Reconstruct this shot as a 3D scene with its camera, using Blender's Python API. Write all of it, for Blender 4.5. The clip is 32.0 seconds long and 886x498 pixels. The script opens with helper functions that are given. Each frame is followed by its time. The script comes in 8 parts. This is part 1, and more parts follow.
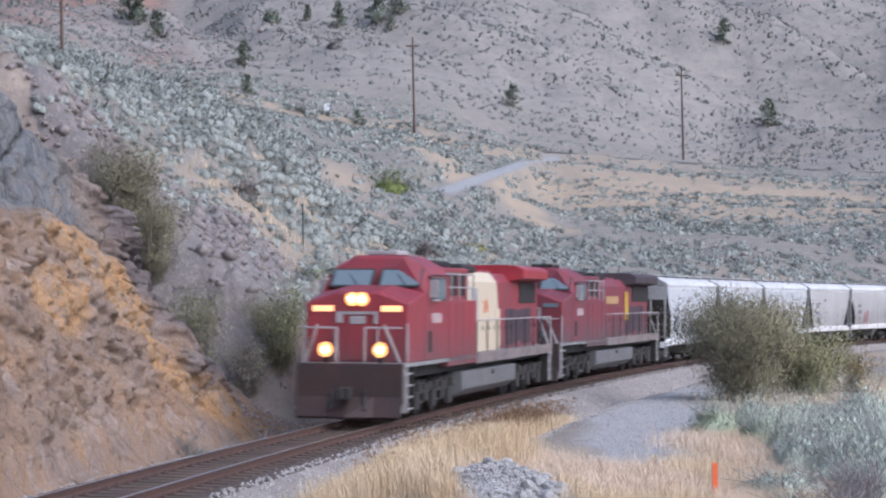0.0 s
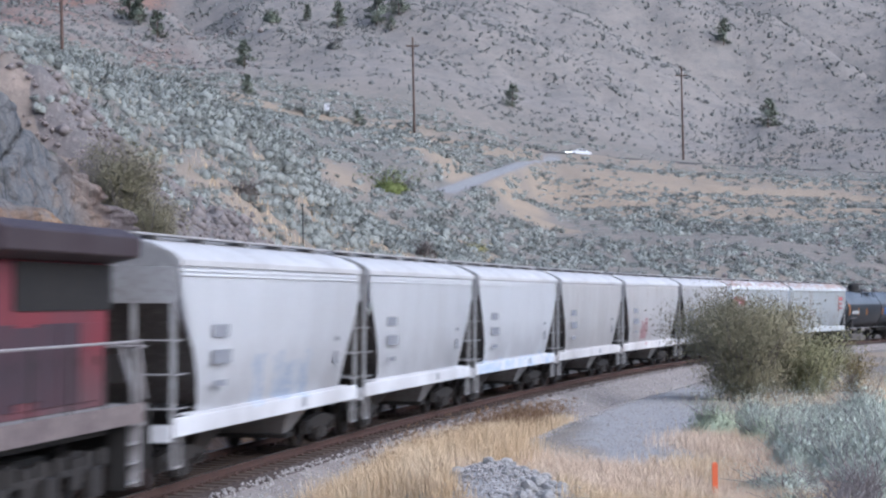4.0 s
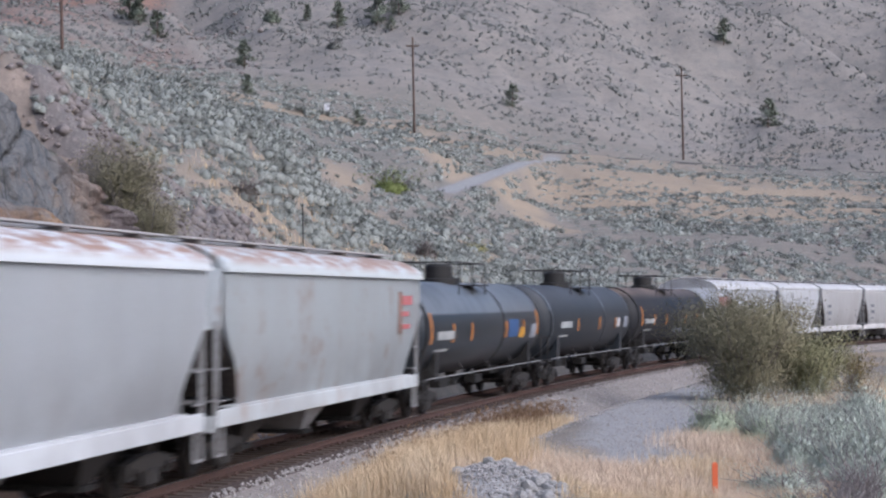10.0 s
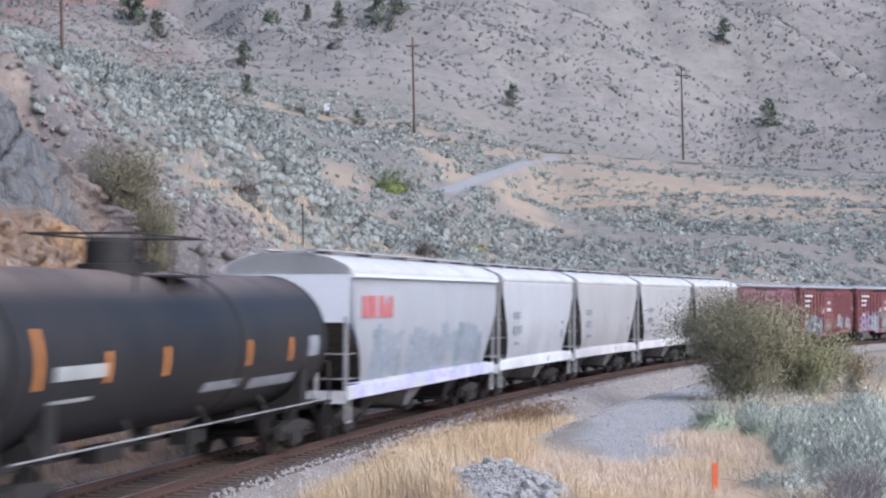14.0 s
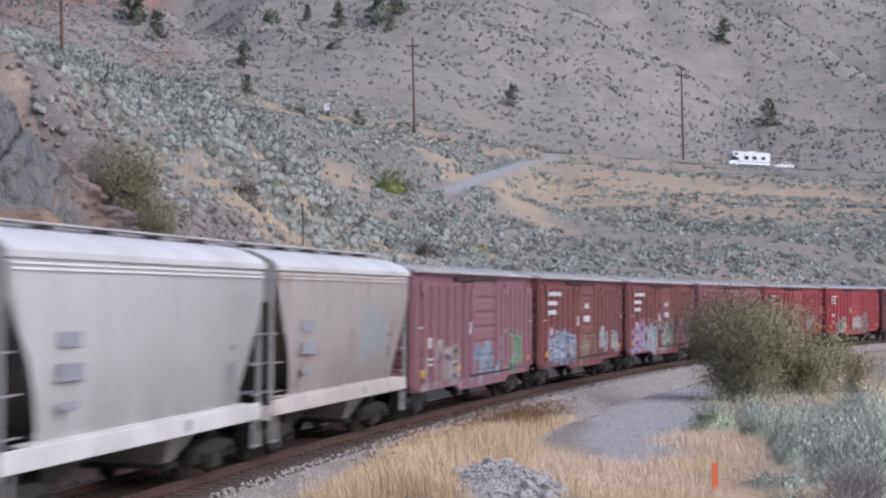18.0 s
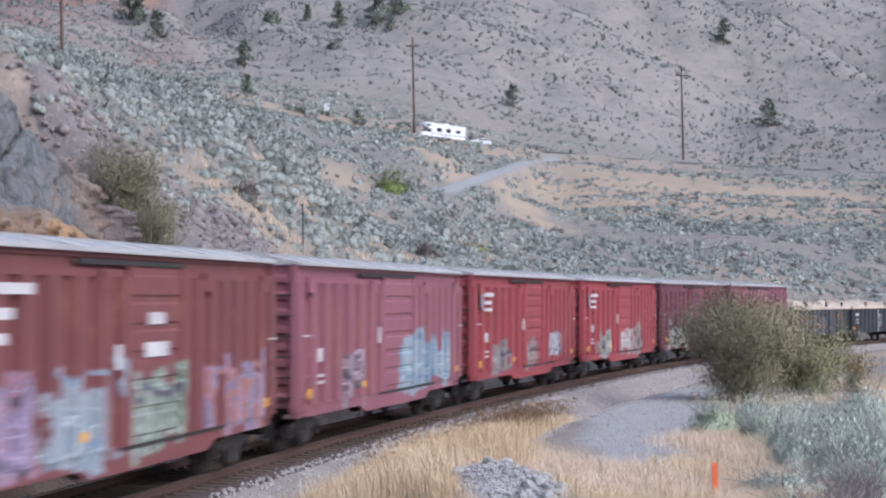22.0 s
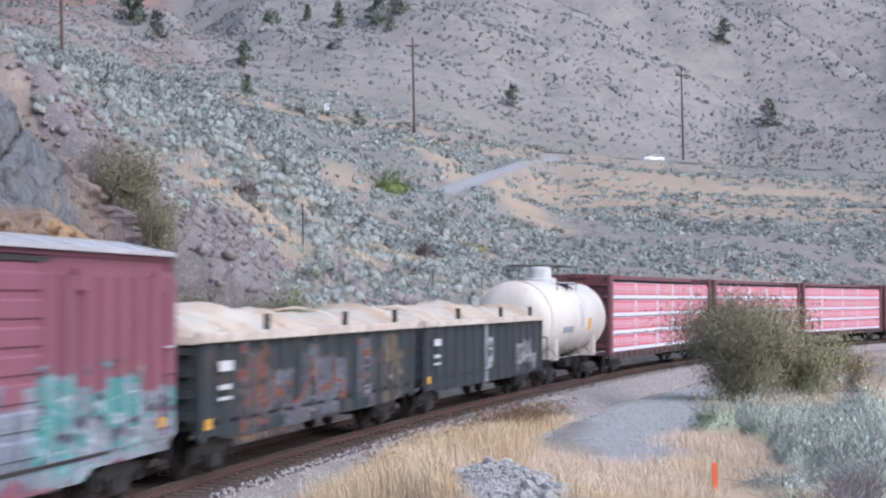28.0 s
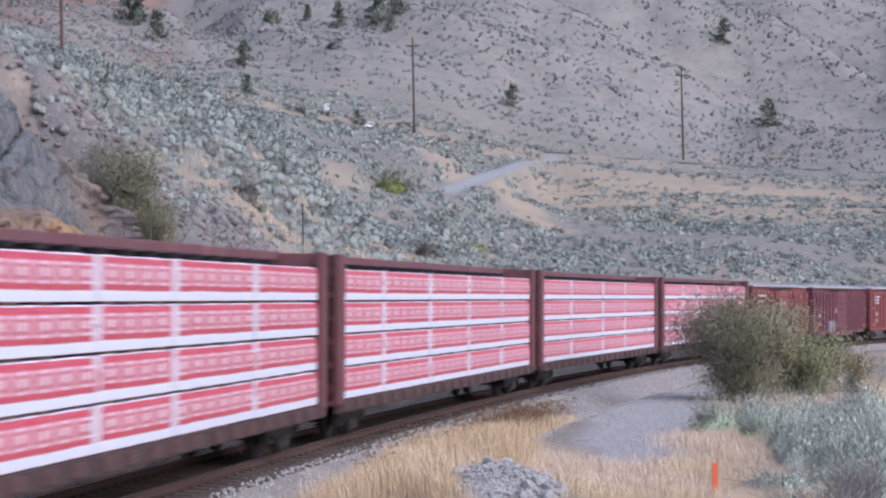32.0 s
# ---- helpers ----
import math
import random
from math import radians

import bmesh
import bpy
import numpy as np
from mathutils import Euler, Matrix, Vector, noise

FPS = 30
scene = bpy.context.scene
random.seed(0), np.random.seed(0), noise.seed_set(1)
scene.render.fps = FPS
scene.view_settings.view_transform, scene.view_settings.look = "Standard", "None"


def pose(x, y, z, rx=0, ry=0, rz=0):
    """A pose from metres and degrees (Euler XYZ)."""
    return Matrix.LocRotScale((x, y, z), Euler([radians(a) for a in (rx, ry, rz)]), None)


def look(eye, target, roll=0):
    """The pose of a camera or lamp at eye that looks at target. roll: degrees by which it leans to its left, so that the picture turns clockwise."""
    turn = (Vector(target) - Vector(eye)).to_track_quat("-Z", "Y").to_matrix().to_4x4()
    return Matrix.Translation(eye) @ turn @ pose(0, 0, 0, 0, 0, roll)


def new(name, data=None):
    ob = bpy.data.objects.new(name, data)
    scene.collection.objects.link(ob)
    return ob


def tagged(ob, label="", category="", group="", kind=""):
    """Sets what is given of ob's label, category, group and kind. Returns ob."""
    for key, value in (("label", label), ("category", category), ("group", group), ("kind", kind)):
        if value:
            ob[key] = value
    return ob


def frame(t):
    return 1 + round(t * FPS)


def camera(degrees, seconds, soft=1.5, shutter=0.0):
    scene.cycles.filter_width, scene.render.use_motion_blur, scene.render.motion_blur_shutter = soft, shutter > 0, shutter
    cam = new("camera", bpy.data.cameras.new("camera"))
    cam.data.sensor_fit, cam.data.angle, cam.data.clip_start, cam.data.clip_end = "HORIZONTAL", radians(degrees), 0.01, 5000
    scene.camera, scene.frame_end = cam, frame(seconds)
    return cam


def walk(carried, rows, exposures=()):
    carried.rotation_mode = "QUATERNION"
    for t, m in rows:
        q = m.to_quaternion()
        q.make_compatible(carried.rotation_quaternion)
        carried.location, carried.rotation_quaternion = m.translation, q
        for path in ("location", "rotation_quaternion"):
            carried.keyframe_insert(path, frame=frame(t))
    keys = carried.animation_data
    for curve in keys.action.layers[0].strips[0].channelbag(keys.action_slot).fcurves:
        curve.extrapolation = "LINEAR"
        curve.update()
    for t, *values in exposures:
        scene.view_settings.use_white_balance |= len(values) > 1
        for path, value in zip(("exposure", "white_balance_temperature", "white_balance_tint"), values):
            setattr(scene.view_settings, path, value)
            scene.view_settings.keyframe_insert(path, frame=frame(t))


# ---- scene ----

# camera on its tripod beside the line
cam = camera(27.18, 32.0, soft=2.2, shutter=0.9)
EYE = (0.0, 0.0, 3.498)
VIEW = look(EYE, (0.0, 100.0, 6.052), roll=0.21)
walk(cam, [(0.0, VIEW), (32.0, VIEW)], exposures=[(0.0, 0.2, 5470, 13.5), (1.0, 0.2, 5570, 15), (2.0, 0.17, 5270, 11), (6.0, -0.07, 5570, 13.5), (9.0, -0.12, 5670, 14), (10.5, -0.07, 5670, 14.5), (12.0, 0.24, 5670, 14.5), (14.0, 0.24, 5520, 13), (17.0, -0.1, 5770, 15.5), (19.0, -0.02, 5670, 14.5), (20.0, 0.12, 5520, 13), (22.0, 0.17, 5520, 13.5), (25.0, 0.22, 5470, 13), (28.0, 0.24, 5470, 13.5), (30.0, 0.14, 5420, 13.5), (32.0, 0.04, 5470, 16)])

# overcast daylight
SUN_ELEV, SUN_AZ = 36.0, 130.0
world = bpy.data.worlds.new("sky")
scene.world = world
world.use_nodes = True
wn = world.node_tree.nodes
sky = wn.new("ShaderNodeTexSky")
sky.sky_type = "NISHITA"
sky.sun_disc = False
sky.sun_elevation = radians(SUN_ELEV)
sky.sun_rotation = radians(SUN_AZ)
sky.air_density, sky.dust_density, sky.ozone_density = 1.0, 3.0, 1.0
wn["Background"].inputs["Strength"].default_value = 0.15
world.node_tree.links.new(sky.outputs["Color"], wn["Background"].inputs["Color"])
sun = new("sun", bpy.data.lights.new("sun", "SUN"))
sun.data.energy = 3.0
sun.data.angle = radians(85)
sun.data.color = (1.0, 0.96, 0.92)
sd = Vector((math.sin(radians(SUN_AZ)) * math.cos(radians(SUN_ELEV)), math.cos(radians(SUN_AZ)) * math.cos(radians(SUN_ELEV)), math.sin(radians(SUN_ELEV))))
sun.matrix_world = look(sd * 200, (0, 0, 0))


# ---- materials ----
def nodes_of(name):
    m = bpy.data.materials.new(name)
    m.use_nodes = True
    t = m.node_tree
    return m, t, t.nodes["Principled BSDF"]


def noise_node(t, scale, detail=4.0, rough=0.6, vec=None, stretch=None):
    n = t.nodes.new("ShaderNodeTexNoise")
    n.inputs["Scale"].default_value = scale
    n.inputs["Detail"].default_value = detail
    n.inputs["Roughness"].default_value = rough
    if vec is None:
        vec = t.nodes.new("ShaderNodeTexCoord").outputs["Object"]
    if stretch:
        mp = t.nodes.new("ShaderNodeMapping")
        mp.inputs["Scale"].default_value = stretch
        t.links.new(vec, mp.inputs["Vector"])
        vec = mp.outputs["Vector"]
    t.links.new(vec, n.inputs["Vector"])
    return n


def ramp_node(t, src, lo, hi, c0=(0, 0, 0, 1), c1=(1, 1, 1, 1)):
    r = t.nodes.new("ShaderNodeValToRGB")
    r.color_ramp.elements[0].position, r.color_ramp.elements[1].position = lo, hi
    r.color_ramp.elements[0].color, r.color_ramp.elements[1].color = c0, c1
    t.links.new(src, r.inputs["Fac"])
    return r.outputs["Color"]


def mix_node(t, fac, a, b, mode="MIX"):
    m = t.nodes.new("ShaderNodeMix")
    m.data_type, m.blend_type = "RGBA", mode
    for key, v in ((0, fac), (6, a), (7, b)):
        if isinstance(v, (int, float)):
            m.inputs[key].default_value = v
        elif isinstance(v, tuple):
            m.inputs[key].default_value = (*v[:3], 1)
        else:
            t.links.new(v, m.inputs[key])
    return m.outputs[2]


def math_node(t, op, a, b=0.0, clamp=False):
    m = t.nodes.new("ShaderNodeMath")
    m.operation, m.use_clamp = op, clamp
    for i, v in enumerate((a, b)):
        if isinstance(v, (int, float)):
            m.inputs[i].default_value = v
        else:
            t.links.new(v, m.inputs[i])
    return m.outputs[0]


def bump_node(t, bs, height, strength, dist):
    b = t.nodes.new("ShaderNodeBump")
    b.inputs["Strength"].default_value, b.inputs["Distance"].default_value = strength, dist
    t.links.new(height, b.inputs["Height"])
    t.links.new(b.outputs["Normal"], bs.inputs["Normal"])


def cracks(t, scale, stretch, width=0.035):
    """Thin open joints between uneven blocks: 1 in the joint."""
    v = t.nodes.new("ShaderNodeTexVoronoi")
    v.feature = "DISTANCE_TO_EDGE"
    v.inputs["Scale"].default_value = scale
    mp = t.nodes.new("ShaderNodeMapping")
    mp.inputs["Scale"].default_value = stretch
    mp.inputs["Rotation"].default_value = (0.25, 0.3, 0.4)
    tc = t.nodes.new("ShaderNodeTexCoord").outputs["Object"]
    nz = noise_node(t, 1.3, 4)
    wv = mix_node(t, 0.06, tc, nz.outputs["Color"], "ADD")
    t.links.new(wv, mp.inputs["Vector"])
    t.links.new(mp.outputs["Vector"], v.inputs["Vector"])
    return ramp_node(t, v.outputs["Distance"], 0.0, width, (1, 1, 1, 1), (0, 0, 0, 1))


def soft_mat(name, c1, c2, c3=None, big=0.6, fine=14.0, rough=0.9, bump=0.4, dist=0.03, metal=0.0, spread=0.0, island=0.0):
    """Two tones in large patches, a third in fine grain, and relief; spread and island vary it by object and by piece."""
    m, t, bs = nodes_of(name)
    n1 = noise_node(t, big, 3)
    n2 = noise_node(t, fine, 5, 0.7)
    col = mix_node(t, ramp_node(t, n1.outputs["Fac"], 0.35, 0.65), c1, c2)
    if c3:
        col = mix_node(t, ramp_node(t, n2.outputs["Fac"], 0.5, 0.72), col, c3)
    if spread:
        oi = t.nodes.new("ShaderNodeObjectInfo")
        col = mix_node(t, math_node(t, "MULTIPLY", oi.outputs["Random"], spread), col, tuple(0.45 * a for a in c1))
    if island:
        ge = t.nodes.new("ShaderNodeNewGeometry")
        col = mix_node(t, math_node(t, "MULTIPLY", ge.outputs["Random Per Island"], island), col, c3 or tuple(1.6 * a for a in c2))
    t.links.new(col, bs.inputs["Base Color"])
    bs.inputs["Roughness"].default_value = rough
    bs.inputs["Metallic"].default_value = metal
    if bump:
        bump_node(t, bs, n2.outputs["Fac"], bump, dist)
    return m


def leaf_mat(name, c1, c2, rough=0.8, shade_mottle=0.3, grain=7.0):
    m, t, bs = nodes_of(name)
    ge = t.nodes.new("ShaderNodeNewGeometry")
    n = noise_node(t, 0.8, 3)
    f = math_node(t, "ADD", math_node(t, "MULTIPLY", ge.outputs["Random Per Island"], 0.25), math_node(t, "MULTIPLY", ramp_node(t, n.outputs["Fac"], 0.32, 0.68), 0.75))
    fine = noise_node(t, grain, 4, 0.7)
    # dark noise multiplied into the colour stands for shade in gaps between leaves
    col = mix_node(t, shade_mottle, mix_node(t, f, c1, c2), ramp_node(t, fine.outputs["Fac"], 0.32, 0.58, (0.4, 0.35, 0.35, 1), (1, 1, 1, 1)), "MULTIPLY")
    t.links.new(col, bs.inputs["Base Color"])
    bs.inputs["Roughness"].default_value = rough
    bs.inputs["Specular IOR Level"].default_value = 0.1
    bump_node(t, bs, fine.outputs["Fac"], 0.8, 0.7 / grain)
    # thin leaves let some light through
    tr, mx, out = t.nodes.new("ShaderNodeBsdfTranslucent"), t.nodes.new("ShaderNodeMixShader"), t.nodes["Material Output"]
    t.links.new(col, tr.inputs["Color"])
    mx.inputs[0].default_value = 0.1
    t.links.new(bs.outputs[0], mx.inputs[1])
    t.links.new(tr.outputs[0], mx.inputs[2])
    t.links.new(mx.outputs[0], out.inputs["Surface"])
    return m


def plain(name, c, rough=0.6, metal=0.0, grain=0.25, scale=6.0):
    d = tuple(a * (1 - grain) for a in c)
    return soft_mat(name, c, d, None, big=scale * 0.3, fine=scale * 6, rough=rough, bump=0.08, dist=0.01, metal=metal)


M_BALLAST = soft_mat("ballast", (0.30, 0.265, 0.24), (0.23, 0.20, 0.18), (0.46, 0.42, 0.395), big=0.8, fine=22, bump=0.9, dist=0.04)
M_STONE = soft_mat("crushed_stone", (0.36, 0.335, 0.32), (0.25, 0.225, 0.21), (0.54, 0.51, 0.49), big=1.5, fine=30, bump=0.4, dist=0.01, island=0.6)
M_TIE = soft_mat("tie_timber", (0.11, 0.08, 0.065), (0.16, 0.115, 0.09), (0.07, 0.05, 0.04), big=2, fine=25, bump=0.5, dist=0.01, spread=0.6)
M_RUST = soft_mat("rusty_steel", (0.085, 0.045, 0.034), (0.065, 0.038, 0.032), (0.12, 0.065, 0.045), big=3, fine=30, rough=0.8, bump=0.2, dist=0.005)
M_RAILTOP = plain("worn_rail", (0.62, 0.58, 0.55), 0.28, 0.9, 0.15)
M_BLACK = soft_mat("grimy_black", (0.012, 0.011, 0.0105), (0.02, 0.018, 0.016), (0.032, 0.027, 0.024), big=1.2, fine=12, rough=0.75, bump=0.15, dist=0.01)
M_STEEL = soft_mat("grimy_steel", (0.024, 0.021, 0.02), (0.034, 0.03, 0.027), (0.05, 0.043, 0.038), big=1.5, fine=14, rough=0.65, bump=0.12, dist=0.01)
M_WHEEL = soft_mat("wheel_steel", (0.022, 0.019, 0.017), (0.034, 0.028, 0.025), None, big=4, fine=20, rough=0.5, bump=0.1, dist=0.005, metal=0.5)
M_POLE = soft_mat("weathered_pole", (0.085, 0.055, 0.045), (0.13, 0.085, 0.065), None, big=1.5, fine=12, rough=0.9, bump=0.3, dist=0.01)


# ---- mesh helpers ----
def finish(name, bm, mat, bevel=0.0, smooth_faces=False):
    bmesh.ops.recalc_face_normals(bm, faces=bm.faces)
    if bevel:
        bmesh.ops.bevel(bm, geom=[e for e in bm.edges if e.is_manifold and e.calc_face_angle(0) > 0.6], offset=bevel, segments=1, affect="EDGES")
    me = bpy.data.meshes.new(name)
    if smooth_faces:
        for f in bm.faces:
            f.smooth = True
    bm.to_mesh(me)
    bm.free()
    me.materials.append(mat)
    if smooth_faces:
        me.set_sharp_from_angle(angle=radians(40))
    return me


def part(name, bm, mat, parent, label="", bevel=0.0, smooth_faces=False):
    ob = new(name, finish(name, bm, mat, bevel, smooth_faces))
    ob.parent = parent
    return tagged(ob, label)


def again(name, mesh, parent, loc=(0, 0, 0), rot=(0, 0, 0), label=""):
    """One more part on a mesh that exists."""
    ob = new(name, mesh)
    ob.parent = parent
    ob.location, ob.rotation_euler = loc, [radians(a) for a in rot]
    return tagged(ob, label)


def thing(name, label, category, group=""):
    return tagged(new(name), label, category, group)


def box(bm, x0, x1, y0, y1, z0, z1):
    v = [bm.verts.new((x, y, z)) for z in (z0, z1) for x, y in ((x0, y0), (x1, y0), (x1, y1), (x0, y1))]
    for f in ((0, 1, 2, 3), (4, 5, 6, 7), (0, 1, 5, 4), (1, 2, 6, 5), (2, 3, 7, 6), (3, 0, 4, 7)):
        bm.faces.new([v[i] for i in f])
    return bm


def boxes(*rows):
    bm = bmesh.new()
    for r in rows:
        box(bm, *r)
    return bm


def loft(bm, sections, caps=True, closed=True):
    rings = [[bm.verts.new(p) for p in sec] for sec in sections]
    n = len(rings[0])
    for a, b in zip(rings, rings[1:]):
        for i in range(n if closed else n - 1):
            bm.faces.new((a[i], a[(i + 1) % n], b[(i + 1) % n], b[i]))
    if caps:
        bm.faces.new(rings[0])
        bm.faces.new(rings[-1])
    return bm


def prism_x(bm, prof, x0, x1):
    return loft(bm, [[(x, y, z) for y, z in prof] for x in (x0, x1)])


def prism_y(bm, prof, y0, y1):
    return loft(bm, [[(x, y, z) for x, z in prof] for y in (y0, y1)])


def tube(bm, p, q, r, n=8, r2=None):
    p, q = Vector(p), Vector(q)
    d = (q - p).normalized()
    u = d.orthogonal().normalized()
    w = d.cross(u)
    rings = []
    for c, rad in ((p, r), (q, r if r2 is None else r2)):
        rings.append([c + (u * math.cos(a) + w * math.sin(a)) * rad for a in (2 * math.pi * i / n for i in range(n))])
    return loft(bm, rings)


def lathe_x(bm, prof, n=24, y=0.0, z=0.0):
    """Turns (x, radius) about the x axis."""
    return loft(bm, [[(x, y + r * math.sin(2 * math.pi * i / n), z + r * math.cos(2 * math.pi * i / n)) for i in range(n)] for x, r in prof])


def lathe_y(bm, prof, n=20):
    return loft(bm, [[(r * math.sin(2 * math.pi * i / n), y, r * math.cos(2 * math.pi * i / n)) for i in range(n)] for y, r in prof])


def lathe_z(bm, prof, n=16, x=0.0, y=0.0):
    return loft(bm, [[(x + r * math.cos(2 * math.pi * i / n), y + r * math.sin(2 * math.pi * i / n), z) for i in range(n)] for z, r in prof])


# ---- paint of rolling stock: base, grime streaks, rust, and sprayed patches ----
def window_fac(t, src, a, b, soft):
    m1, m2 = t.nodes.new("ShaderNodeMapRange"), t.nodes.new("ShaderNodeMapRange")
    for m, lo, hi in ((m1, a - soft, a + soft), (m2, b + soft, b - soft)):
        m.interpolation_type = "SMOOTHSTEP"
        m.inputs["From Min"].default_value, m.inputs["From Max"].default_value = lo, hi
        t.links.new(src, m.inputs["Value"])
    return math_node(t, "MULTIPLY", m1.outputs[0], m2.outputs[0])


def car_paint(name, base, grime=(0.2, 0.17, 0.14), dirt=0.5, rust=0.0, sprays=(), rough=0.55, low=0.0, roof_rust=0.0, seed=0.0):
    """sprays: (x0, x1, z0, z1, three colours). low: dust that the wheels throw up. roof_rust: rust above the eaves."""
    m, t, bs = nodes_of(name)
    tc = t.nodes.new("ShaderNodeTexCoord").outputs["Object"]
    mp = t.nodes.new("ShaderNodeMapping")
    mp.inputs["Location"].default_value = (seed * 17.3, seed * 5.1, seed * 3.7)
    t.links.new(tc, mp.inputs["Vector"])
    vec = mp.outputs["Vector"]
    sep = t.nodes.new("ShaderNodeSeparateXYZ")
    t.links.new(tc, sep.inputs[0])
    streak = noise_node(t, 0.8, 5, 0.6, vec, (1.0, 1.0, 0.22))
    patch = noise_node(t, 0.55, 4, 0.6, vec)
    fine = noise_node(t, 11.0, 5, 0.7, vec)
    col = mix_node(t, math_node(t, "MULTIPLY", ramp_node(t, patch.outputs["Fac"], 0.3, 0.7), 0.35), base, tuple(a * 0.82 for a in base))
    col = mix_node(t, math_node(t, "MULTIPLY", ramp_node(t, streak.outputs["Fac"], 0.42, 0.85), dirt * 0.8), col, grime)
    if low:
        z = t.nodes.new("ShaderNodeMapRange")
        z.inputs["From Min"].default_value, z.inputs["From Max"].default_value = 2.7, 1.0
        t.links.new(sep.outputs["Z"], z.inputs["Value"])
        f = math_node(t, "MULTIPLY", z.outputs[0], math_node(t, "MULTIPLY", ramp_node(t, patch.outputs["Fac"], 0.25, 0.6), low))
        col = mix_node(t, math_node(t, "MINIMUM", f, 0.9), col, (0.17, 0.145, 0.14) if base[1] > 0.4 else (0.105, 0.078, 0.082))
    if rust:
        f = math_node(t, "MULTIPLY", ramp_node(t, noise_node(t, 1.3, 5, 0.7, vec, (1, 1, 0.6)).outputs["Fac"], 0.56, 0.66), rust)
        col = mix_node(t, f, col, (0.34, 0.17, 0.085))
    if roof_rust:
        f = math_node(t, "MULTIPLY", window_fac(t, sep.outputs["Z"], 4.12, 6.0, 0.12), ramp_node(t, noise_node(t, 0.9, 5, 0.7, vec, (1, 3, 1)).outputs["Fac"], 0.42, 0.56))
        col = mix_node(t, math_node(t, "MULTIPLY", f, roof_rust), col, (0.36, 0.19, 0.11))
    wob = noise_node(t, 1.7, 3, 0.6, vec)
    wx = math_node(t, "ADD", sep.outputs["X"], math_node(t, "MULTIPLY", math_node(t, "SUBTRACT", wob.outputs["Fac"], 0.5), 0.9))
    wz = math_node(t, "ADD", sep.outputs["Z"], math_node(t, "MULTIPLY", math_node(t, "SUBTRACT", wob.outputs["Color"], 0.5), 0.5))
    for i, (x0, x1, z0, z1, ca, cb, cc) in enumerate(sprays):
        # bubble letters: one cell a letter, each of its own height, fill and outline
        cv = t.nodes.new("ShaderNodeCombineXYZ")
        t.links.new(math_node(t, "MULTIPLY", math_node(t, "ADD", wx, 40.0 + 3.7 * i + seed), 1.45), cv.inputs[0])
        t.links.new(math_node(t, "MULTIPLY", math_node(t, "ADD", wz, 0.31 * i + seed), 0.75), cv.inputs[1])
        cell, rim = t.nodes.new("ShaderNodeTexVoronoi"), t.nodes.new("ShaderNodeTexVoronoi")
        rim.feature = "DISTANCE_TO_EDGE"
        for v in (cell, rim):
            v.voronoi_dimensions = "2D"
            v.inputs["Scale"].default_value, v.inputs["Randomness"].default_value = 1.0, 0.85
            t.links.new(cv.outputs[0], v.inputs["Vector"])
        rgb = t.nodes.new("ShaderNodeSeparateColor")
        t.links.new(cell.outputs["Color"], rgb.inputs[0])
        swirl = noise_node(t, 2.2, 2, 0.5, vec, (1.5, 0.2, 1.0))
        swirl.inputs["Distortion"].default_value = 1.2
        art = mix_node(t, ramp_node(t, math_node(t, "ADD", swirl.outputs["Fac"], math_node(t, "MULTIPLY", rgb.outputs[0], 0.3)), 0.60, 0.66), ca, cb)
        art = mix_node(t, window_fac(t, swirl.outputs["Fac"], 0.44, 0.475, 0.01), art, tuple(min(0.8, 1.5 * q + 0.1) for q in cb))
        art = mix_node(t, ramp_node(t, rim.outputs["Distance"], 0.03, 0.07, (1, 1, 1, 1), (0, 0, 0, 1)), art, cc)
        art = mix_node(t, 0.0 if base[1] > 0.4 else 1.0, art, (0.72, 0.72, 0.75), "MULTIPLY")
        lift = math_node(t, "MULTIPLY", rgb.outputs[1], 0.5 * (z1 - z0))
        f = math_node(t, "MULTIPLY", window_fac(t, wx, x0, x1, 0.05), window_fac(t, math_node(t, "ADD", wz, lift), z0 + 0.1, z1 + 0.25 * (z1 - z0), 0.04))
        f = math_node(t, "MULTIPLY", f, ramp_node(t, rgb.outputs[2], 0.10, 0.14))
        f = math_node(t, "MULTIPLY", f, ramp_node(t, fine.outputs["Fac"], 0.25, 0.45, (0.4, 0.4, 0.4, 1), (0.95, 0.95, 0.95, 1)))
        col = mix_node(t, f, col, art)
    col = mix_node(t, 0.15, col, ramp_node(t, fine.outputs["Fac"], 0.25, 0.75, (0.45, 0.45, 0.45, 1), (1, 1, 1, 1)), "MULTIPLY")
    t.links.new(col, bs.inputs["Base Color"])
    bs.inputs["Roughness"].default_value = rough
    bump_node(t, bs, math_node(t, "ADD", fine.outputs["Fac"], patch.outputs["Fac"]), 0.12, 0.02)
    return m


def glow(name, c, strength):
    m, t, bs = nodes_of(name)
    bs.inputs["Base Color"].default_value = (*c, 1)
    bs.inputs["Emission Color"].default_value = (*c, 1)
    bs.inputs["Emission Strength"].default_value = strength
    return m


# ---- running gear ----
WHEELS = []


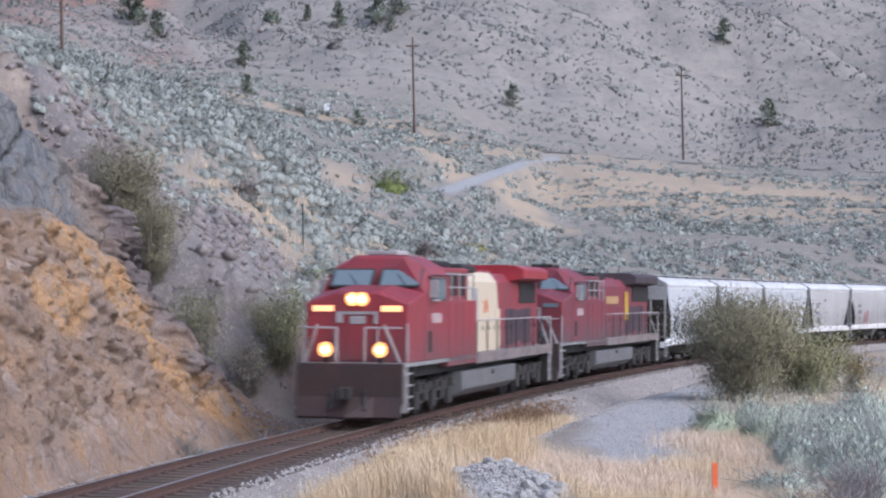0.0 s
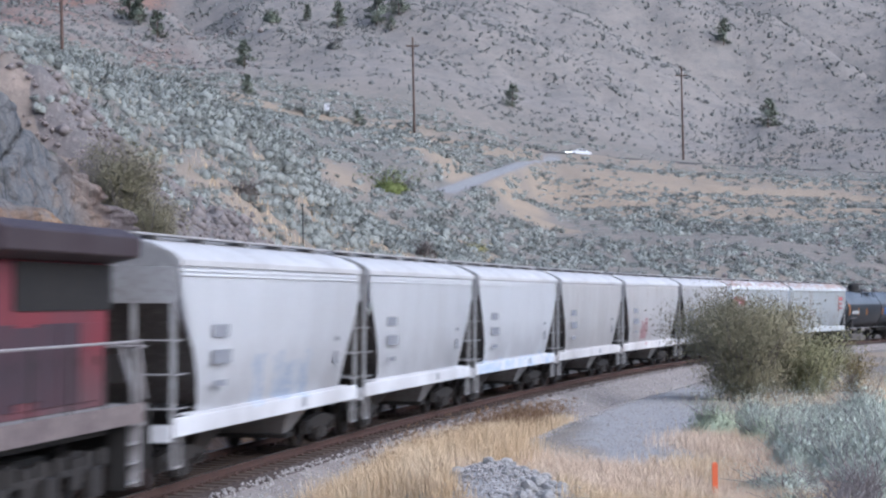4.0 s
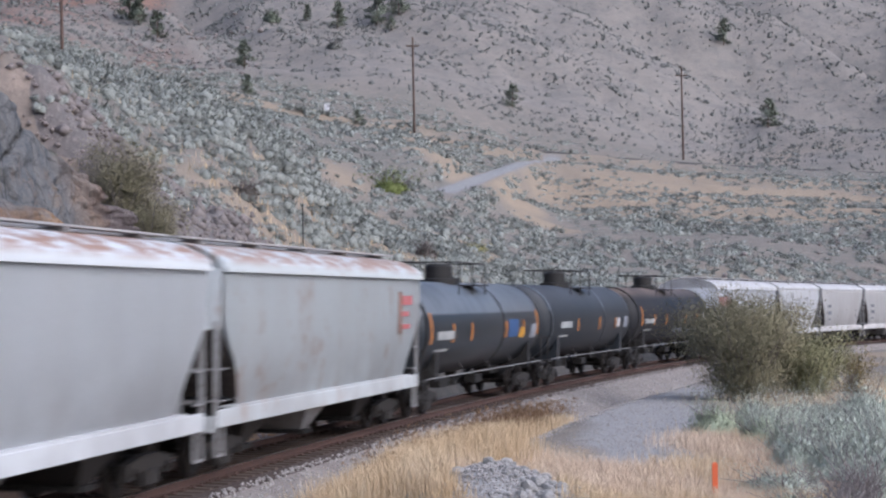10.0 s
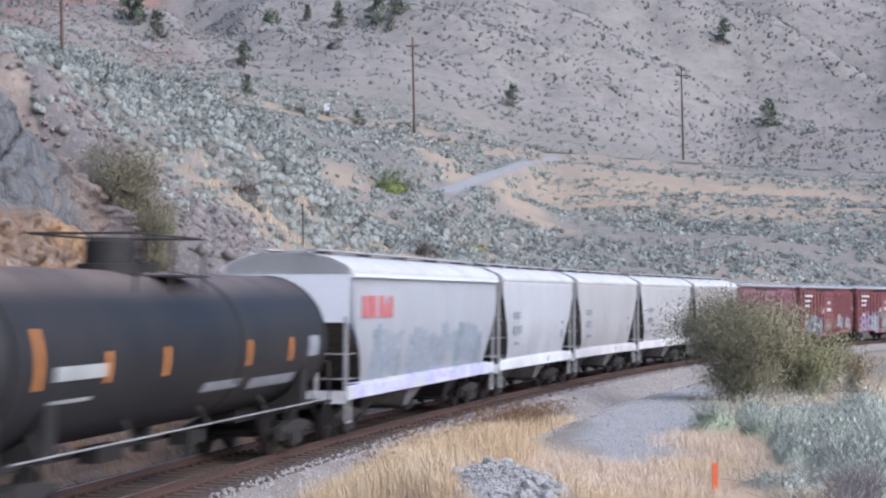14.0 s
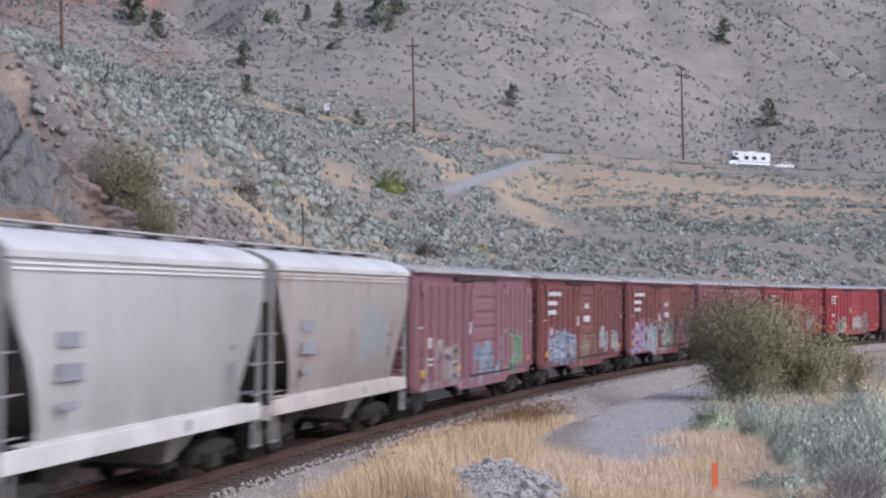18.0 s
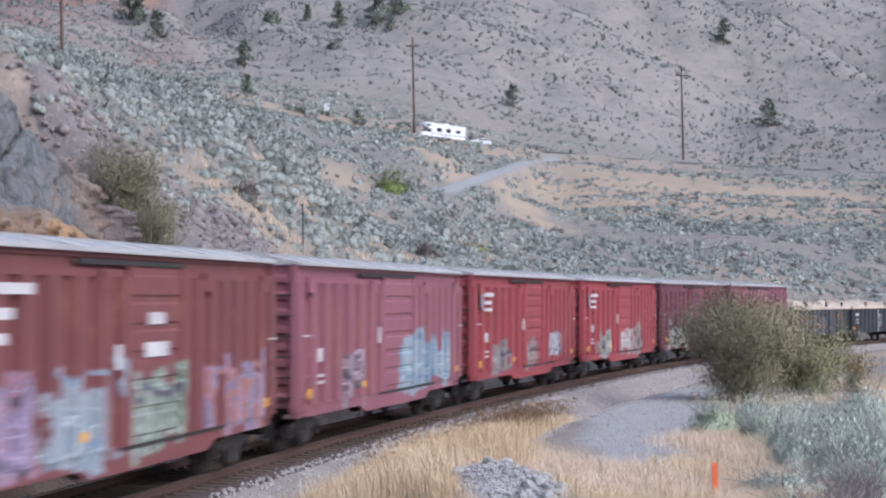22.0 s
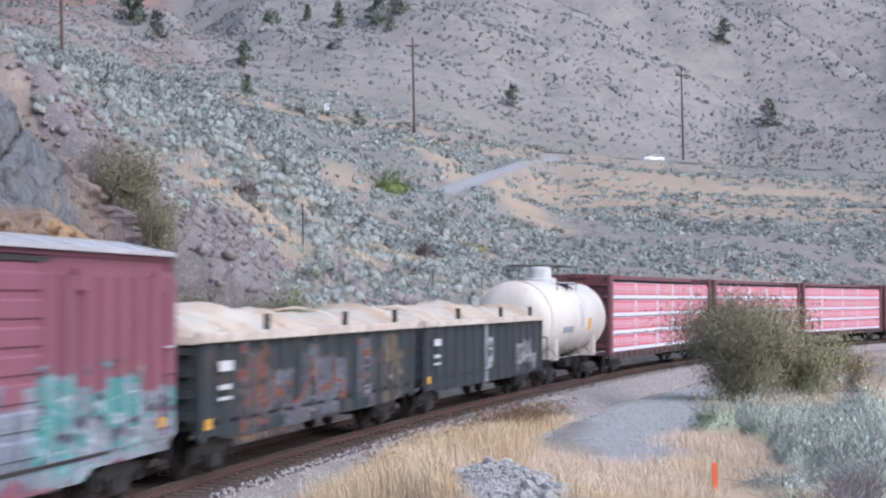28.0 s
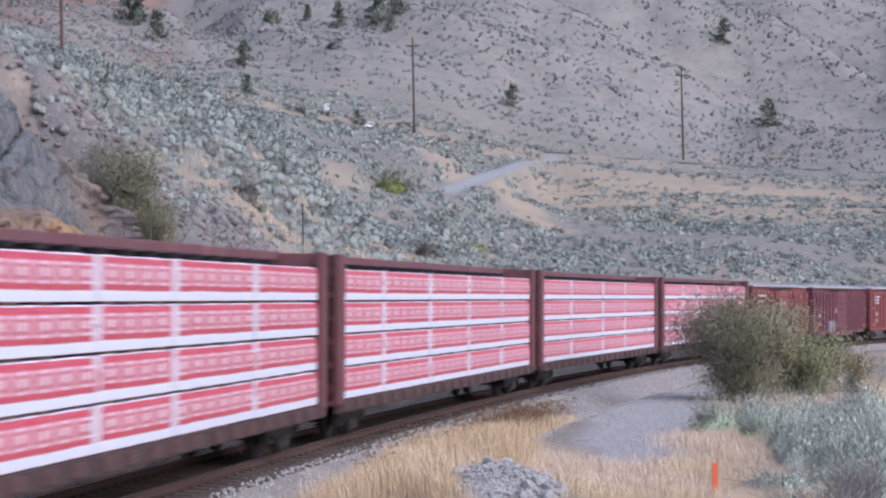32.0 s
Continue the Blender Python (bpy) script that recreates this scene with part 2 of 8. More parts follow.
def wheelset_mesh(r):
    bm = bmesh.new()
    for s in (-1, 1):
        prof = [(0.69, r * 0.25), (0.69, r * 0.72), (0.672, r * 0.82), (0.672, r + 0.028), (0.70, r + 0.028), (0.715, r), (0.80, r - 0.006), (0.805, r * 0.84), (0.77, r * 0.74), (0.755, r * 0.35), (0.83, r * 0.30), (0.83, r * 0.12)]
        lathe_y(bm, [(s * y, q) for y, q in prof], 20)
        # bearing cap bolts
        lathe_y(bm, [(s * 0.99, 0.085), (s * 1.16, 0.085), (s * 1.165, 0.06)], 6)
        for k in range(3):
            a = k * 2.094
            box(bm, math.cos(a) * r * 0.5 - 0.03, math.cos(a) * r * 0.5 + 0.03, s * 0.77 - 0.02, s * 0.77 + 0.02, math.sin(a) * r * 0.5 - 0.03, math.sin(a) * r * 0.5 + 0.03)
    lathe_y(bm, [(-1.0, 0.075), (1.0, 0.075)], 10)
    return finish("wheelset", bm, M_WHEEL)


def sideframe_mesh(half, r):
    bm = bmesh.new()
    prof = [(-half - 0.28, r - 0.12), (-half - 0.26, r + 0.16), (-half * 0.45, r + 0.27), (half * 0.45, r + 0.27), (half + 0.26, r + 0.16), (half + 0.28, r - 0.12), (half - 0.14, r - 0.12), (half - 0.2, r + 0.02), (half * 0.5, r - 0.02), (half * 0.42, r - 0.27), (-half * 0.42, r - 0.27), (-half * 0.5, r - 0.02), (-half + 0.2, r + 0.02), (-half + 0.14, r - 0.12)]
    # two walls with windows between, so built of a frame and spring pockets
    loft(bm, [[(x, y, z) for x, z in prof] for y in (-0.09, 0.09)])
    for x in (-half * 0.25, -half * 0.08, half * 0.08, half * 0.25):
        lathe_z(bm, [(r - 0.24, 0.055), (r + 0.02, 0.055)], 8, x, -0.12)
    return finish("sideframe", bm, M_STEEL)


MESH = {}


def shared(key, make):
    if key not in MESH:
        MESH[key] = make()
    return MESH[key]


def bolster_mesh():
    return finish("bogie", boxes((-0.22, 0.22, -0.98, 0.98, 0.42, 0.68), (-0.35, 0.35, -0.3, 0.3, 0.62, 0.82), (-1.05, 1.05, -0.62, -0.5, 0.3, 0.38), (-1.05, 1.05, 0.5, 0.62, 0.3, 0.38)), M_BLACK)


def bogie(parent, x, half=0.89, r=0.457):
    b = again("bogie", shared("bolster", bolster_mesh), parent, (x, 0, 0))
    for s in (-1, 1):
        again("sideframe", shared("side%g" % half, lambda: sideframe_mesh(half, r)), b, (0, s * 1.02, 0), (0, 0, 0 if s < 0 else 180))
        w = again("wheelset", shared("wheels%g" % r, lambda: wheelset_mesh(r)), b, (s * half, 0, r))
        WHEELS.append((w, s * half, r))
    return b


def loco_bogie(parent, x):
    r = 0.533
    def frame_mesh():
        bm = bmesh.new()
        prof = [(-2.35, 0.62), (-2.3, 0.98), (-1.2, 1.08), (-1.0, 0.98), (1.0, 0.98), (1.2, 1.08), (2.3, 0.98), (2.35, 0.62), (1.5, 0.55), (1.1, 0.75), (0.5, 0.75), (0.3, 0.52), (-0.3, 0.52), (-0.5, 0.75), (-1.1, 0.75), (-1.5, 0.55)]
        loft(bm, [[(a, y, z) for a, z in prof] for y in (-0.1, 0.1)])
        for a in (-1.85, 0.0, 1.85):
            box(bm, a - 0.24, a + 0.24, -0.24, -0.08, 0.3, 0.78)
            lathe_z(bm, [(0.78, 0.1), (1.05, 0.1)], 8, a - 0.35, -0.16)
            lathe_z(bm, [(0.78, 0.1), (1.05, 0.1)], 8, a + 0.35, -0.16)
        for a in (-0.95, 0.95):
            tube(bm, (a, -0.18, 0.5), (a, -0.18, 1.0), 0.12, 8)
            box(bm, a - 0.5, a + 0.5, -0.2, -0.12, 0.72, 0.82)
        return finish("sideframe", bm, M_STEEL, bevel=0.015)
    b = again("bogie", shared("loco_bolster", lambda: finish("bogie", boxes((-2.2, 2.2, -0.75, 0.75, 0.45, 0.9), (-0.6, 0.6, -0.95, 0.95, 0.6, 1.05)), M_BLACK)), parent, (x, 0, 0))
    for s in (-1, 1):
        again("sideframe", shared("loco_side", frame_mesh), b, (0, s * 1.12, 0), (0, 0, 0 if s < 0 else 180))
    for a in (-1.85, 0.0, 1.85):
        w = again("wheelset", shared("wheels%g" % r, lambda: wheelset_mesh(r)), b, (a, 0, r))
        WHEELS.append((w, a, r))
    return b


def coupler_mesh():
    bm = boxes((0.0, 0.62, -0.09, 0.09, 0.78, 0.96), (0.5, 0.78, -0.17, 0.15, 0.70, 1.02), (0.70, 0.84, -0.17, -0.05, 0.72, 1.0))
    tube(bm, (0.15, -0.42, 0.95), (0.72, -0.36, 0.45), 0.03, 6)
    return finish("coupler", bm, M_STEEL, bevel=0.015)


def coupler(parent, x, front):
    return again("coupler", shared("coupler", coupler_mesh), parent, (x, 0, 0), (0, 0, 180 if front else 0))


# ---- the line of the track: points, headings, lateral offsets ----
def line_points():
    step, s = 0.5, 0.0
    fore, back = [], []
    x, y, h = -3.3935, 45.6674, radians(12.5557)
    while s < 700.0:
        fore.append((s, x, y, h))
        k = 0.00202 + 7.119e-6 * min(s, 170.0)
        hm = h + k * step / 2
        x, y, h, s = x + math.sin(hm) * step, y + math.cos(hm) * step, h + k * step, s + step
    x, y, h, s = -3.3935, 45.6674, radians(12.5557), 0.0
    while s > -560.0:
        k = 0.00202 + 7.119e-6 * s if s > -45.0 else 0.0
        hm = h - k * step / 2
        x, y, h, s = x - math.sin(hm) * step, y - math.cos(hm) * step, h - k * step, s - step
        back.append((s, x, y, h))
    return np.array(back[::-1] + fore)


LINE = line_points()


def at_track(s, lat=0.0):
    """Place and heading at s metres along the line; lat is towards the camera's side."""
    x, y, h = (np.interp(s, LINE[:, 0], LINE[:, i]) for i in (1, 2, 3))
    return x + lat * np.cos(h), y - lat * np.sin(h), h


def lateral(x, y):
    """Signed distance from the line (positive on the camera's side) and the place along it."""
    P = LINE[::4]
    out_l, out_s = np.empty(len(x)), np.empty(len(x))
    for i in range(0, len(x), 20000):
        dx, dy = x[i:i + 20000, None] - P[None, :, 1], y[i:i + 20000, None] - P[None, :, 2]
        j = np.argmin(dx * dx + dy * dy, axis=1)
        q, r = P[j], np.arange(len(j))
        out_l[i:i + 20000] = dx[r, j] * np.cos(q[:, 3]) - dy[r, j] * np.sin(q[:, 3])
        out_s[i:i + 20000] = q[:, 0] + dx[r, j] * np.sin(q[:, 3]) + dy[r, j] * np.cos(q[:, 3])
        far = np.sqrt(dx[r, j] ** 2 + dy[r, j] ** 2)
        out_l[i:i + 20000] = np.where(np.abs(out_l[i:i + 20000]) < far * 0.5, np.sign(out_l[i:i + 20000] + 1e-9) * far, out_l[i:i + 20000])
    return out_l, out_s


def hash2(ix, iy, seed):
    v = np.sin(ix * 127.1 + iy * 311.7 + seed * 74.7) * 43758.5453
    return v - np.floor(v)


def vnoise(x, y, seed=0):
    ix, iy = np.floor(x), np.floor(y)
    fx, fy = x - ix, y - iy
    fx, fy = fx * fx * (3 - 2 * fx), fy * fy * (3 - 2 * fy)
    a, b = hash2(ix, iy, seed), hash2(ix + 1, iy, seed)
    c, d = hash2(ix, iy + 1, seed), hash2(ix + 1, iy + 1, seed)
    return (a * (1 - fx) + b * fx) * (1 - fy) + (c * (1 - fx) + d * fx) * fy - 0.5


def fbm(x, y, size, octaves=4, seed=0):
    out, amp = 0.0, 1.0
    for o in range(octaves):
        out = out + amp * vnoise(x / size + 13.7 * o, y / size - 7.1 * o, seed + o)
        amp, size = amp * 0.5, size * 0.5
    return out


def smooth(a, b, v):
    q = np.clip((v - a) / (b - a), 0, 1)
    return q * q * (3 - 2 * q)


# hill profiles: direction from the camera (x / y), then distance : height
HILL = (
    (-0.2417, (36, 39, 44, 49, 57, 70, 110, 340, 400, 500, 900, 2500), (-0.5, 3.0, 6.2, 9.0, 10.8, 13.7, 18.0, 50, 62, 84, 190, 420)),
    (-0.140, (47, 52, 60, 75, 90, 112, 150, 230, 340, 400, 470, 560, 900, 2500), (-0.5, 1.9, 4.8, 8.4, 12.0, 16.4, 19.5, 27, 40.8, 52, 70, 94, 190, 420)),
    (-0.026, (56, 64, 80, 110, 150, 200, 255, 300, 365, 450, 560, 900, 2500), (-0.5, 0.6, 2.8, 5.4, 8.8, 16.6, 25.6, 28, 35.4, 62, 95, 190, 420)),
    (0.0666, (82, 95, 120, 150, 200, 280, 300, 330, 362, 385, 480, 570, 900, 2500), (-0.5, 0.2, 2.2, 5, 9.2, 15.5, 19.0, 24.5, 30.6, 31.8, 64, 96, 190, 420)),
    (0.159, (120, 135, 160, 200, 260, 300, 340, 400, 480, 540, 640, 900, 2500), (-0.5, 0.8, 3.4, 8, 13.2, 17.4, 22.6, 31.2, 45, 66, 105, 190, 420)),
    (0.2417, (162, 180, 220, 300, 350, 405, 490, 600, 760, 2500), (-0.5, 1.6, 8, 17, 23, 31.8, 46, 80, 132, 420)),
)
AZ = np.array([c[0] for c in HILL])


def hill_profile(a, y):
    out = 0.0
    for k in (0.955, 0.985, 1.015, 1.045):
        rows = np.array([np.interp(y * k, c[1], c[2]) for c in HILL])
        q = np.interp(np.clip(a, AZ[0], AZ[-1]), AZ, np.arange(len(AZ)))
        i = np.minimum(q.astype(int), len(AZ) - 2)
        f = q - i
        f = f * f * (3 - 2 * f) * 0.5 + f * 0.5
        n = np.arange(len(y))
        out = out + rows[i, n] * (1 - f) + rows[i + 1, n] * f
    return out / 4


def road_line(u):
    """The highway behind the ridge: u from 0 (far end) to 1; x, y, z."""
    x = 118.0 - 178.0 * u
    y = 402.0 - 66.0 * max(u, 0.0) ** 1.3
    z = 30.1 + 2.0 * u + 11.5 * max(u, 0.0) ** 3.5
    return x, y, z


# worn terraces of bare sand and straw: centre, half length, half depth
TERRACES = ((29, 290, 9, 5), (40, 275, 10, 5), (52, 275, 9, 4), (54, 338, 14, 9), (73, 341, 14, 10), (9.5, 240, 5, 11), (12.5, 224, 5, 8), (-8.6, 75.5, 2.4, 5), (-6.8, 99, 4, 7), (-4.9, 151, 4.5, 9), (-11.2, 187, 3.0, 9), (1.5, 150, 4, 9), (20, 262, 7, 8), (-3.0, 118, 2.5, 7))
TRACK_Y, TRACK_X = (202, 229, 257, 342, 360), (0.1, 3.3, 6.0, 15.4, 22.3)
# spurs of the far hillside: a point on the crest, the way it falls off, depth and reach
SPURS = ((30.4, 557.6, 0.588, 0.809, 11.0, 80.0), (83.0, 679.0, 0.905, 0.425, 12.0, 70.0), (108.9, 630.0, 0.83, 0.56, 9.0, 40.0), (0.0, 446.0, 0.57, 0.82, 5.0, 50.0), (-62.0, 430.0, 0.95, 0.30, 7.0, 40.0))
ROAD = np.array([road_line(u) for u in np.linspace(-0.9, 1.25, 260)])


def cut_height(s, l):
    """The cutting on the far side: bare earth bank, ledge, then a rock wall; height over the rails at s, and lateral l."""
    earth = np.interp(s, (-40, -9, 0, 4, 7, 10, 14), (5.4, 5.6, 5.6, 4.5, 2.7, 1.1, -0.3))
    rock = np.interp(s, (-40, -9, -4, 1, 4, 7, 10, 14), (9.9, 9.9, 9.6, 9.0, 7.8, 5.7, 3.2, 0.6))
    q = np.clip((-l - 3.9) / 2.5, 0, 1)
    # loose earth lies at the foot, and runs out along the line
    q = q ** 0.9 * (1 - 0.22 * smooth(0.75, 0.1, q) * smooth(2.0, 6.0, s))
    z = -0.6 + (earth + 0.6) * q - 0.42 * smooth(3.9, 3.4, -l)
    z = z + 0.25 * smooth(6.4, 7.0, -l)
    return z + np.maximum(rock - earth - 0.25, 0) * np.clip((-l - 7.0) / 1.0, 0, 1)


def ground_height(x, y):
    x, y = np.asarray(x, float), np.asarray(y, float)
    l, s = lateral(x, y)
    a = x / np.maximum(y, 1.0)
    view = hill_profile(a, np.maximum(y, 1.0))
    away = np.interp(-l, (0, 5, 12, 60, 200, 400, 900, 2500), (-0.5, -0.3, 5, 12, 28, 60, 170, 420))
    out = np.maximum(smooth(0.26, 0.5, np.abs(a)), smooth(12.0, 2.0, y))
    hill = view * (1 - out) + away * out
    hill = hill + fbm(x, y, 60, 4, 3) * np.clip((-l - 8) * 0.03, 0, 3.0) + fbm(x, y, 7, 3, 5) * np.clip((-l - 5) * 0.05, 0, 0.55)
    # the cutting's face stands before the hill
    cut = smooth(13.2, 10.8, s) * smooth(-45, -38, s)
    face = cut_height(s, np.minimum(l + 1.5, 0.0)) - 0.8
    cut = cut * smooth(-17.0, -10.5, l)
    hill = hill * (1 - cut) + np.minimum(hill, face) * cut
    # spur and gullies of the far hillside
    far = smooth(405, 470, y) * (1 - out)
    for xr, yr, nx, ny, drop, reach in SPURS:
        e = (x - xr) * nx + (y - yr) * ny + 7.0 * fbm(x, y, 30, 3, 15)
        hill = hill - drop * far * smooth(0, 0.22 * reach, e) * (1 - smooth(0.45 * reach, reach, e))
    gul = np.abs(fbm(x * 0.9 + 0.55 * y, y * 0.25 - 0.3 * x, 34, 3, 11))
    hill = hill + far * (5.0 * np.minimum(gul, 0.5) * 2 + 4.0 * fbm(x, y, 90, 3, 8) + 1.6 * fbm(x, y, 14, 3, 18))
    # shelf of the highway
    dr = np.full(len(x), 1e9)
    zr, yr = np.zeros(len(x)), np.zeros(len(x))
    near = (y > 250) & (y < 480)
    if near.any():
        xi, yi = x[near], y[near]
        d2 = (xi[:, None] - ROAD[None, :, 0]) ** 2 + (yi[:, None] - ROAD[None, :, 1]) ** 2
        j = np.argmin(d2, axis=1)
        dr[near], zr[near], yr[near] = np.sqrt(d2[np.arange(len(j)), j]), ROAD[j, 2], ROAD[j, 1]
    w = 1 - smooth(5.5, 13.0, dr)
    hill = hill * (1 - w) + (zr - 0.12) * w
    # a low berm on the valley side of the highway
    berm = smooth(-2.0, -14.0, x) * smooth(4.6, 7.0, dr) * (1 - smooth(9.0, 15.0, dr)) * (y < yr)
    hill = hill + 1.5 * berm
    # the dirt track climbs evenly over the slope
    gx = np.interp(y, TRACK_Y, TRACK_X)
    w = smooth(5.0, 1.6, np.abs(x - gx)) * smooth(190, 202, y) * smooth(366, 358, y)
    hill = hill * (1 - w) + (15.0 + (y - 202.0) * 0.0968) * w
    # camera's side: level ground that climbs to where the camera stands
    fore = -0.55 + 2.3 * smooth(26.0, 4.0, np.hypot(x - 1.0, y)) + fbm(x, y, 9, 4, 21) * 0.22 * smooth(2.5, 6, l)
    fore = fore + 0.98 * np.exp(-((x - 0.95) / 1.6) ** 2 - ((y - 33.4) / 2.2) ** 2)
    # a low bank along the far verge
    fore = fore + 0.35 * smooth(20, 40, x) * smooth(3, 8, l)
    # the other side of the valley, behind the camera
    far_off = np.hypot(x, y)
    fore = fore + out * smooth(4, 12, l) * np.interp(far_off, (60, 120, 300, 700, 2500), (0, 3, 42, 120, 380))
    side = smooth(-3.6, -5.2, l)
    z = np.where(l < 0, hill * side + (1 - side) * -0.75, fore)
    bed = 1 - smooth(3.0, 4.6, np.abs(l))
    return z * (1 - bed) + bed * -0.95


def ground_zones(x, y):
    """Soil at each place: dry grass, gravel, far taupe, bare orange earth."""
    l, s = lateral(x, y)
    a = x / np.maximum(y, 1.0)
    n = fbm(x, y, 30, 4, 31)
    gold = smooth(0.05, 0.35, n + 0.05) * smooth(-4, -10, l) * 0.75 * smooth(395, 360, y)
    gold = np.maximum(gold, 0.9 * np.exp(-((x + 9.5) / 2.6) ** 2 - ((y - 180) / 14) ** 2))
    gold = np.maximum(gold, 0.85 * np.exp(-((x + 7.6) / 2.2) ** 2 - ((y - 77) / 7) ** 2))
    gold = np.maximum(gold, 0.5 * smooth(470, 410, y) * smooth(0.12, 0.16, a) * smooth(-0.1, 0.25, n))
    bench = smooth(275, 290, y) * (1 - smooth(335, 350, y)) * smooth(0.03, 0.06, a)
    gold = np.maximum(gold, bench * smooth(-0.05, 0.2, fbm(x * 0.3, y, 16, 3, 33) + 0.05))
    for cx, cy, rx, ry in TERRACES:
        gold = np.maximum(gold, np.where(x < 0, 0.6, 0.95) * smooth(1.0, 0.55, np.hypot((x - cx) / rx, (y - cy) / ry) + 0.5 * fbm(x, y, 8, 3, 35)))
    gold = np.maximum(gold, smooth(3.6, 4.4, l) * smooth(-0.25, 0.25, fbm(x, y, 5, 3, 41) + 0.05) * 0.9)
    far = smooth(395, 430, y)
    cx = np.interp(y, (26, 34, 42, 55, 68, 80), (7.0, 6.0, 5.3, 5.9, 8.2, 12.0))
    gravel = smooth(2.0, 1.0, np.abs(x - cx) - 0.02 * np.abs(y - 40) + 0.5 * fbm(x, y, 3, 3, 43)) * smooth(3.2, 4.5, l) * smooth(88, 76, y)
    gravel = np.maximum(gravel, smooth(1.3, 0.8, np.hypot((x - 1.1) / 1.4, (y - 33.2) / 2.4)) * (l > 0))
    gx = np.interp(y, TRACK_Y, TRACK_X)
    gravel = np.maximum(gravel, smooth(2.0, 1.2, np.abs(x - gx)) * smooth(196, 204, y) * smooth(366, 358, y))
    track = smooth(388, 398, y) * smooth(-48, -60, x + 0.2 * (y - 393) + 16 * fbm(x, y, 40, 4, 47)) * smooth(-0.25, 0.1, fbm(x, y, 25, 4, 48))
    talus = smooth(8, 11, s) * smooth(30, 20, s) * smooth(-3.6, -4.2, l) * smooth(-11, -7.5, l) * smooth(-0.5, 0.0, fbm(x, y, 3, 3, 49))
    return np.clip(gold * (1 - gravel), 0, 1), gravel, far, np.maximum(track, 0.8 * np.maximum(talus, 0.45 * smooth(15, 12, s) * smooth(-7.5, -8.5, l) * smooth(-20, -13, l) * smooth(-45, -40, s)))


def ground_mesh():
    view = np.radians(np.arange(-16.5, 16.51, 0.11))
    rest = np.radians(np.arange(20.0, 341.0, 4.0))
    phi = np.concatenate([view, rest])
    rad = 2.0 * 1.0175 ** np.arange(0, 412)
    n, m = len(phi), len(rad)
    R, P = np.meshgrid(rad, phi, indexing="ij")
    x, y = (R * np.sin(P)).ravel(), (R * np.cos(P)).ravel()
    z = ground_height(x, y)
    co = np.vstack([np.column_stack([x, y, z]), [[0, 0, float(ground_height(np.array([0.0]), np.array([0.0]))[0])]]])
    i, j = np.meshgrid(np.arange(m - 1), np.arange(n), indexing="ij")
    j2 = (j + 1) % n
    quads = np.stack([i * n + j, (i + 1) * n + j, (i + 1) * n + j2, i * n + j2], axis=-1).reshape(-1, 4)[:, ::-1]
    me = bpy.data.meshes.new("ground")
    me.vertices.add(len(co))
    me.vertices.foreach_set("co", co.ravel())
    tri = np.column_stack([np.full(n, len(co) - 1), np.arange(n), (np.arange(n) + 1) % n])[:, ::-1]
    me.loops.add(quads.size + tri.size)
    me.loops.foreach_set("vertex_index", np.concatenate([quads.ravel(), tri.ravel()]))
    me.polygons.add(len(quads) + len(tri))
    me.polygons.foreach_set("loop_start", np.concatenate([np.arange(len(quads)) * 4, quads.size + np.arange(len(tri)) * 3]))
    me.polygons.foreach_set("use_smooth", np.ones(len(quads) + len(tri), bool))
    me.update(calc_edges=True)
    me.validate()
    zones = ground_zones(co[:, 0], co[:, 1])
    for key, v in zip(("gold", "gravel", "far", "earth"), zones):
        me.attributes.new(key, "FLOAT", "POINT").data.foreach_set("value", np.asarray(v, np.float32))
    return me


def attr(t, key):
    n = t.nodes.new("ShaderNodeAttribute")
    n.attribute_name = key
    return n.outputs["Fac"]


